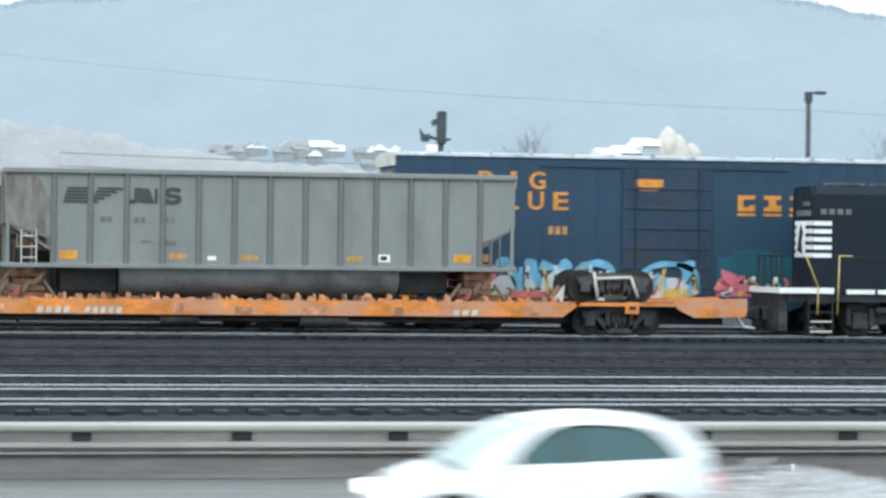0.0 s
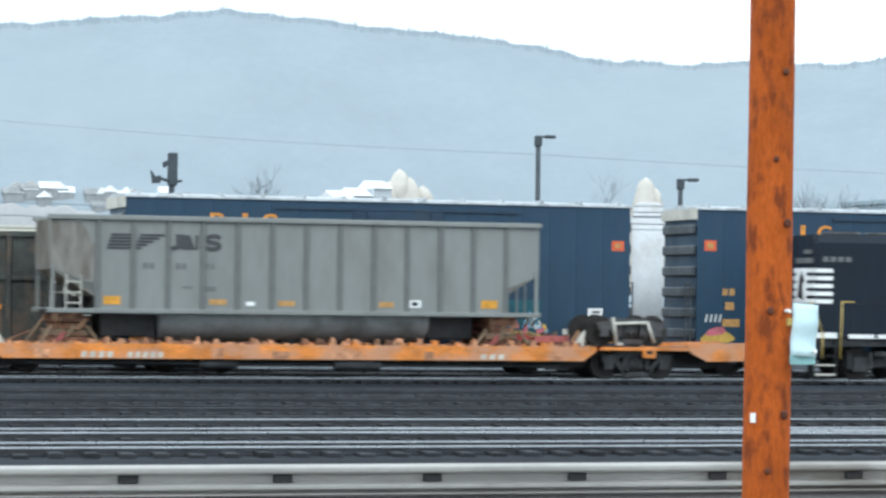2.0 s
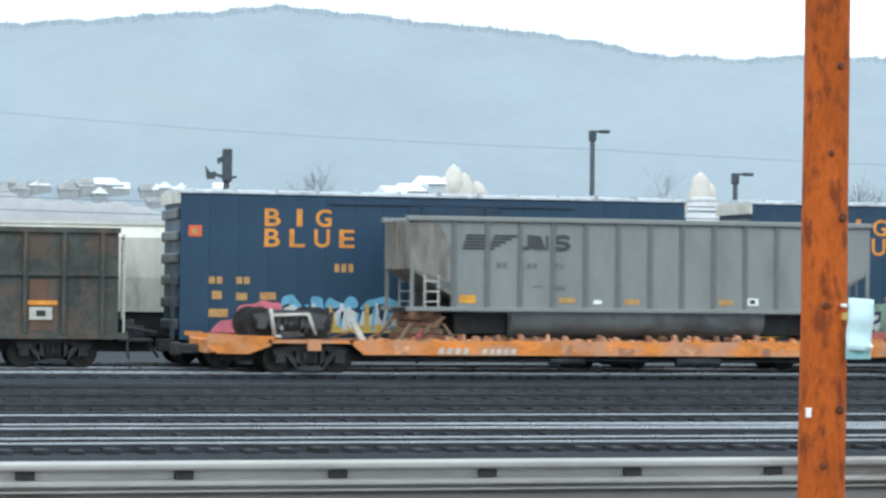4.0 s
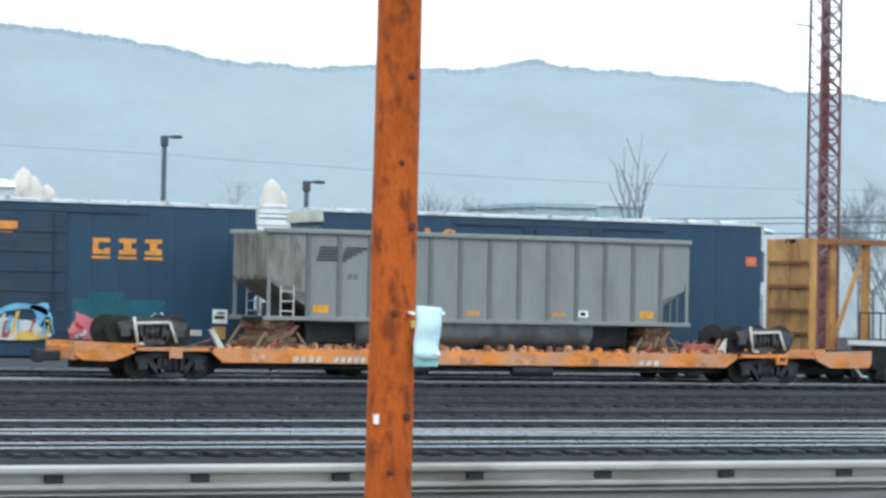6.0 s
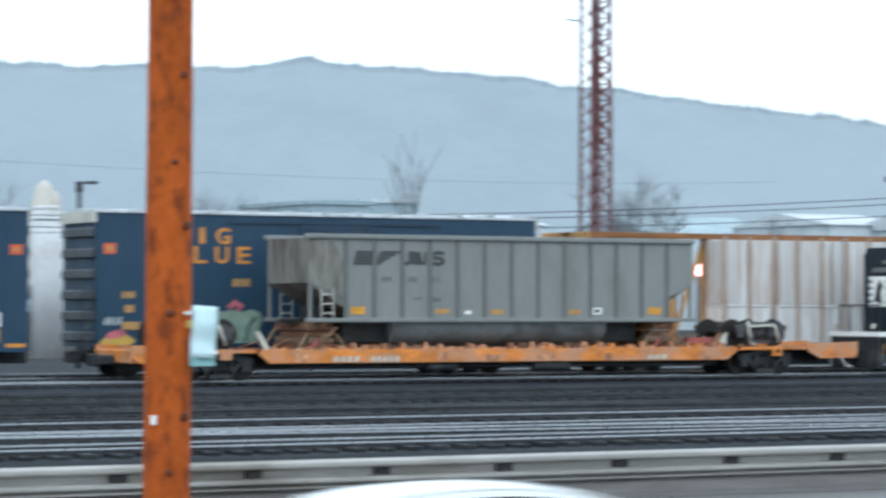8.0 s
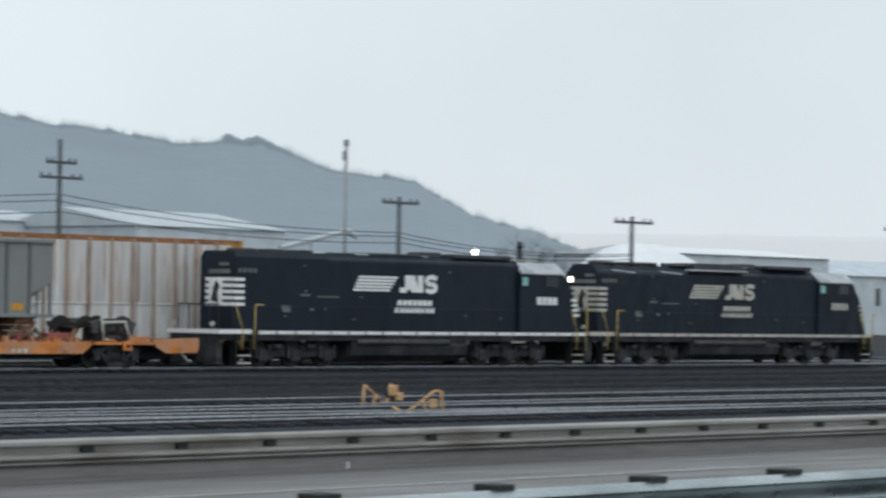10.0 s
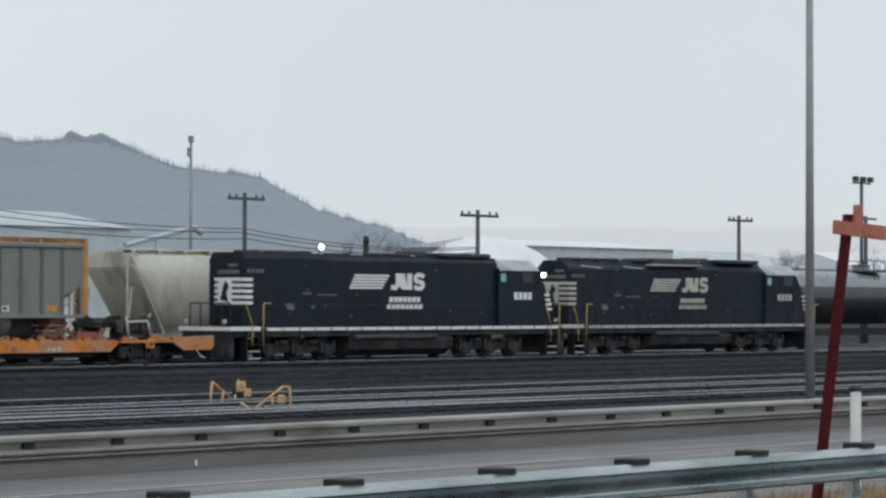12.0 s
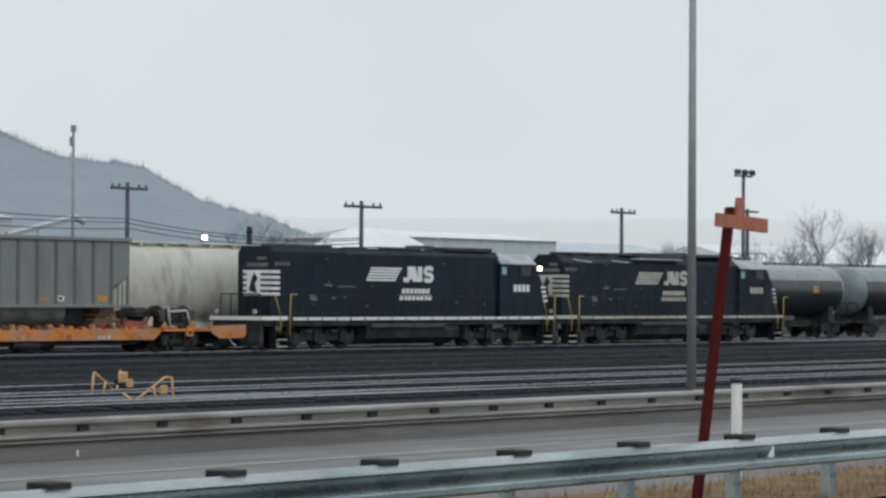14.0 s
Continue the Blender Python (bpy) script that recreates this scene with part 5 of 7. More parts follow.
for i in range(9):
    x, z = 27.35 + 0.06 * i, 2.12 + 0.09 * (i % 4)
    stroke((1, 2, 2)[i % 3], [(x, z), (x + 0.12, z + 0.1), (x + 0.05, z + 0.22)], 0.08, 4)
blot(6, [(37.2, 1.72), (37.25, 2.55), (37.7, 2.8), (38.5, 2.75), (39.1, 2.8), (39.15, 2.2), (39.0, 1.74)], 1, 0.12, box_b)
blot(2, [(37.3, 1.8), (37.35, 2.4), (37.7, 2.5), (37.75, 2.0)], 2, 0.1, box_b)
stroke(4, [(37.4, 2.45), (37.8, 2.5), (37.75, 2.25), (37.5, 2.15)], 0.13, 3, box_b)
stroke(0, [(38.0, 2.9), (38.2, 3.1), (38.45, 2.95), (38.3, 2.85)], 0.18, 3, box_b)
stroke(4, [(38.6, 1.8), (38.7, 2.3), (38.95, 2.6)], 0.09, 3, box_b)
blot(3, [(33.5, 1.7), (33.55, 1.95), (34.0, 2.1), (34.5, 1.95), (34.55, 1.7)], 2, 0.1, box_b)
blot(0, [(33.6, 1.95), (33.9, 2.2), (34.3, 2.1), (34.1, 1.95)], 3, 0.08, box_b)
for i in range(4):
    stroke(2, [(33.6 + 0.16 * i, 2.35), (33.66 + 0.16 * i, 2.6)], 0.07, 3, box_b)
marks("overpaint", [(24.9, 27.95, 1.72, 3.0), (25.4, 26.6, 3.0, 3.22)], SN, M_BLUEPATCH, box_a, "teal-blue overpainted patch", 0.02)
marks("placard", [(29.55, 30.05, 2.3, 2.75)], SN - 0.02, M_WHITE, box_a, "white placard")
marks("placard", [(29.55, 30.0, 1.8, 2.2)], SN - 0.02, M_FADEDAMBER, box_a, "amber placard")
marks("placard", [(28.7, 29.2, 1.9, 2.08)], SN - 0.02, M_CREAMWHITE, box_a, "pale torn sticker")
marks("placard_mark", [(29.62, 29.95, 2.45, 2.55), (29.7, 29.95, 2.6, 2.66)], SN - 0.035, M_BLACK, box_a)

# centre-beam lumber car
beam = thing("centre_beam_car", (63.9, SY, RAIL), "yellow centre-beam lumber car with open truss and rusty top", "freight car")
b0, b1 = 51.95, 75.85
part("floor", boxes((b0, b1, SN, SF, 1.45, 1.62)), M_BEAM, beam)
part("side_sill", boxes((b0, b1, SN - 0.03, SN + 0.1, 1.2, 1.62)), M_BEAM, beam)
part("top_chord", boxes((b0, b1, SY - 0.35, SY + 0.35, 5.5, 5.66), (b0, b1, SN + 0.1, SN + 0.22, 5.55, 5.66)), M_BEAMTOP, beam, "rusty brown top chord")
for i in range(17):
    x = b0 + 0.3 + i * (b1 - b0 - 0.6) / 16
    part("truss_post", boxes((x - 0.12, x + 0.12, SY - 0.12, SY + 0.12, 1.6, 5.5)), M_BEAM, beam)
    if i < 16 and i % 2:
        part("truss_brace", rods(((x, SY, 1.7), (x + 1.4, SY, 5.4), 0.09), n=4), M_BEAM, beam)
for xe in (b0, b1 - 0.14):
    end = part("bulkhead", boxes((xe, xe + 0.14, SN, SF, 1.6, 5.66), bevel=0.02), M_BEAM, beam, "dirty yellow bulkhead with ribs")
    for k in range(4):
        part("bulkhead_rib", boxes((xe - 0.09, xe + 0.23, SN + 0.15, SF - 0.15, 2.2 + 0.85 * k, 2.32 + 0.85 * k)), M_BEAMTOP, end)
    for y in (SN + 0.02, SY, SF - 0.1):
        part("bulkhead_post", boxes((xe - 0.06, xe + 0.2, y, y + 0.1, 1.6, 5.66)), M_BEAM, end)
part("coupler", boxes((b0 - 1.0, b0, SY - 0.2, SY + 0.2, 1.1, 1.45), (b1, b1 + 0.9, SY - 0.2, SY + 0.2, 1.1, 1.45)), M_UNDER, beam)
running_gear(beam, (b0 + 2.4, b1 - 2.4))
# wrapped lumber packs on its right half
pack_rows = [(57.9 + 2.5 * i, 60.36 + 2.5 * i) for i in range(7)]
for i, (x0, x1) in enumerate(pack_rows):
    p = thing("lumber_pack", ((x0 + x1) / 2, SN + 0.7, 1.62), "stack of lumber in stained white wrapping on the car", "lumber pack", "packs on the centre-beam car")
    part("lower_pack", boxes((x0 + 0.03, x1 - 0.03, SN + 0.12, SN + 1.2, 1.62, 3.0), bevel=0.04), M_WRAPLOW, p, "cleaner white wrapping")
    part("upper_pack", boxes((x0 + 0.05, x1 - 0.02, SN + 0.1, SN + 1.2, 3.06, 5.45), bevel=0.04), M_WRAP, p)
    part("strap", boxes((x0 + 0.02, x1 - 0.02, SN + 0.08, SN + 1.2, 3.0, 3.06), (x0 + 0.9, x0 + 1.0, SN + 0.085, SN + 0.13, 1.62, 5.45)), M_WHITE, p)

for i in range(17):
    x = 58.0 + 1.1 * i
    if x < b1 - 0.4:
        part("side_stake", boxes((x - 0.07, x + 0.07, SN + 0.02, SN + 0.075, 1.62, 5.58)), M_STAKE, beam, "rust-streaked upright stake")

# pale covered hopper with bulging sides
cov = thing("covered_hopper", (86.5, SY, RAIL), "pale cream covered hopper with smooth bulging sides", "covered hopper")
c0, c1 = 78.4, 94.6
sec = [(SN + 0.25, 1.75), (SN + 0.05, 2.3), (SN - 0.02, 3.2), (SN + 0.04, 4.2), (SN + 0.3, 4.95), (SN + 0.75, 5.2), (SF - 0.75, 5.2), (SF - 0.3, 4.95), (SF - 0.04, 4.2), (SF + 0.02, 3.2), (SF - 0.05, 2.3), (SF - 0.25, 1.75)]
bm = bmesh.new()
rings = []
for x, zb in ((c0, 4.55), (c0 + 1.9, 1.75), (c1 - 1.9, 1.75), (c1, 4.55)):
    rings.append([bm.verts.new((x, y, max(z, zb))) for y, z in sec])
for a, b in zip(rings, rings[1:]):
    for k in range(len(sec)):
        f = bm.faces.new((a[k], b[k], b[(k + 1) % len(sec)], a[(k + 1) % len(sec)]))
        f.smooth = True
bm.faces.new(rings[0]), bm.faces.new(rings[-1][::-1])
bmesh.ops.remove_doubles(bm, verts=bm.verts[:], dist=0.0005)
part("body", bm, M_COVER, cov)
part("roof_walk", boxes((c0, c1, SN + 0.5, SN + 1.0, 5.26, 5.3), *[(c0 + 0.4 + 1.5 * k, c0 + 0.5 + 1.5 * k, SN + 0.45, SN + 1.05, 5.14, 5.3) for k in range(11)]), M_COVER, cov)
part("hatch", boxes(*[(c0 + 1.2 + 3.0 * k, c0 + 3.2 + 3.0 * k, SY - 0.4, SY + 0.4, 5.2, 5.34) for k in range(5)], bevel=0.03), M_COVER, cov)
for row in [((x, y, 1.5), (x + s, y, 3.7), 0.06) for x, s in ((c0 - 0.2, 0.3), (c1 + 0.2, -0.3)) for y in (SN + 0.2, SF - 0.2)] + [((c0 + 0.3, SN + 0.2, 1.6), (c0 + 1.2, SN + 0.2, 2.6), 0.05), ((c0 - 0.05, SN + 0.08, 5.0), (c0 + 1.85, SN + 0.1, 1.8), 0.07), ((c0 - 0.25, SN + 0.1, 1.6), (c0 - 0.25, SN + 0.1, 5.05), 0.06), ((c0 - 0.25, SN + 0.1, 5.05), (c0 + 0.5, SN + 0.2, 5.05), 0.05)]:
    part("end_tube", rods(row, n=6), M_CREAMWHITE, cov, "pale tubular end frame")
part("side_sill", boxes((c0 - 0.3, c1 + 0.3, SN + 0.1, SN + 0.3, 1.5, 1.78), (c0 - 0.3, c1 + 0.3, SF - 0.3, SF - 0.1, 1.5, 1.78), (c0 - 0.3, c1 + 0.3, SY - 0.4, SY + 0.4, 1.1, 1.5)), M_COVER, cov)
for k in range(3):
    part("discharge_chute", boxes((c0 + 3.4 + 3.6 * k, c0 + 4.6 + 3.6 * k, SY - 0.8, SY + 0.8, 0.95, 1.75)), M_BLACK, cov)
marks("stencil_bar", [(c0 + 4.2, c0 + 5.2, 3.3, 3.42), (c0 + 4.3, c0 + 4.9, 3.0, 3.1)], SN + 0.02, M_MIDGREY, cov)
running_gear(cov, (c0 + 1.7, c1 - 1.7))


# tank cars, grey above and black below
def tank_car(x0, x1, tag):
    t = thing("tank_car", ((x0 + x1) / 2, SY, RAIL), tag, "tank car", "standing tank cars")
    r, zc, n = 1.5, 3.45, 28
    bm = bmesh.new()
    rings = []
    for x, k in ((x0 + 0.25, 0.3), (x0 + 0.32, 0.6), (x0 + 0.5, 0.85), (x0 + 0.75, 0.97), (x0 + 1.0, 1), (x1 - 1.0, 1), (x1 - 0.75, 0.97), (x1 - 0.5, 0.85), (x1 - 0.32, 0.6), (x1 - 0.25, 0.3)):
        rings.append([bm.verts.new((x, SY + r * k * math.cos(q), zc + r * k * math.sin(q))) for q in (2 * math.pi * i / n for i in range(n))])
    for a, b in zip(rings, rings[1:]):
        for i in range(n):
            bm.faces.new((a[i], b[i], b[(i + 1) % n], a[(i + 1) % n])).smooth = True
    bm.faces.new(rings[0]), bm.faces.new(rings[-1])
    part("tank", bm, M_TANK, t, "glossy grey tank")
    # dark band from above mid height down round the underside
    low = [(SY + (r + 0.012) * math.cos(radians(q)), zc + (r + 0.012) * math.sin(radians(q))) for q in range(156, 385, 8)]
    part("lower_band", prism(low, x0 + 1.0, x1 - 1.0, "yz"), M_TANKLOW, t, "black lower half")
    xc = (x0 + x1) / 2
    part("dome", rods(((xc, SY, 4.9), (xc, SY, 5.3), 0.5), ((xc, SY, 5.3), (xc, SY, 5.38), 0.56), n=18), M_TANK, t)
    part("dome_platform", boxes((xc - 1.2, xc + 1.2, SY - 0.9, SY + 0.9, 4.93, 4.98)), M_BLACK, t)
    for b in (-0.9, 0.9):
        part("dome_rail", rods(*[((xc + a, SY + b, 4.95), (xc + a, SY + b, 5.6), 0.025) for a in (-1.2, 0, 1.2)], ((xc - 1.2, SY + b, 5.6), (xc + 1.2, SY + b, 5.6), 0.025), n=5), M_BLACK, t)
    part("ladder", rods(*[((xc + a, SN - 0.06, 1.3), (xc + a, SN + 0.5, 4.9), 0.025) for a in (-0.22, 0.22)], n=5), M_BLACK, t)
    part("underframe", boxes((x0, x1, SY - 0.4, SY + 0.4, 1.3, 1.7), (x0, x0 + 2.2, SN + 0.1, SF - 0.1, 1.5, 1.6), (x1 - 2.2, x1, SN + 0.1, SF - 0.1, 1.5, 1.6), (x0 + 1.6, x0 + 2.2, SN + 0.3, SF - 0.3, 1.6, 2.5), (x1 - 2.2, x1 - 1.6, SN + 0.3, SF - 0.3, 1.6, 2.5)), M_UNDER, t)
    part("end_rail", rods(*[((x, y, 1.55), (x, y, 2.7), 0.03) for x in (x0 + 0.1, x1 - 0.1) for y in (SN + 0.2, SY, SF - 0.2)], ((x0 + 0.1, SN + 0.2, 2.7), (x0 + 0.1, SF - 0.2, 2.7), 0.03), ((x1 - 0.1, SN + 0.2, 2.7), (x1 - 0.1, SF - 0.2, 2.7), 0.03), n=5), M_BLACK, t)
    marks("placard", [(x1 - 4.6, x1 - 3.9, 3.35, 3.75)], SN - 0.01, M_FADEDAMBER, t, "small amber placard")
    running_gear(t, (x0 + 2.0, x1 - 2.0))


tank_car(127.5, 147.9, "grey and black tank car with an amber placard")
tank_car(149.0, 169.4, "wet grey and black tank car at the string's end")

# dark hopper at the other end of the string
dh = thing("coal_hopper", (4.6, SY, RAIL), "dark green-black ribbed coal hopper, weathered", "hopper car")
h0, h1 = -3.4, 12.7
part("body", boxes((h0, h1, SN + 0.05, SF - 0.05, 1.62, 4.78)), M_DARKHOP, dh)
part("top_chord", boxes((h0 - 0.05, h1 + 0.05, SN - 0.06, SN + 0.1, 4.72, 4.88), (h0 - 0.05, h1 + 0.05, SF - 0.1, SF + 0.06, 4.72, 4.88), (h1 - 0.1, h1 + 0.05, SN, SF, 4.72, 4.88)), M_DARKHOP, dh)
part("side_sill", boxes((h0 - 0.3, h1 + 0.3, SN - 0.05, SN + 0.1, 1.5, 1.7)), M_DARKHOP, dh)
rib0 = None
for i in range(14):
    x = h0 + 0.4 + 1.17 * i
    if rib0 is None:
        rib0 = part("rib", boxes((x - 0.07, x + 0.07, SN - 0.08, SN + 0.06, 1.65, 4.75), bevel=0.015), M_DARKHOP, dh)
    else:
        again("rib", rib0, dh, (1.17 * i, 0, 0))
part("ladder", rods(*[((h1 + 0.18, SN + q, 1.5), (h1 + 0.18, SN + q, 4.7), 0.03) for q in (0.05, 0.5)], *[((h1 + 0.18, SN + 0.05, 1.7 + 0.36 * k), (h1 + 0.18, SN + 0.5, 1.7 + 0.36 * k), 0.025) for k in range(9)], n=5), M_CREAMWHITE, dh, "pale end ladder")
marks("stencil_bar", [(9.9, 10.85, 2.52, 2.66)], SN, M_ORANGELET, dh, "amber stencil bar")
marks("placard", [(10.0, 10.7, 2.08, 2.46)], SN, M_CREAMWHITE, dh, "pale placard box")
marks("placard_mark", [(10.22, 10.5, 2.18, 2.36)], SN - 0.012, M_BLACK, dh, thick=0.006)
part("side_rail", boxes((h0, h1, SN - 0.05, SN + 0.06, 3.4, 3.52), bevel=0.01), M_DARKHOP, dh)
marks("rust_panel", [(h0 + 0.55 + 1.17 * k, h0 + 1.4 + 1.17 * k, 1.75, 3.3) for k in range(2, 13, 3)], SN + 0.05, M_RUSTPANEL, dh, "rust-stained side panel", 0.01)
part("end_platform", boxes((h1, h1 + 1.1, SN + 0.1, SF - 0.1, 1.42, 1.52), (h1 + 0.15, h1 + 0.55, SN + 0.3, SN + 0.9, 1.52, 2.1), (h1 + 0.6, h1 + 1.0, SY - 0.3, SY + 0.4, 1.52, 1.9), bevel=0.02), M_UNDER, dh)
part("brake_pipes", rods(((h1 + 0.1, SN + 0.15, 1.9), (h1 + 1.2, SN + 0.15, 1.7), 0.05), ((h1 + 0.9, SN + 0.2, 1.5), (h1 + 1.3, SN + 0.4, 0.95), 0.05), ((h1 + 0.3, SN + 0.15, 1.45), (h1 + 0.35, SN + 0.15, 0.9), 0.045), n=6), M_UNDER, dh)
part("underframe", boxes((h0, h1 + 1.2, SY - 0.4, SY + 0.4, 1.1, 1.5)), M_BLACK, dh)
running_gear(dh, (h0 + 2, h1 - 1.9))

# a further covered hopper, two tracks back
fh = thing("covered_hopper", (9.5, 89.3, RAIL), "cream covered hopper standing behind the dark coal hopper", "covered hopper")
part("body", prism([(87.9, 2.3), (87.85, 3.4), (88.0, 4.7), (88.6, 5.1), (90.0, 5.1), (90.6, 4.7), (90.75, 3.4), (90.6, 2.3)], -1.0, 18.5, "yz"), M_COVER, fh)
part("roof_walk", boxes((-1.2, 18.7, 88.5, 88.9, 5.12, 5.18)), M_COVER, fh)
part("side_sill", boxes((-1.5, 19.0, 88.0, 88.2, 1.5, 2.32), (-1.5, 19.0, 90.4, 90.6, 1.5, 2.32), (-1.5, 19.0, 88.9, 89.7, 1.1, 1.5)), M_BLACK, fh)
running_gear(fh, (0.9, 16.6), 89.3)
# ---- poles, tower, trees and buildings ----
def at_bearing(a, y):
    return y * math.tan(radians(a))


def height_at(el, a, y):
    return 3.0 + y / math.cos(radians(a)) * math.tan(radians(el))


def signal_pole(a, el, y):
    x, h = at_bearing(a, y), height_at(el, a, y)
    g = thing("signal_mast", (x, y, 0.1), "dark signal mast with heads and an arm, above the boxcar roof", "signal mast")
    part("mast", rods(((x, y, 0), (x, y, h - 0.1), 0.14, 0.12), n=10), M_DARKPOLE, g)
    part("head", boxes((x - 0.14, x + 0.2, y - 0.2, y + 0.2, h - 1.3, h - 0.02), bevel=0.04), M_DARKPOLE, g)
    part("visor", prism([(x - 0.12, h - 0.28), (x - 0.36, h - 0.4), (x - 0.32, h - 0.62), (x - 0.12, h - 0.48)], y - 0.12, y + 0.12), M_DARKPOLE, g)
    part("bracket", rods(((x, y, h - 1.15), (x - 0.5, y, h - 1.0), 0.06), ((x + 0.1, y, h - 1.15), (x + 0.4, y, h - 1.1), 0.05)), M_DARKPOLE, g)
    part("lamp_arm", prism([(x - 0.45, h - 1.2), (x - 0.75, h - 1.22), (x - 0.82, h - 0.72), (x - 0.66, h - 0.95), (x - 0.45, h - 0.9)], y - 0.12, y + 0.12), M_DARKPOLE, g)


def lamp_pole(a, el, y, arm):
    x, h = at_bearing(a, y), height_at(el, a, y)
    g = thing("street_lamp", (x, y, 0.1), "dark yard lamp post with a short arm and lamp head", "street lamp")
    part("pole", rods(((x, y, 0), (x, y, h - 0.1), 0.13, 0.1), n=10), M_DARKPOLE, g)
    part("arm", rods(((x, y, h - 0.12), (x + arm, y, h - 0.05), 0.045)), M_DARKPOLE, g)
    part("lamp_head", boxes((x + arm - 0.25, x + arm + 0.2, y - 0.12, y + 0.12, h - 0.16, h - 0.02), (x - 0.14, x + 0.14, y - 0.14, y + 0.14, h - 0.5, h - 0.05), bevel=0.03), M_DARKPOLE, g)


def crossarm_pole(a, el, y, tall=0.0, arms=1, wide=1.5):
    x, h = at_bearing(a, y), height_at(el, a, y)
    g = thing("utility_pole", (x, y, 0.1), "dark wooden utility pole with crossarm and insulators", "utility pole", "utility poles by the yard")
    part("pole", rods(((x, y, 0), (x, y, h + 0.35 + tall), 0.17, 0.12), n=10), M_GREYWOOD, g)
    for k in range(arms):
        z = h + 0.0 + 1.4 * k * 0.6
        w = wide * (1 - 0.3 * k)
        part("crossarm", boxes((x - w, x + w, y - 0.2, y - 0.08, z - 0.08, z + 0.08)), M_GREYWOOD, g)
        for q in (-0.92, -0.55, 0.55, 0.92):
            part("insulator", rods(((x + w * q, y - 0.14, z + 0.08), (x + w * q, y - 0.14, z + 0.26), 0.06), n=8), M_GREYWOOD, g)
    return x, y, h


signal_pole(10.9, 2.97, 105)
lamp_pole(18.53, 3.45, 110, 0.55)
lamp_pole(21.5, 2.58, 108, 0.6)
pc = crossarm_pole(38.62, 2.59, 120, tall=1.8, arms=2)
pd = crossarm_pole(45.67, 2.2, 112)
pe = crossarm_pole(50.53, 1.86, 104, wide=1.75)
pf = crossarm_pole(55.96, 1.76, 108)

x, y = at_bearing(44.55, 150), 150
h = height_at(3.5, 44.55, 150)
g = thing("radio_mast", (x, y, 0), "slim pale radio mast with a small antenna", "mast")
part("mast", rods(((x, y, 0), (x, y, h), 0.16, 0.1), n=8), M_GREYPOLE, g)
part("antenna", boxes((x - 0.32, x - 0.1, y - 0.1, y + 0.1, h - 1.6, h - 0.9)), M_GREYPOLE, g)
part("antenna", boxes((x - 0.2, x + 0.2, y - 0.1, y + 0.1, h - 0.5, h)), M_GREYPOLE, g)

x, y = at_bearing(58.48, 100), 100
h = height_at(2.6, 58.48, 100)
g = thing("floodlight_mast", (x, y, 0.1), "grey floodlight mast with three lamps and a crossbar", "floodlight mast")
part("pole", rods(((x, y, 0), (x, y, h - 0.1), 0.15, 0.12), ((x + 0.55, y, 0), (x + 0.55, y, h - 2.5), 0.15, 0.13), n=8), M_GREYWOOD, g)
for q in (boxes((x - 1.1, x + 1.1, y - 0.08, y + 0.08, h - 0.3, h - 0.18)), boxes((x - 0.2, x + 1.9, y - 0.08, y + 0.08, h - 2.75, h - 2.62))):
    part("crossbar", q, M_GREYWOOD, g)
for d in (-0.95, 0.0, 0.95):
    part("floodlight", boxes((x + d - 0.2, x + d + 0.2, y - 0.3, y + 0.05, h - 0.16, h + 0.2), bevel=0.05), M_DARKPOLE, g)

# tall lamp post beside the highway barrier
x, y = 38.4 * math.tan(radians(57.42)), 38.4
g = thing("lamp_post", (x, y, 0.0), "tall plain grey steel lamp post behind the barrier", "lamp post")
part("pole", rods(((x, y, 0.05), (x, y, 13.5), 0.125, 0.085), n=16), M_GREYPOLE, g)
part("base_plate", boxes((x - 0.22, x + 0.22, y - 0.22, y + 0.22, 0.0, 0.06), (x - 0.1, x + 0.34, y - 0.2, y - 0.05, 0.25, 0.62), bevel=0.02), M_GREYPOLE, g)

# red lattice tower
tx, ty = at_bearing(32.24, 170), 170.0
tw = 0.84
g = thing("lattice_tower", (tx, ty, 0), "tall red lattice radio tower with crossed bracing", "tower")
for sx in (-1, 1):
    for sy in (-1, 1):
        part("leg", rods(((tx + sx * tw, ty + sy * tw, 0), (tx + sx * tw * 0.9, ty + sy * tw * 0.9, 46), 0.13, 0.1), n=6), M_TOWERRED, g)
for k in range(38):
    z, m = 1.2 * k, (M_TOWERPALE if (k // 6) % 2 else M_TOWERRED)
    s = tw * (1 - 0.1 * z / 46)
    f, b = ty - s, ty + s
    for q in (((tx - s, f, z), (tx + s, f, z + 1.2), 0.1), ((tx + s, f, z), (tx - s, f, z + 1.2), 0.1), ((tx - s, f, z), (tx + s, f, z), 0.07), ((tx - s, b, z), (tx + s, b, z + 1.2), 0.05), ((tx - s, f, z), (tx - s, b, z + 1.2), 0.05), ((tx + s, f, z), (tx + s, b, z + 1.2), 0.05)):
        part("brace", rods(q, n=4), m, g)
part("cable_ladder", boxes((tx - 0.32, tx + 0.28, ty - 0.2, ty + 0.1, 0, 46)), M_TOWERRED, g)
part("side_arm", rods(((tx - 1.0, ty, height_at(5.9, 32.24, ty)), (tx - 2.6, ty, height_at(5.93, 32.24, ty)), 0.06), n=5), M_DARKPOLE, g)


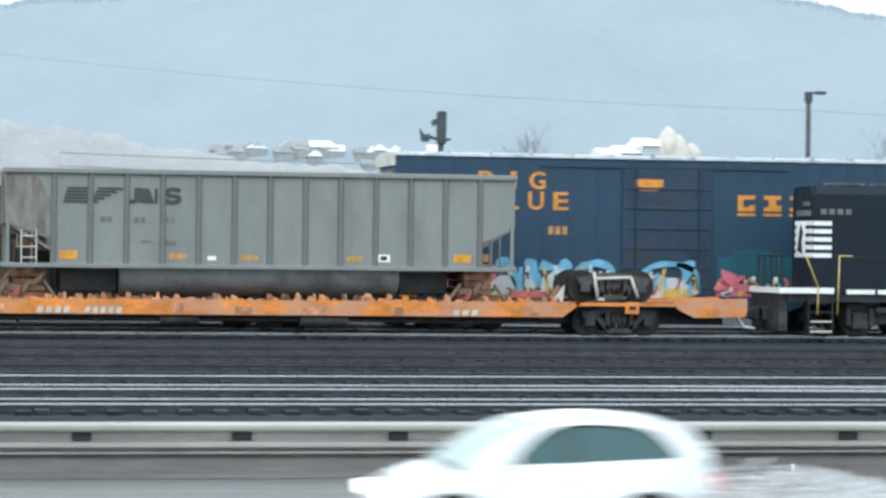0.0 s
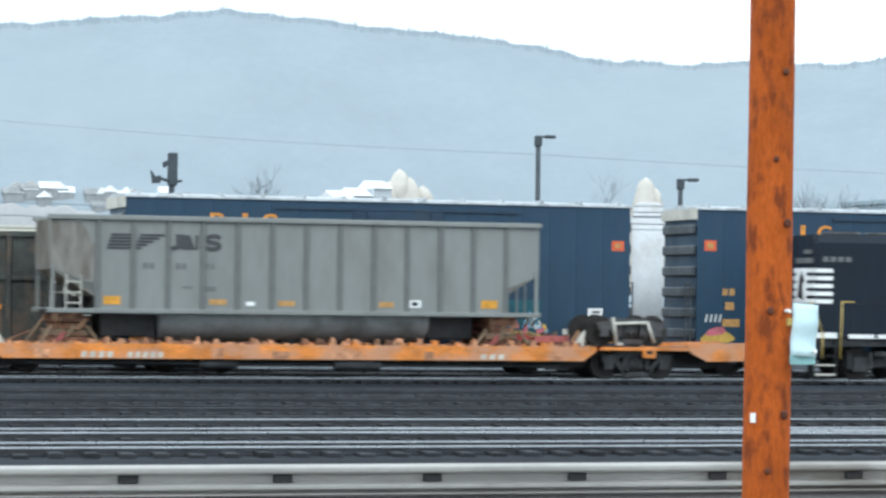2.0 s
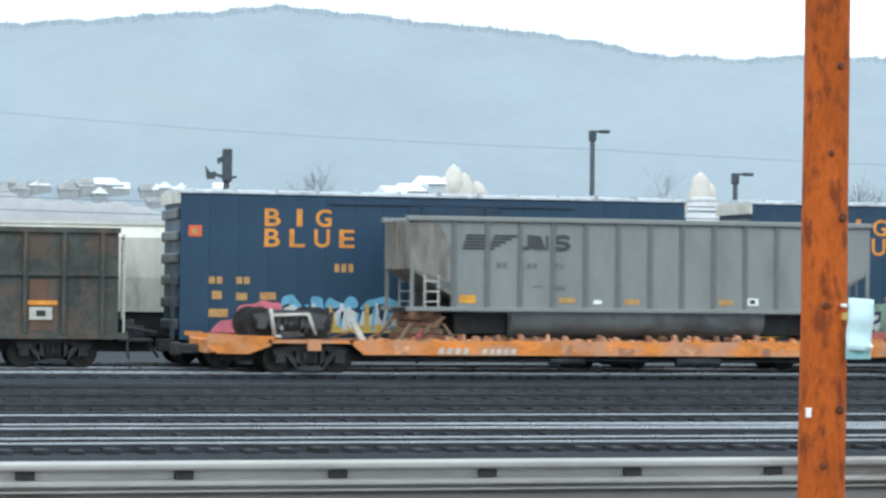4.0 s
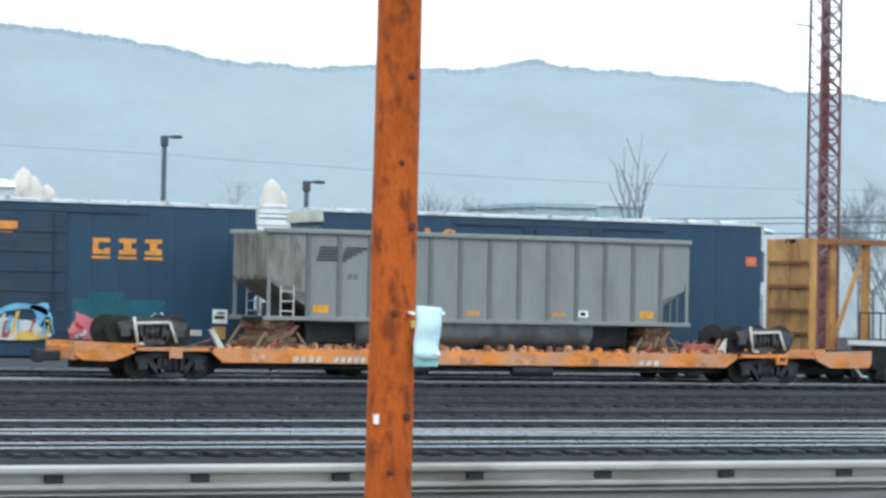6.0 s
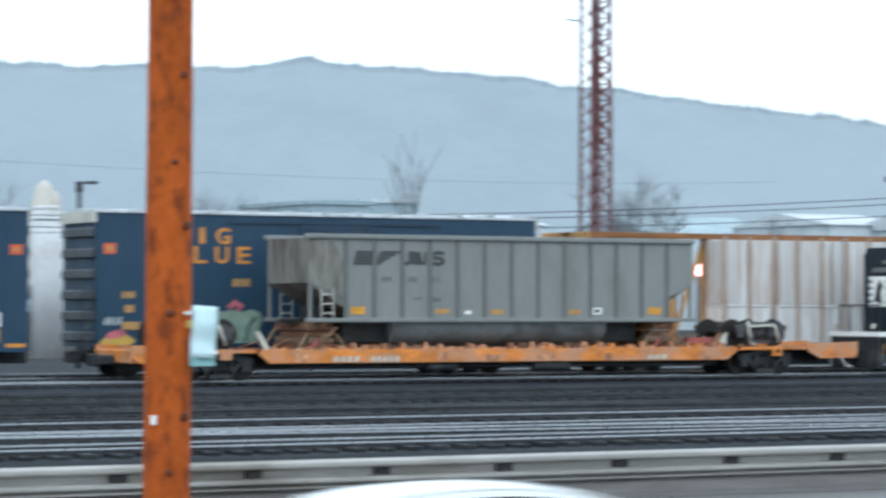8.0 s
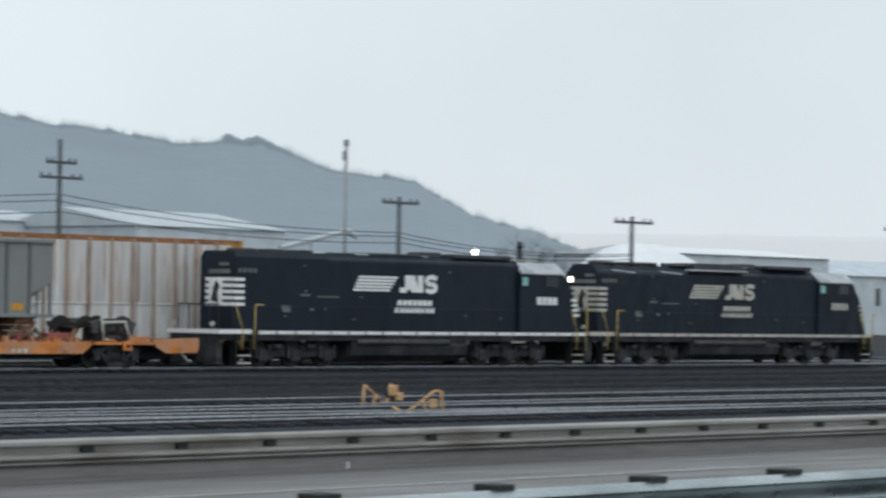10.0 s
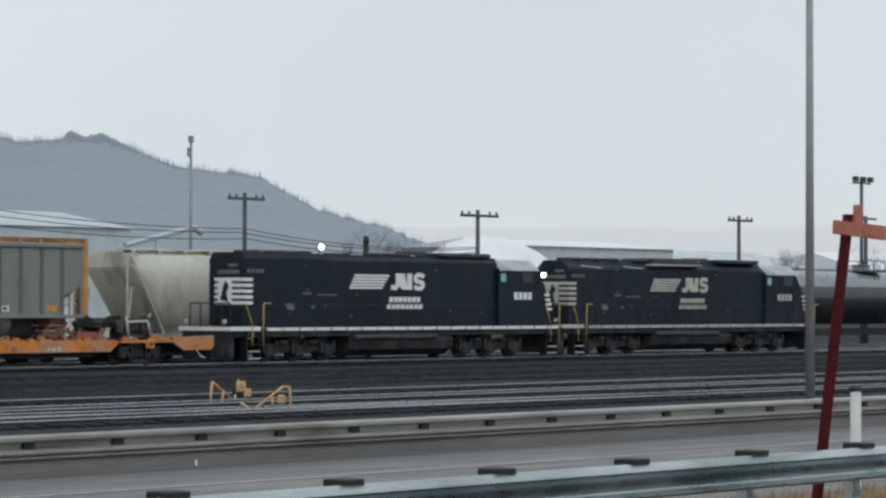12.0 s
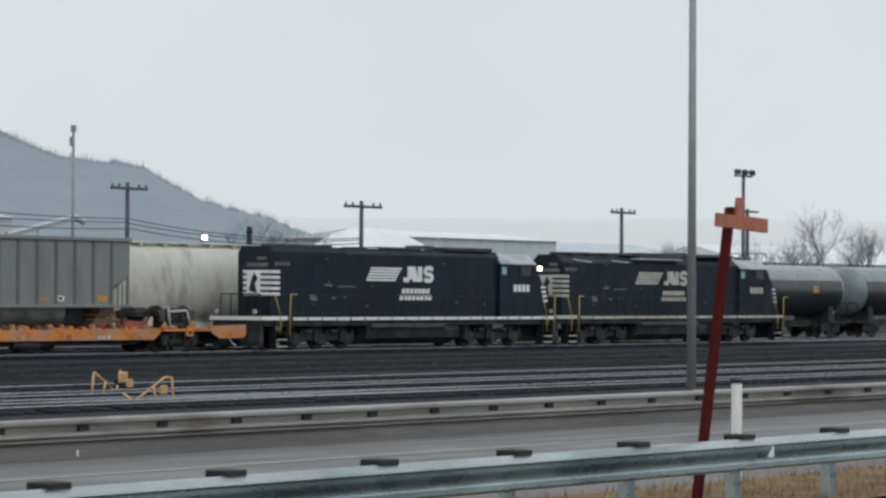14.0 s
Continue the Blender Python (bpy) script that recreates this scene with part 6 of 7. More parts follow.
# overhead wires
def wire(points, sag, r=0.03):
    cu = bpy.data.curves.new("wire", "CURVE")
    cu.dimensions, cu.bevel_depth, cu.bevel_resolution = "3D", r, 1
    for a, b in zip(points, points[1:]):
        sp = cu.splines.new("POLY")
        sp.points.add(16)
        for i in range(17):
            u = i / 16
            q = Vector(a).lerp(Vector(b), u)
            sp.points[i].co = (q.x, q.y, q.z - sag * 4 * u * (1 - u), 1)
    cu.materials.append(M_FARWIRE if r < 0.025 else M_DARKPOLE)
    ob = new("overhead_wire", cu)
    return tagged(ob, "thin dark overhead wire slung between poles", "wire", "overhead wires")


for dz, dy in ((-0.9, 0), (-1.25, 0.3), (-1.9, -0.3)):
    wire([(at_bearing(20, 135), 135, 8.2 + dz * 0.6), (pc[0], pc[1] + dy, pc[2] + dz), (pd[0], pd[1] + dy, pd[2] - 1.2 + dz * 0.6), (pe[0], pe[1], pe[2] - 1.6 + dz * 0.3)], 0.45, 0.028)
wire([(at_bearing(0, 140), 140, 13.2), (at_bearing(18.53, 118), 118, 9.6), (at_bearing(36, 140), 140, 10.8)], 0.5, 0.011)
for z in (6.3, 5.85):
    wire([(at_bearing(3, 95), 95, z), (at_bearing(21.2, 95), 95, z - 0.2)], 0.15, 0.02)


# bare trees
def bare_tree(a, y, height, spread, seed, levels=6):
    x, r = at_bearing(a, y), random.Random(seed)
    t = thing("bare_tree", (x, y, 0.05), "leafless winter tree, bark and twigs painted haze-grey", "tree", "bare winter trees")
    trunk, twigs = bmesh.new(), bmesh.new()

    def grow(p, d, length, rad, level):
        q = p + d * length
        rod_into(trunk if level == 0 else twigs, p, q, rad, rad * 0.65, 5 if level < 2 else 3)
        if level >= levels:
            return
        for k in range(3 if level < levels - 1 else 2):
            turn = Vector((r.uniform(-1, 1), r.uniform(-1, 1), r.uniform(-0.15, 0.75))) * spread
            grow(p.lerp(q, r.uniform(0.55, 1.0)), (d + turn).normalized(), length * r.uniform(0.6, 0.85), rad * 0.62, level + 1)

    grow(Vector((x, y, 0)), Vector((0, 0, 1)), height * 0.44, height * 0.014, 0)
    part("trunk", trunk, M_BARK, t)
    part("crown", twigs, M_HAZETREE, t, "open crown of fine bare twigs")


for row in ((33.3, 190, 11.5, 0.75, 1), (24.3, 210, 12.5, 0.7, 2), (28.4, 230, 17, 0.45, 3, 3), (48.4, 150, 8.5, 0.8, 4), (60.2, 135, 9, 0.8, 5), (61.2, 130, 9.5, 0.8, 6), (59.4, 150, 8.5, 0.8, 7), (12.6, 210, 10.5, 0.8, 8), (19.6, 210, 10, 0.8, 9), (57.0, 160, 8.0, 0.85, 10), (30.0, 200, 9.0, 0.8, 12), (36.0, 220, 9.5, 0.8, 13), (33.65, 185, 10.0, 0.9, 14), (33.0, 200, 10.5, 0.8, 15), (48.7, 158, 7.5, 0.95, 16), (59.8, 142, 8.0, 0.95, 17), (60.8, 138, 7.6, 0.95, 18), (61.8, 140, 8.2, 0.95, 19), (58.9, 155, 7.5, 0.95, 20), (25.0, 205, 10.0, 0.7, 21)):
    bare_tree(*row)


def building(a0, a1, y, eave, ridge, deep, wall, roof, tag, cat="building", flat=False, windows=0):
    x0, x1 = at_bearing(a0, y), at_bearing(a1, y)
    b = thing("building", ((x0 + x1) / 2, y, 0), tag, cat)
    part("wall", boxes((x0, x1, y, y + deep, 0, eave)), wall, b)
    if flat:
        part("roof", boxes((x0 - 0.3, x1 + 0.3, y - 0.3, y + deep + 0.3, eave, eave + 0.5)), roof, b)
    else:
        part("roof", prism([(y - 0.4, eave), (y + deep / 2, ridge), (y + deep + 0.4, eave)], x0 - 0.4, x1 + 0.4, "yz"), roof, b)
    for k in range(windows):
        x = x0 + (k + 0.5) * (x1 - x0) / windows
        part("window", boxes((x - 0.6, x + 0.6, y - 0.05, y + 0.05, eave * 0.5, eave * 0.8)), M_DARKWIN, b)
    return b


building(26.3, 27.55, 300, height_at(2.1, 27, 300), 0, 20, M_BLUESHED, M_BLUESHED, "low blue shed with painted haze and a flat roof behind the yard", flat=True, windows=5)
building(27.6, 28.5, 310, height_at(2.16, 27, 310), 0, 16, M_BLUESHED, M_SHEDWALL, "taller blue annexe with painted haze beside the flat shed", flat=True, windows=3)
building(28.4, 31.2, 330, height_at(1.7, 30, 330), height_at(1.95, 30, 330), 20, M_SHEDWALL, M_SHEDWALL, "long grey warehouse far off, paled by painted haze", windows=6)
building(40.2, 43.3, 240, height_at(1.6, 42, 240), height_at(2.0, 42, 240), 26, M_SHEDWALL, M_SHEDROOF, "long shed, wall and roof painted haze-pale")
building(37.1, 38.7, 260, height_at(1.7, 37, 260), height_at(1.98, 37, 260), 20, M_SHEDWALL, M_SHEDROOF, "gabled shed, wall and roof painted haze-pale")
building(33.4, 36.0, 280, height_at(1.5, 35, 280), height_at(1.9, 35, 280), 20, M_SHEDWALL, M_BLUESHED, "blue-roofed shed with painted haze beyond the tower")
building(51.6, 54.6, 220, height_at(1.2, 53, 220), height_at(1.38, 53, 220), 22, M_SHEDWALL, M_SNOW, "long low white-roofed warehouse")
building(54.8, 57.4, 240, height_at(0.8, 56, 240), height_at(1.15, 56, 240), 22, M_SHEDWALL, M_SHEDWALL, "grey warehouse with painted haze behind the locomotives", windows=5)
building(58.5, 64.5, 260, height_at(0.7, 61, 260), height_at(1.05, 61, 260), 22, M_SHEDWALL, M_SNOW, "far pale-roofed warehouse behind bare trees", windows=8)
# snow-covered pile of road salt behind the locomotives
bm = bmesh.new()
cx, cy = at_bearing(50.7, 190), 190
n, rings = 28, []
top = height_at(1.44, 50.7, 190)
for k in range(9):
    u = math.sin(k * math.pi / 16)
    rr = 9.5 * math.cos(k * math.pi / 16) + 0.2
    rings.append([bm.verts.new((cx + rr * 1.15 * math.cos(q) + 0.8 * noise.noise((math.cos(q) * 2, math.sin(q) * 2, k)), cy + rr * math.sin(q), top * u)) for q in (2 * math.pi * i / n for i in range(n))])
for a, b in zip(rings, rings[1:]):
    for i in range(n):
        bm.faces.new((a[i], a[(i + 1) % n], b[(i + 1) % n], b[i])).smooth = True
bm.faces.new(rings[-1])
solo("snow_mound", bm, M_SNOW, "large white snow-covered pile beside the warehouse", "pile", at=(cx, cy, 0))

# inclined conveyor and a short stack behind the train
cx0, cx1, cy = at_bearing(43.2, 170), at_bearing(44.6, 170), 170
cz0, cz1 = height_at(1.22, 43.2, 170), height_at(1.6, 44.6, 170)
cv = thing("conveyor", ((cx0 + cx1) / 2, cy, 0), "inclined conveyor gallery on thin legs, painted haze-pale", "conveyor")
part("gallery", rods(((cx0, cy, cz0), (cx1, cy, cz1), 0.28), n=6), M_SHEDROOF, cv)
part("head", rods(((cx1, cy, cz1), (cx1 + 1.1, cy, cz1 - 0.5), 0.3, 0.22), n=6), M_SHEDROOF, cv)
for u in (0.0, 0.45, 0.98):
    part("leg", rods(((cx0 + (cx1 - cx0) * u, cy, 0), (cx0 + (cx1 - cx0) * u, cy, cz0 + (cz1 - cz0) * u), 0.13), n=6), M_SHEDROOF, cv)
stx, sty = at_bearing(48.2, 104), 104
stk = thing("stack", (stx, sty, 0.1), "short dark steel stack behind the locomotives", "stack")
part("flue", rods(((stx, sty, 0), (stx, sty, height_at(1.43, 48.2, 104)), 0.16), n=12), M_BLACK, stk)
part("collar", rods(((stx, sty, height_at(1.3, 48.2, 104)), (stx, sty, height_at(1.34, 48.2, 104)), 0.2), n=12), M_BLACK, stk)

# pale elevator and silo in the distance
ey = 300.0
E = lambda a: at_bearing(a, ey)
el = thing("mill_shed", (E(15.1), ey, 0), "pale stepped mill sheds with snowy roofs far behind the yard", "shed")
for a0, a1, e in ((14.12, 14.5, 2.22), (14.5, 14.9, 2.28), (14.92, 15.3, 2.44)):
    x0, x1, ht = E(a0), E(a1), height_at(e, 15, ey)
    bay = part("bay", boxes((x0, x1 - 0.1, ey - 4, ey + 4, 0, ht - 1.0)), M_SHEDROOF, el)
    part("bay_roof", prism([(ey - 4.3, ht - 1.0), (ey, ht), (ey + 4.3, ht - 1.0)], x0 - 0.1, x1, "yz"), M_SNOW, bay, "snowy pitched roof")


def plume(tag, rows, y, seed):
    """Steam as soft uneven columns: bearing, elevation of the top, half width in degrees."""
    p = thing("steam_plume", (at_bearing(rows[0][0], y), y, 0), tag, "steam")
    for n_col, (a, e, w) in enumerate(rows):
        x, h, r0 = at_bearing(a, y), height_at(e, a, y), y * radians(w) * 1.06
        bm, rings = bmesh.new(), []
        for k in range(25):
            u = k / 24
            z = h * (0.35 + 0.65 * u)
            fall = math.sqrt(max(0.0, 1 - max(0.0, (z - h + 1.1 * r0) / (1.1 * r0)) ** 2))
            ring = []
            for i in range(20):
                q = 2 * math.pi * i / 20
                d = Vector((math.cos(q), math.sin(q), z / r0 * 0.8))
                rr = r0 * fall * (1.3 - 0.75 * max(0.0, (u - 0.6) / 0.4)) * (1 + 0.2 * noise.noise(d * 0.9 + Vector((seed, n_col * 7, 0))) + 0.16 * noise.noise(d * 2.3 + Vector((0, seed, n_col * 5)))) + 0.02
                ring.append(bm.verts.new((x + rr * math.cos(q) + 0.25 * r0 * noise.noise((u * 4, seed, n_col)), y + rr * math.sin(q), z)))
            rings.append(ring)
        for lower, upper in zip(rings, rings[1:]):
            for i in range(20):
                bm.faces.new((lower[i], lower[(i + 1) % 20], upper[(i + 1) % 20], upper[i])).smooth = True
        bm.faces.new(rings[-1]), bm.faces.new(rings[0][::-1])
        part("billow", bm, M_VAPOUR, p)


plume("pale warm steam plume rising from a plant beyond the boxcars", [(15.64, 2.7, 0.24), (15.42, 2.44, 0.24), (15.86, 2.53, 0.27), (16.12, 2.36, 0.26)], 300.0, 4)
sl = thing("silo", (at_bearing(20.85, 140), 140, 0), "white steel silo seen between two boxcars", "silo")
sx = at_bearing(20.84, 140)
part("drum", rods(((sx, 140, 0), (sx, 140, height_at(1.95, 20.8, 140)), 0.86), n=24), M_SILO, sl)
part("cap", rods(((sx, 140, height_at(1.95, 20.8, 140)), (sx, 140, height_at(2.05, 20.8, 140)), 0.86, 0.6), n=24), M_SILO, sl)
plume("wisp of warm steam over the silo", [(20.78, 2.58, 0.24), (20.98, 2.36, 0.18)], 142.0, 9)

# lamps that shine in the mist
def shining(name, a, el, y, r, material, tag):
    x, z = at_bearing(a, y), height_at(el, a, y)
    g = thing(name, (x, y, 0), tag, "lamp")
    part("pole", rods(((x, y, 0), (x, y, z + 0.3), 0.07), n=8), M_GREYWOOD, g)
    part("lens", rods(((x, y - 0.3, z), (x, y - 0.2, z), r), n=16), material, g, "shining lens")
    part("hood", rods(((x, y - 0.2, z), (x, y + 0.1, z), r * 1.05, r * 0.5), n=16), M_DARKPOLE, g)


shining("floodlight", 47.22, 1.2, 140, 0.22, M_FLOOD, "bright white floodlight on a pole behind the train")
shining("signal_lamp", 34.36, 0.75, 100, 0.25, M_REDLAMP, "glowing red signal lamp beside the yard")
shining("signal_lamp", 34.52, 0.75, 100, 0.25, M_REDLAMP, "glowing pale red signal lamp beside the yard")

# ---- hills ----
RIDGE = ((-20, 5.0), (0, 4.9), (7, 5.5), (12, 5.95), (15, 5.65), (17.5, 5.45), (20.2, 4.95), (24.7, 4.95), (26, 5.13), (30.6, 4.75), (34.5, 4.25), (38.8, 3.7), (41, 3.36), (42.7, 3.45), (44.3, 2.85), (46, 2.65), (47.2, 1.95), (49.5, 1.35), (54, 0.95), (64, 0.9), (85, 0.9))


def ridge(a):
    """Elevation of the skyline at a bearing, uneven with the woods on it."""
    return np.interp(a, [r[0] for r in RIDGE], [r[1] for r in RIDGE]) + 0.1 * noise.noise((a * 0.9, 1, 0)) + 0.07 * noise.noise((a * 2.3, 9, 0)) + 0.05 * noise.noise((a * 4, 5, 0))


hill = bmesh.new()
cols = []
R0, R1, STEPS = 1280.0, 1500.0, 14
for i in range(421):
    a = -20 + i * 0.25
    el = ridge(a)
    top = 3 + R1 * math.tan(radians(el))
    col = []
    for k in range(STEPS + 1):
        u = k / STEPS
        d = R0 + (R1 - R0) * u
        z = top * (u ** 0.8) + 1.5 * noise.noise((a * 0.25, u * 3, 2)) * u * (1 - u) * 2 - (1 if k == 0 else 0)
        col.append(hill.verts.new((d * math.sin(radians(a)), d * math.cos(radians(a)), z)))
    d = R1 + 500
    col.append(hill.verts.new((d * math.sin(radians(a)), d * math.cos(radians(a)), -5)))
    cols.append(col)
for p, q in zip(cols, cols[1:]):
    for k in range(STEPS + 1):
        hill.faces.new((p[k], p[k + 1], q[k + 1], q[k])).smooth = True
solo("hill", hill, M_HILL, "long wooded hill with winter haze in its colour and glow", "hill", kind="structure")
# a fainter ridge far behind it, glowing almost as bright as the sky
farther = bmesh.new()
rows = []
for i in range(161):
    a = 30 + i * 0.5
    crown = 3 + 3600 * math.tan(radians(1.62 + 0.1 * noise.noise((a * 0.22, 6, 0)) + 0.03 * noise.noise((a * 1.3, 2, 0))))
    rows.append([farther.verts.new((d * math.sin(radians(a)), d * math.cos(radians(a)), z)) for d, z in ((3200, -2), (3350, crown * 0.55), (3500, crown * 0.9), (3600, crown), (3900, -2))])
for p, q in zip(rows, rows[1:]):
    for k in range(4):
        farther.faces.new((p[k], p[k + 1], q[k + 1], q[k])).smooth = True
solo("far_ridge", farther, M_FARRIDGE, "low ridge made faint by a haze-coloured glow", "hill", kind="structure")
# woods on the crest
crest = bmesh.new()
rc = random.Random(3)
for i in range(4200):
    a = rc.uniform(-4, 49)
    el = ridge(a)
    d = R1 + rc.uniform(-2, 6)
    z = 3 + R1 * math.tan(radians(el)) - 6.2
    h, w = rc.uniform(5.2, 7.0) + (0.9 if noise.noise((a * 1.7, 4, 0)) > 0.12 else 0) + (3 if 42.0 < a < 43.2 else 0), rc.uniform(1.2, 3.2)
    c = Vector((d * math.sin(radians(a)), d * math.cos(radians(a)), z))
    s = Vector((math.cos(radians(a)), -math.sin(radians(a)), 0))
    f = Vector((math.sin(radians(a)), math.cos(radians(a)), 0))
    rings = [[crest.verts.new(c + s * w * m * math.cos(q) + f * w * m * math.sin(q) + Vector((0, 0, h * t))) for q in (0.4, 1.45, 2.5, 3.54, 4.6, 5.64)] for m, t in ((0.7, 0.15), (1.0, 0.5), (0.72, 0.8))]
    hi = crest.verts.new(c + Vector((rc.uniform(-0.5, 0.5), 0, h * 0.93)))
    for k in range(6):
        for lower, upper in zip(rings, rings[1:]):
            crest.faces.new((lower[k], lower[(k + 1) % 6], upper[(k + 1) % 6], upper[k])).smooth = True
        crest.faces.new((rings[2][k], rings[2][(k + 1) % 6], hi)).smooth = True
for i in range(9000):
    a = rc.uniform(-4, 49)
    d = R1 + rc.uniform(-8, 4)
    z = 3 + R1 * math.tan(radians(ridge(a))) - 4
    h, w, k = 4 + 4.2 * rc.random() ** 1.6, rc.uniform(0.12, 0.3), rc.uniform(-0.6, 0.6)
    c, s = Vector((d * math.sin(radians(a)), d * math.cos(radians(a)), z)), Vector((math.cos(radians(a)), -math.sin(radians(a)), 0))
    crest.faces.new([crest.verts.new(c - s * w), crest.verts.new(c + s * w), crest.verts.new(c + s * k + Vector((0, 0, h)))])
solo("hilltop_woods", crest, M_HILL, "bare woods along the crest with the hill's haze glow", "woods", kind="stuff")

# town on the foot of the hill
rt = random.Random(5)
for i in range(46):
    a = rt.uniform(0, 13.5) if i < 24 else rt.uniform(6.2, 11.4)
    want = np.interp(a, (0, 2, 6, 9, 13.5), (2.75, 2.6, 2.12, 2.1, 1.8)) * (rt.uniform(0.88, 1.02) if a > 6 else rt.uniform(0.7, 0.84))
    el_top = np.interp(a, [r[0] for r in RIDGE], [r[1] for r in RIDGE])
    peak = 3 + R1 * math.tan(radians(el_top))
    u = next(q / 100 for q in range(1, 100) if 3 + (R0 + (R1 - R0) * q / 100) * math.tan(radians(want)) < peak * (q / 100) ** 0.8 + 4)
    d = R0 + (R1 - R0) * u
    x, y, z = d * math.sin(radians(a)), d * math.cos(radians(a)), peak * u ** 0.8
    w, h, deep = rt.uniform(2, 5.5), rt.uniform(2.5, 6), 7
    b = thing("house", (x, y, z - 4), "far town house on the hillside, painted haze-pale", "house", "town on the hillside")
    wall = boxes((x - w, x + w, y, y + deep, z - 4, z + h))
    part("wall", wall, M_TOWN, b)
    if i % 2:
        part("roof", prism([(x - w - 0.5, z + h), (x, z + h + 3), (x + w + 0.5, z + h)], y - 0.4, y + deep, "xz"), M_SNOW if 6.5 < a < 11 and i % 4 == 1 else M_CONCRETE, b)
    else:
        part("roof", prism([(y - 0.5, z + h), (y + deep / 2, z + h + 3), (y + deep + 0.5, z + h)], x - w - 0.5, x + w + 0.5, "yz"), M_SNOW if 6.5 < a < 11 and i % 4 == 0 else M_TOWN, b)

# solid glowing bank that stands in for mist along the foot of the hill
bank = bmesh.new()
prev = None
for i in range(241):
    a = -4 + i * 0.075
    el = np.interp(a, (-4, 2, 6, 7, 9, 13.5, 14), (2.75, 2.6, 2.05, 1.85, 1.75, 1.45, 1.0)) + 0.2 * noise.noise((a * 1.1, 3, 0)) + 0.11 * noise.noise((a * 3.5, 7, 0)) + 0.05 * noise.noise((a * 9, 2, 0))
    col = []
    for q, d in ((0, 1190), (0.45, 1200), (0.8, 1212), (0.95, 1224), (1.0, 1240), (0.9, 1262), (0, 1275)):
        col.append(bank.verts.new((d * math.sin(radians(a)), d * math.cos(radians(a)), (3 + 1240 * math.tan(radians(el))) * q - (1 if q == 0 else 0))))
    if prev:
        for k in range(6):
            bank.faces.new((prev[k], prev[k + 1], col[k + 1], col[k])).smooth = True
    prev = col
solo("mist_bank", bank, M_MIST, "solid glowing bank shaped as mist over the town", "mist", kind="structure")
# ---- roadside things ----
px, py = 6.905, 16.0
pole = thing("utility_pole", (px, py, 0.6), "thick rust-orange weathered utility pole with dark knots", "utility pole")
bm = bmesh.new()
rings = []
for k in range(61):
    z = 0.3 + 9.2 * k / 60
    ring = []
    for i in range(22):
        q = 2 * math.pi * i / 22
        r = 0.153 - 0.0022 * z + 0.005 * noise.noise((math.cos(q) * 2, math.sin(q) * 2, z * 1.2)) + 0.003 * noise.noise((math.cos(q) * 9, math.sin(q) * 9, z * 0.4))
        ring.append(bm.verts.new((px + 0.006 * (z - 3) + r * math.cos(q), py + r * math.sin(q), z)))
    rings.append(ring)
for a, b in zip(rings, rings[1:]):
    for i in range(22):
        bm.faces.new((a[i], a[(i + 1) % 22], b[(i + 1) % 22], b[i])).smooth = True
bm.faces.new(rings[-1])
part("pole", bm, M_POST, pole)
for dx, z, r in ((0.04, 4.45, 0.025), (-0.02, 3.9, 0.02), (0.06, 3.5, 0.03), (-0.05, 2.95, 0.025), (0.05, 2.3, 0.03), (-0.06, 1.95, 0.022)):
    part("knot", rods(((px + dx, py - 0.15, z), (px + dx * 1.02, py - 0.156, z), r, r * 0.6), n=9), M_KNOT, pole)
part("tag", boxes((px - 0.155, px - 0.125, py - 0.11, py - 0.09, 2.25, 2.31)), M_WHITE, pole, "small white metal tag")
part("strap", boxes((px + 0.06, px + 0.16, py - 0.17, py - 0.11, 2.855, 2.905), bevel=0.006), M_YELLOW, pole, "yellow strap end")
# curled sheet fixed to the pole
sheet_thing = thing("paper_sheet", (px + 0.16, py - 0.16, 2.62), "pale blue curled sheet fastened to the wooden pole", "notice")
bm = bmesh.new()
rows = []
for k in range(9):
    z, row = 2.675 + 0.325 * k / 8, []
    for i in range(9):
        u = i / 8
        x = px + 0.07 + 0.175 * u + 0.016 * (z - 2.62) / 0.38 * 1.6
        row.append(bm.verts.new((x, py - 0.17 - 0.045 * math.sin(math.pi * u) + 0.01 * math.sin(z * 30), z - 0.012 * u)))
    rows.append(row)
for a, b in zip(rows, rows[1:]):
    for i in range(8):
        bm.faces.new((a[i], a[i + 1], b[i + 1], b[i])).smooth = True
sh = part("sheet", bm, M_PAPER, sheet_thing)
sh.modifiers.new("gauge", "SOLIDIFY").thickness = 0.002
part("foot", boxes((px + 0.072, px + 0.24, py - 0.19, py - 0.172, 2.615, 2.68), bevel=0.004), M_PAPERLOW, sheet_thing, "greenish lower edge")
for x, z, out in ((px + 0.06, 2.95, 0.2), (px + 0.225, 2.7, 0.23)):
    part("pin", rods(((x, py - out, z), (x, py - 0.1, z), 0.012), n=8), M_WHITE, sheet_thing)

# leaning red post with a board, behind the near barrier
sg = thing("sign", (23.75, 15.2, 0.75), "leaning dark red post with a faded orange board", "sign")
lean = (24.66 - 23.86) / (4.05 - 0.75)
sx_at = lambda z: 23.86 + (z - 0.75) * lean * 0.86
part("post", prism([(sx_at(0.4) - 0.045, 0.4), (sx_at(0.4) + 0.045, 0.4), (sx_at(3.95) + 0.045, 3.95), (sx_at(3.95) - 0.045, 3.95)], 15.16, 15.24), M_REDPOST, sg)
part("board", prism([(24.13, 3.74), (25.14, 3.69), (25.15, 3.84), (24.14, 3.88)], 15.11, 15.15, bevel=0.006), M_SIGNBACK, sg, "faded orange-red board")
part("cap_board", prism([(24.53, 3.85), (24.68, 3.85), (24.69, 4.05), (24.56, 4.05)], 15.13, 15.16), M_SIGNBACK, sg)
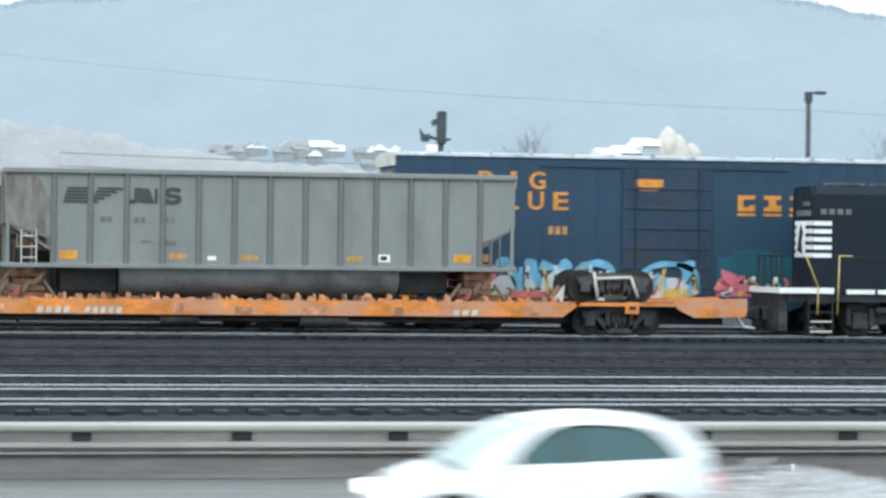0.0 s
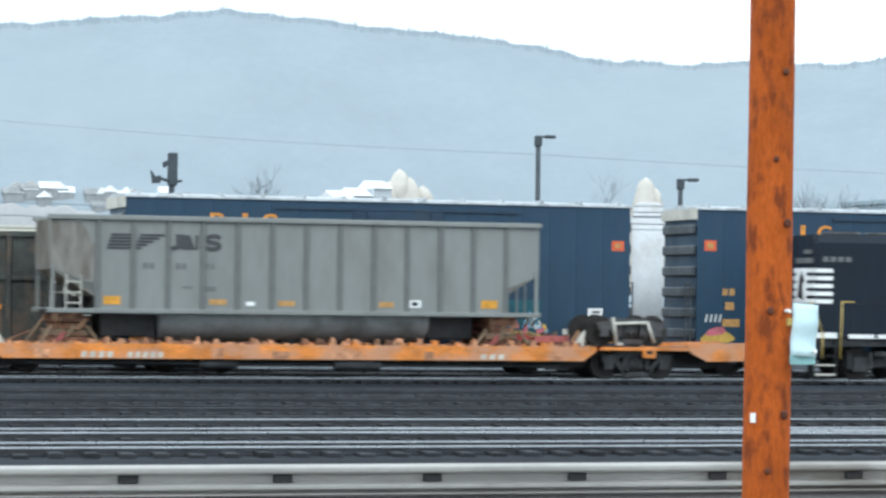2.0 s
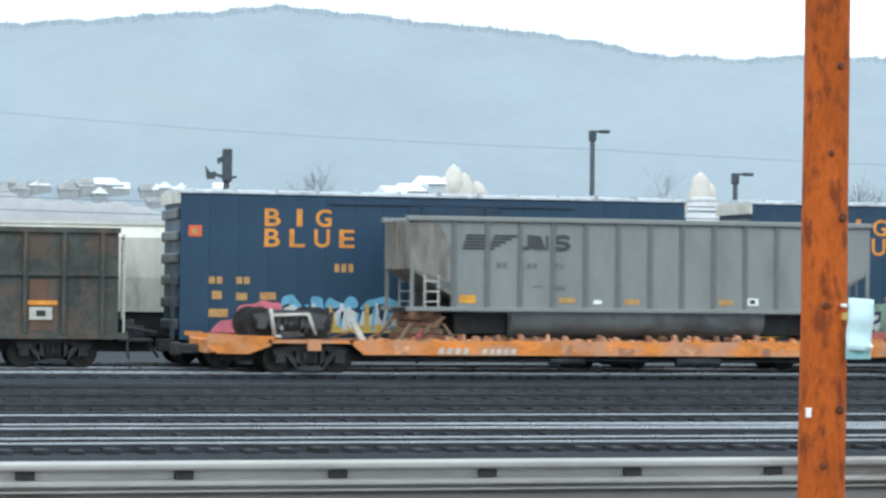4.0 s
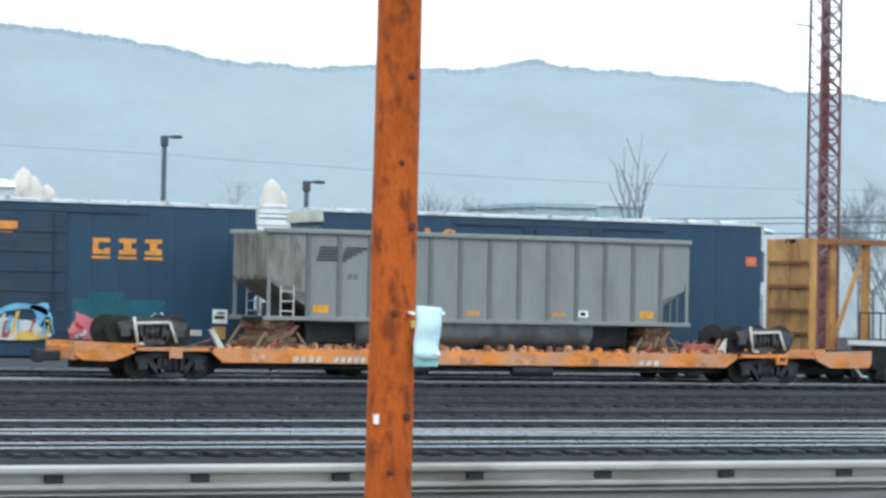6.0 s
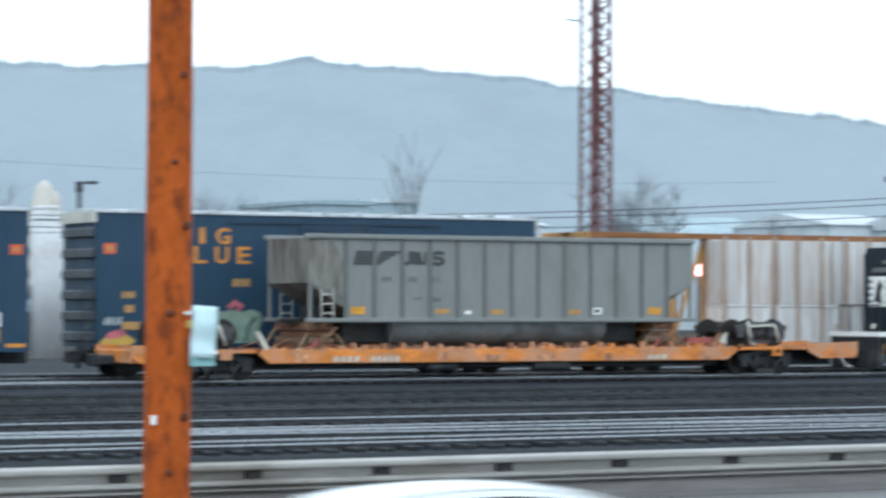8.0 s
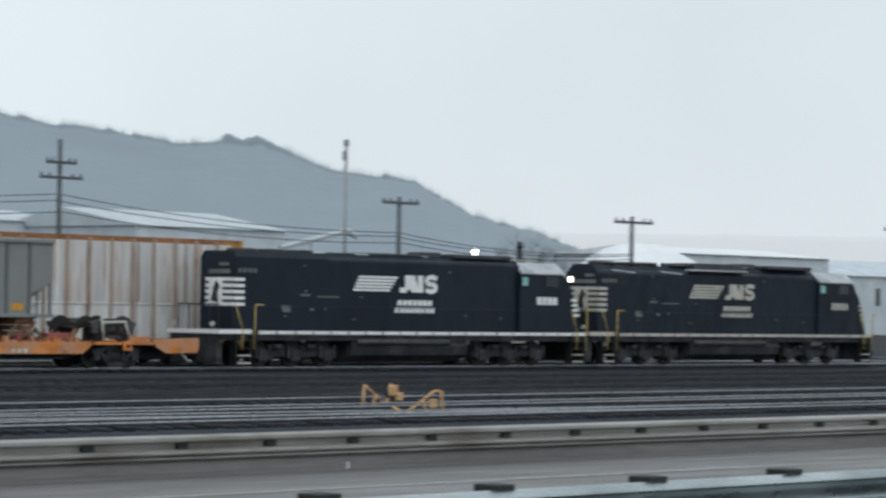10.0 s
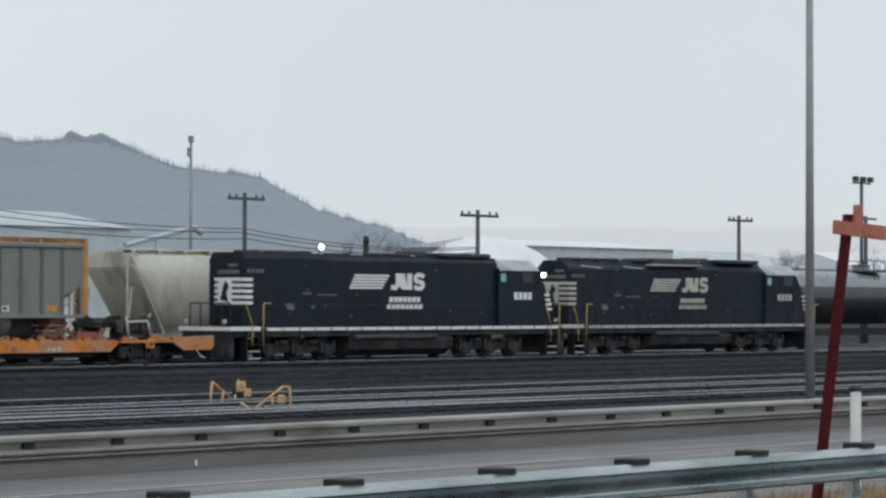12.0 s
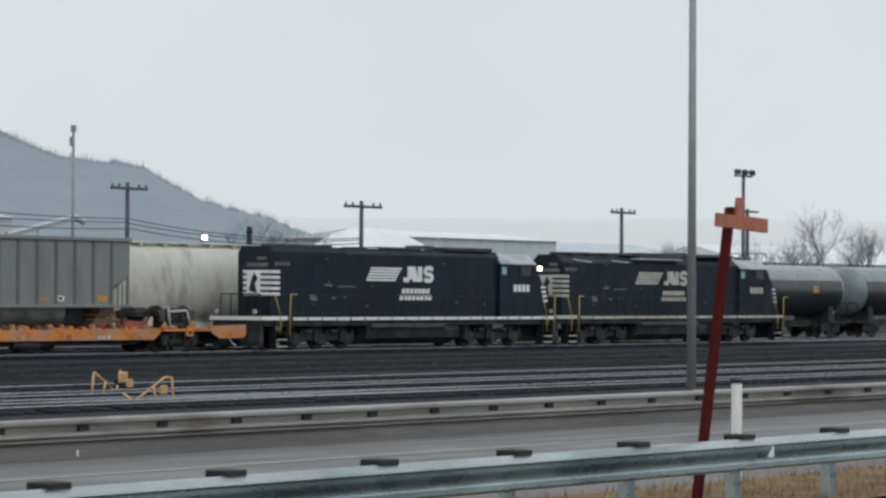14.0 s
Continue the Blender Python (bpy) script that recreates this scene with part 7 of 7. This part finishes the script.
part("rear_board", prism([(24.9, 3.83), (25.24, 3.8), (25.24, 3.83), (24.9, 3.86)], 15.25, 15.27), M_REDPOST, sg)
# white marker post
mk = thing("marker_post", (27.59, 17.0, 0.5), "white plastic marker post with a dark cap", "marker post")
part("post", boxes((27.52, 27.66, 16.96, 17.04, 0.4, 2.0), bevel=0.015), M_WHITE, mk)
part("cap", boxes((27.51, 27.67, 16.95, 17.05, 2.0, 2.05), bevel=0.01), M_BLACK, mk)
# small roadside pegs
for x, y, m, h, tag in ((25.9, 20.6, M_FADEDAMBER, 0.8, "thin orange-yellow stake at the road edge"), (12.1, 36.6, M_WHITE, 0.12, "small white peg at the road edge"), (36.0, 36.4, M_WHITE, 0.12, "little white peg on the damp asphalt edge")):
    solo("road_peg", boxes((x - 0.018, x + 0.018, y - 0.015, y + 0.015, -0.05, h), bevel=0.006), m, tag, "peg", at=(x, y, 0))

# bent yellow handrail frames dumped between the tracks
for x, y, s, tag in ((49.0, 48.6, 0.65, "bent yellow handrail frame lying on the ballast"), (46.9, 44.7, -0.65, "twisted yellow handrail frame dumped on the ballast")):
    g = thing("handrail_scrap", (x, y, 0.5), tag, "scrap", "dumped handrails")
    part("frame", rods(((x - 0.7 * s, y, 0.47), (x - 0.6 * s, y, 1.05), 0.03), ((x - 0.6 * s, y, 1.05), (x - 0.4 * s, y + 0.1, 1.06), 0.03), ((x - 0.4 * s, y + 0.1, 1.06), (x + 0.9 * s, y + 0.2, 0.55), 0.03), ((x - 0.7 * s, y, 0.52), (x + 0.9 * s, y + 0.2, 0.52), 0.03), ((x + 0.2 * s, y + 0.1, 0.84), (x + 0.05 * s, y + 0.1, 0.5), 0.03), n=7), M_RUSTYELLOW, g)
    part("plate", boxes((x - 0.1 if s < 0 else x + 0.66, x + 0.12 if s < 0 else x + 0.88, y - 0.15, y - 0.05, 0.66, 0.88), bevel=0.03), M_RUSTYELLOW, g, "yellow plate")
    part("foot", rods(((x + 0.9 * s, y + 0.2, 0.47), (x + 1.3 * s, y + 0.4, 0.7), 0.03), n=6), M_RUSTYELLOW, g)
sw = thing("switch_stand", (52.5, 51.5, 0.46), "yellow switch stand target between the tracks", "switch stand")
part("stand", boxes((52.35, 52.65, 51.4, 51.6, 0.45, 0.8), bevel=0.03), M_BLACK, sw)
part("target", boxes((52.3, 52.65, 51.35, 51.4, 0.66, 0.95), bevel=0.04), M_RUSTYELLOW, sw)
part("mast", rods(((52.5, 51.5, 0.7), (52.5, 51.5, 1.0), 0.03)), M_YELLOW, sw)


# ---- road traffic: each car faces -x and is moved by its keys ----
def smooth_line(pts, n=4):
    """More points along a soft curve through the given ones."""
    out = []
    for i in range(len(pts) - 1):
        p0, p1, p2, p3 = pts[max(0, i - 1)], pts[i], pts[i + 1], pts[min(len(pts) - 1, i + 2)]
        for j in range(n):
            u = j / n
            out.append(tuple(0.5 * (2 * b + (c - a) * u + (2 * a - 5 * b + 4 * c - d) * u * u + (3 * b - a - 3 * c + d) * u ** 3) for a, b, c, d in zip(p0, p1, p2, p3)))
    return out + [pts[-1]]


def car(tag, paint, roof_paint, sedan, length=4.4, tall=1.0, reach=0.5):
    c = thing("car", (0, 0, 0), tag, "car", "passing cars")
    k = length / 4.4
    hw = 0.88
    if sedan:
        low = [(-2.2, 0.3), (-2.22, 0.62), (-2.05, 0.75), (-1.1, 0.93), (0.0, 0.97), (1.4, 1.0), (2.15, 0.96), (2.22, 0.6), (2.15, 0.3)]
        top = [(-1.2, 0.92), (-0.72, 1.2), (-0.22, 1.39), (0.3, 1.45), (0.85, 1.41), (1.35, 1.26), (1.95, 0.98)]
    else:
        low = [(-2.2, 0.3), (-2.22, 0.6), (-2.05, 0.74), (-1.15, 0.95), (0.0, 0.98), (1.4, 1.02), (2.12, 1.04), (2.2, 0.6), (2.12, 0.3)]
        top = [(-1.2, 0.95), (-0.75, 1.19), (-0.25, 1.35), (0.4, 1.42), (1.15, 1.41), (1.8, 1.32), (2.15, 1.03)]
    low, top = [(x, z * tall) for x, z in low], [(x, z * tall) for x, z in top]
    low = [low[0]] + smooth_line(low[1:-1], 3) + [low[-1]]
    body = prism([(x * k, z) for x, z in low], -hw, hw, bevel=0.07)
    for f in body.faces:
        f.smooth = True
    body_ob = part("body", body, paint, c)
    # glasshouse, narrower towards the roof
    inset = lambda z: hw - 0.05 - 0.3 * max(0, z - 0.95) / 0.5
    line = smooth_line(top)
    front, back = 9, 20
    for nm, pts in (("windshield", line[:front + 1]), ("rear_window", line[back:])):
        bm = bmesh.new()
        rows = [[bm.verts.new((x * k - (0.05 if nm == "windshield" else -0.04) * (1 - s * s), s * (inset(z) - 0.03), z)) for s in (-1, -0.6, 0, 0.6, 1)] for x, z in pts]
        for p, q in zip(rows, rows[1:]):
            for i in range(4):
                bm.faces.new((p[i], p[i + 1], q[i + 1], q[i])).smooth = True
        part(nm, bm, M_CARGLASS, c, "sloping glossy glass with some mirrored sky in its tint")
    x_mid, z_low = (0.5 if sedan else 0.28), 0.99 * tall
    ahead, behind, rise = (reach, 0.62, 0.84) if sedan else (0.58, 0.8, 0.74)
    for s in (-1, 1):
        # painted side of the cabin with the arched window set in it
        bm = bmesh.new()
        bm.faces.new([bm.verts.new((x * k, s * inset(z), z)) for x, z in line])
        part("cabin_side", bm, paint, c)
        bm = bmesh.new()
        arch = [(x_mid + (x - x_mid) * (behind if x > x_mid else ahead), z_low + (z - top[0][1]) * rise) for x, z in line]
        bm.faces.new([bm.verts.new((x * k, s * (inset(z) + 0.012), z)) for x, z in arch])
        part("side_window", bm, M_SIDEGLASS, c, "darker side glass")
        for (xa, za), (xb, zb) in zip(arch[::2], arch[2::2]):
            part("window_seal", rods(((xa * k, s * (inset(za) + 0.014), za), (xb * k, s * (inset(zb) + 0.014), zb), 0.014), n=5), M_TRIM, c)
    # roof skin over the top of the cabin
    bm = bmesh.new()
    rows = [[bm.verts.new((x * k, s * (inset(z) + 0.012), z + 0.008 + 0.035 * (1 - s * s))) for s in (-1, -0.8, -0.5, 0, 0.5, 0.8, 1)] for x, z in line[front - 1:back + 2]]
    for p, q in zip(rows, rows[1:]):
        for i in range(6):
            bm.faces.new((p[i], p[i + 1], q[i + 1], q[i])).smooth = True
    rf = part("roof", bm, roof_paint, c)
    rf.modifiers.new("gauge", "SOLIDIFY").thickness = 0.03
    for s in (-1, 1):
        for pts in (line[:front + 1], line[back:]):
            bm = bmesh.new()
            rings = [[bm.verts.new((x * k - 0.02 + 0.05 * math.cos(q), s * (inset(z) - 0.02) + 0.045 * math.sin(q), z + 0.03 * math.cos(q))) for q in (2 * math.pi * i / 8 for i in range(8))] for x, z in pts]
            for p, q in zip(rings, rings[1:]):
                for i in range(8):
                    bm.faces.new((p[i], p[(i + 1) % 8], q[(i + 1) % 8], q[i])).smooth = True
            part("pillar", bm, paint, c)
    for sx in (-1.38, 1.32):
        for s in (-1, 1):
            y = s * (hw - 0.1)
            wh = part("wheel", rods(((sx * k, y - s * 0.1, 0.32), (sx * k, y + s * 0.11, 0.32), 0.32), n=24), M_TYRE, c)
            part("rim", rods(((sx * k, y + s * 0.11, 0.32), (sx * k, y + s * 0.125, 0.32), 0.21, 0.19), n=16), M_RIM, wh)
            part("wheel_arch", rods(((sx * k, y - s * 0.12, 0.36), (sx * k, s * (hw + 0.004), 0.36), 0.38), n=20), M_TRIM, body_ob)
    for s in (-1, 1):
        part("headlight", boxes((-2.23 * k, -1.95 * k, s * 0.6 - 0.2, s * 0.6 + 0.2, 0.6, 0.74), bevel=0.03), M_HEADL, c, "clear headlight")
        part("tail_light", boxes((2.0 * k, 2.23 * k, s * 0.68 - 0.19, s * 0.68 + 0.19, 0.72, 0.92), bevel=0.03), M_TAIL, c, "red tail light")
        part("mirror", boxes((-0.72 * k, -0.58 * k, s * hw - 0.06 + 0.09 * s, s * hw + 0.06 + 0.09 * s, 0.97 * tall, 1.08 * tall), bevel=0.035), M_TRIM if paint == M_CARSILVER else paint, c, "rounded door mirror")
        for q in (-0.75, 0.28):
            part("door_seam", boxes((q * k, (q + 0.015) * k, s * hw - 0.004, s * hw + 0.004, 0.4, 0.93)), M_TRIM, c)
        part("door_handle", boxes((0.05 * k, 0.22 * k, s * hw - 0.015, s * hw + 0.015, 0.83, 0.86), bevel=0.006), paint, c)
    for s in (() if sedan else (-1, 1)):
        part("door_pillar", rods(((0.28 * k, s * (inset(0.98) + 0.005), 0.98), (0.22 * k, s * (inset(1.33 * tall) + 0.005), 1.33 * tall), 0.03), n=6), M_TRIM, c)
    part("wiper_cowl", boxes((-1.3 * k, -1.12 * k, -0.72, 0.72, 0.93 * tall, 0.955 * tall)), M_TRIM, c)
    for q in (-2.24, 2.1):
        part("bumper", boxes((q * k, (q + 0.13) * k, -0.7, 0.7, 0.33, 0.48), bevel=0.02), M_TRIM, c)
    return c


# car, seconds and x when it is seen, speed along x, lane, height of the lane
CARS = [
    (car("white hatchback on the highway, headlights lit", M_CARWHITE, M_CARWHITE, False, 3.1, 1.0), 0.0, 5.97, -17.9, 26.0, 0.03),
    (car("white saloon on the highway, wet and shining", M_CARWHITE, M_CARWHITE, True, 4.2, 0.96), 4.9, 5.5, -24.0, 28.3, 0.025),
    (car("white hatchback with a red roof on the highway", M_CARWHITE, M_CARRED, False, 3.2, 1.015), 5.0, 7.3, 25.0, 22.2, 0.005),
    (car("white estate car in the nearer highway lane", M_CARWHITE, M_CARWHITE, False, 4.5, 0.96), 8.1, 15.65, 27.0, 21.8, 0.0),
    (car("pale hatchback behind the near barrier", M_CARWHITE, M_CARWHITE, False, 3.05, 0.87), 13.4, 32.3, 23.8, 20.5, 0.0),
    (car("white saloon passing close on the side road", M_CARWHITE, M_CARWHITE, True, 4.7, 1.06), 6.5, 5.25, -12.3, 11.0, 0.885),
    (car("silver grey saloon passing close on the side road", M_CARSILVER, M_CARSILVER, True, 4.7, 1.0, 0.72), 12.5, 15.5, -15.6, 11.0, 0.885),
]


# fine spray thrown up behind the first car, in small rigid drops that travel with it
rs = random.Random(11)
bm = bmesh.new()
for i in range(5200):
    u = rs.random()
    c = Vector((1.2 + 3.6 * u ** 0.9, rs.uniform(-1.0, 1.0), 0.03 + (0.25 + 0.65 * (1 - abs(u - 0.35))) * rs.random() ** 1.5))
    if i % 5 == 0:
        c = Vector((rs.uniform(-1.6, 1.4), rs.choice((-1, 1)) * rs.uniform(0.92, 1.15), rs.uniform(0.03, 0.4)))
    r = rs.uniform(0.008, 0.02)
    v = [bm.verts.new(c + Vector(d) * r) for d in ((1, 1, 1), (-1, -1, 1), (-1, 1, -1), (1, -1, -1))]
    for q in ((0, 1, 2), (0, 3, 1), (0, 2, 3), (1, 3, 2)):
        bm.faces.new([v[k] for k in q])
spray = solo("road_spray", bm, M_SPRAY, "fine pale water spray behind a passing car", "spray", kind="stuff")
CARS.append((spray, *CARS[0][1:]))


# ---- what moves ----
SPEED = 4.482


def motions():
    for ob in moving:
        p = Vector(ob.location)
        walk(ob, [(t, pose(p.x + SPEED * t, p.y, p.z)) for t in range(15)])
    for ob, r in wheels:
        p = Vector(ob.location)
        turn = math.degrees(SPEED / r) / 7
        walk(ob, [(i / 7, pose(p.x, p.y, p.z) @ pose(0, 0, 0, 0, turn * i, 0)) for i in range(99)])
    for ob, t0, x0, v, y, z in CARS:
        ahead = pose(0, 0, 0, 0, 0, 0 if v < 0 else 180)
        walk(ob, [(t, pose(x0 + v * (t - t0), y, z) @ ahead) for t in range(15)])


motions()
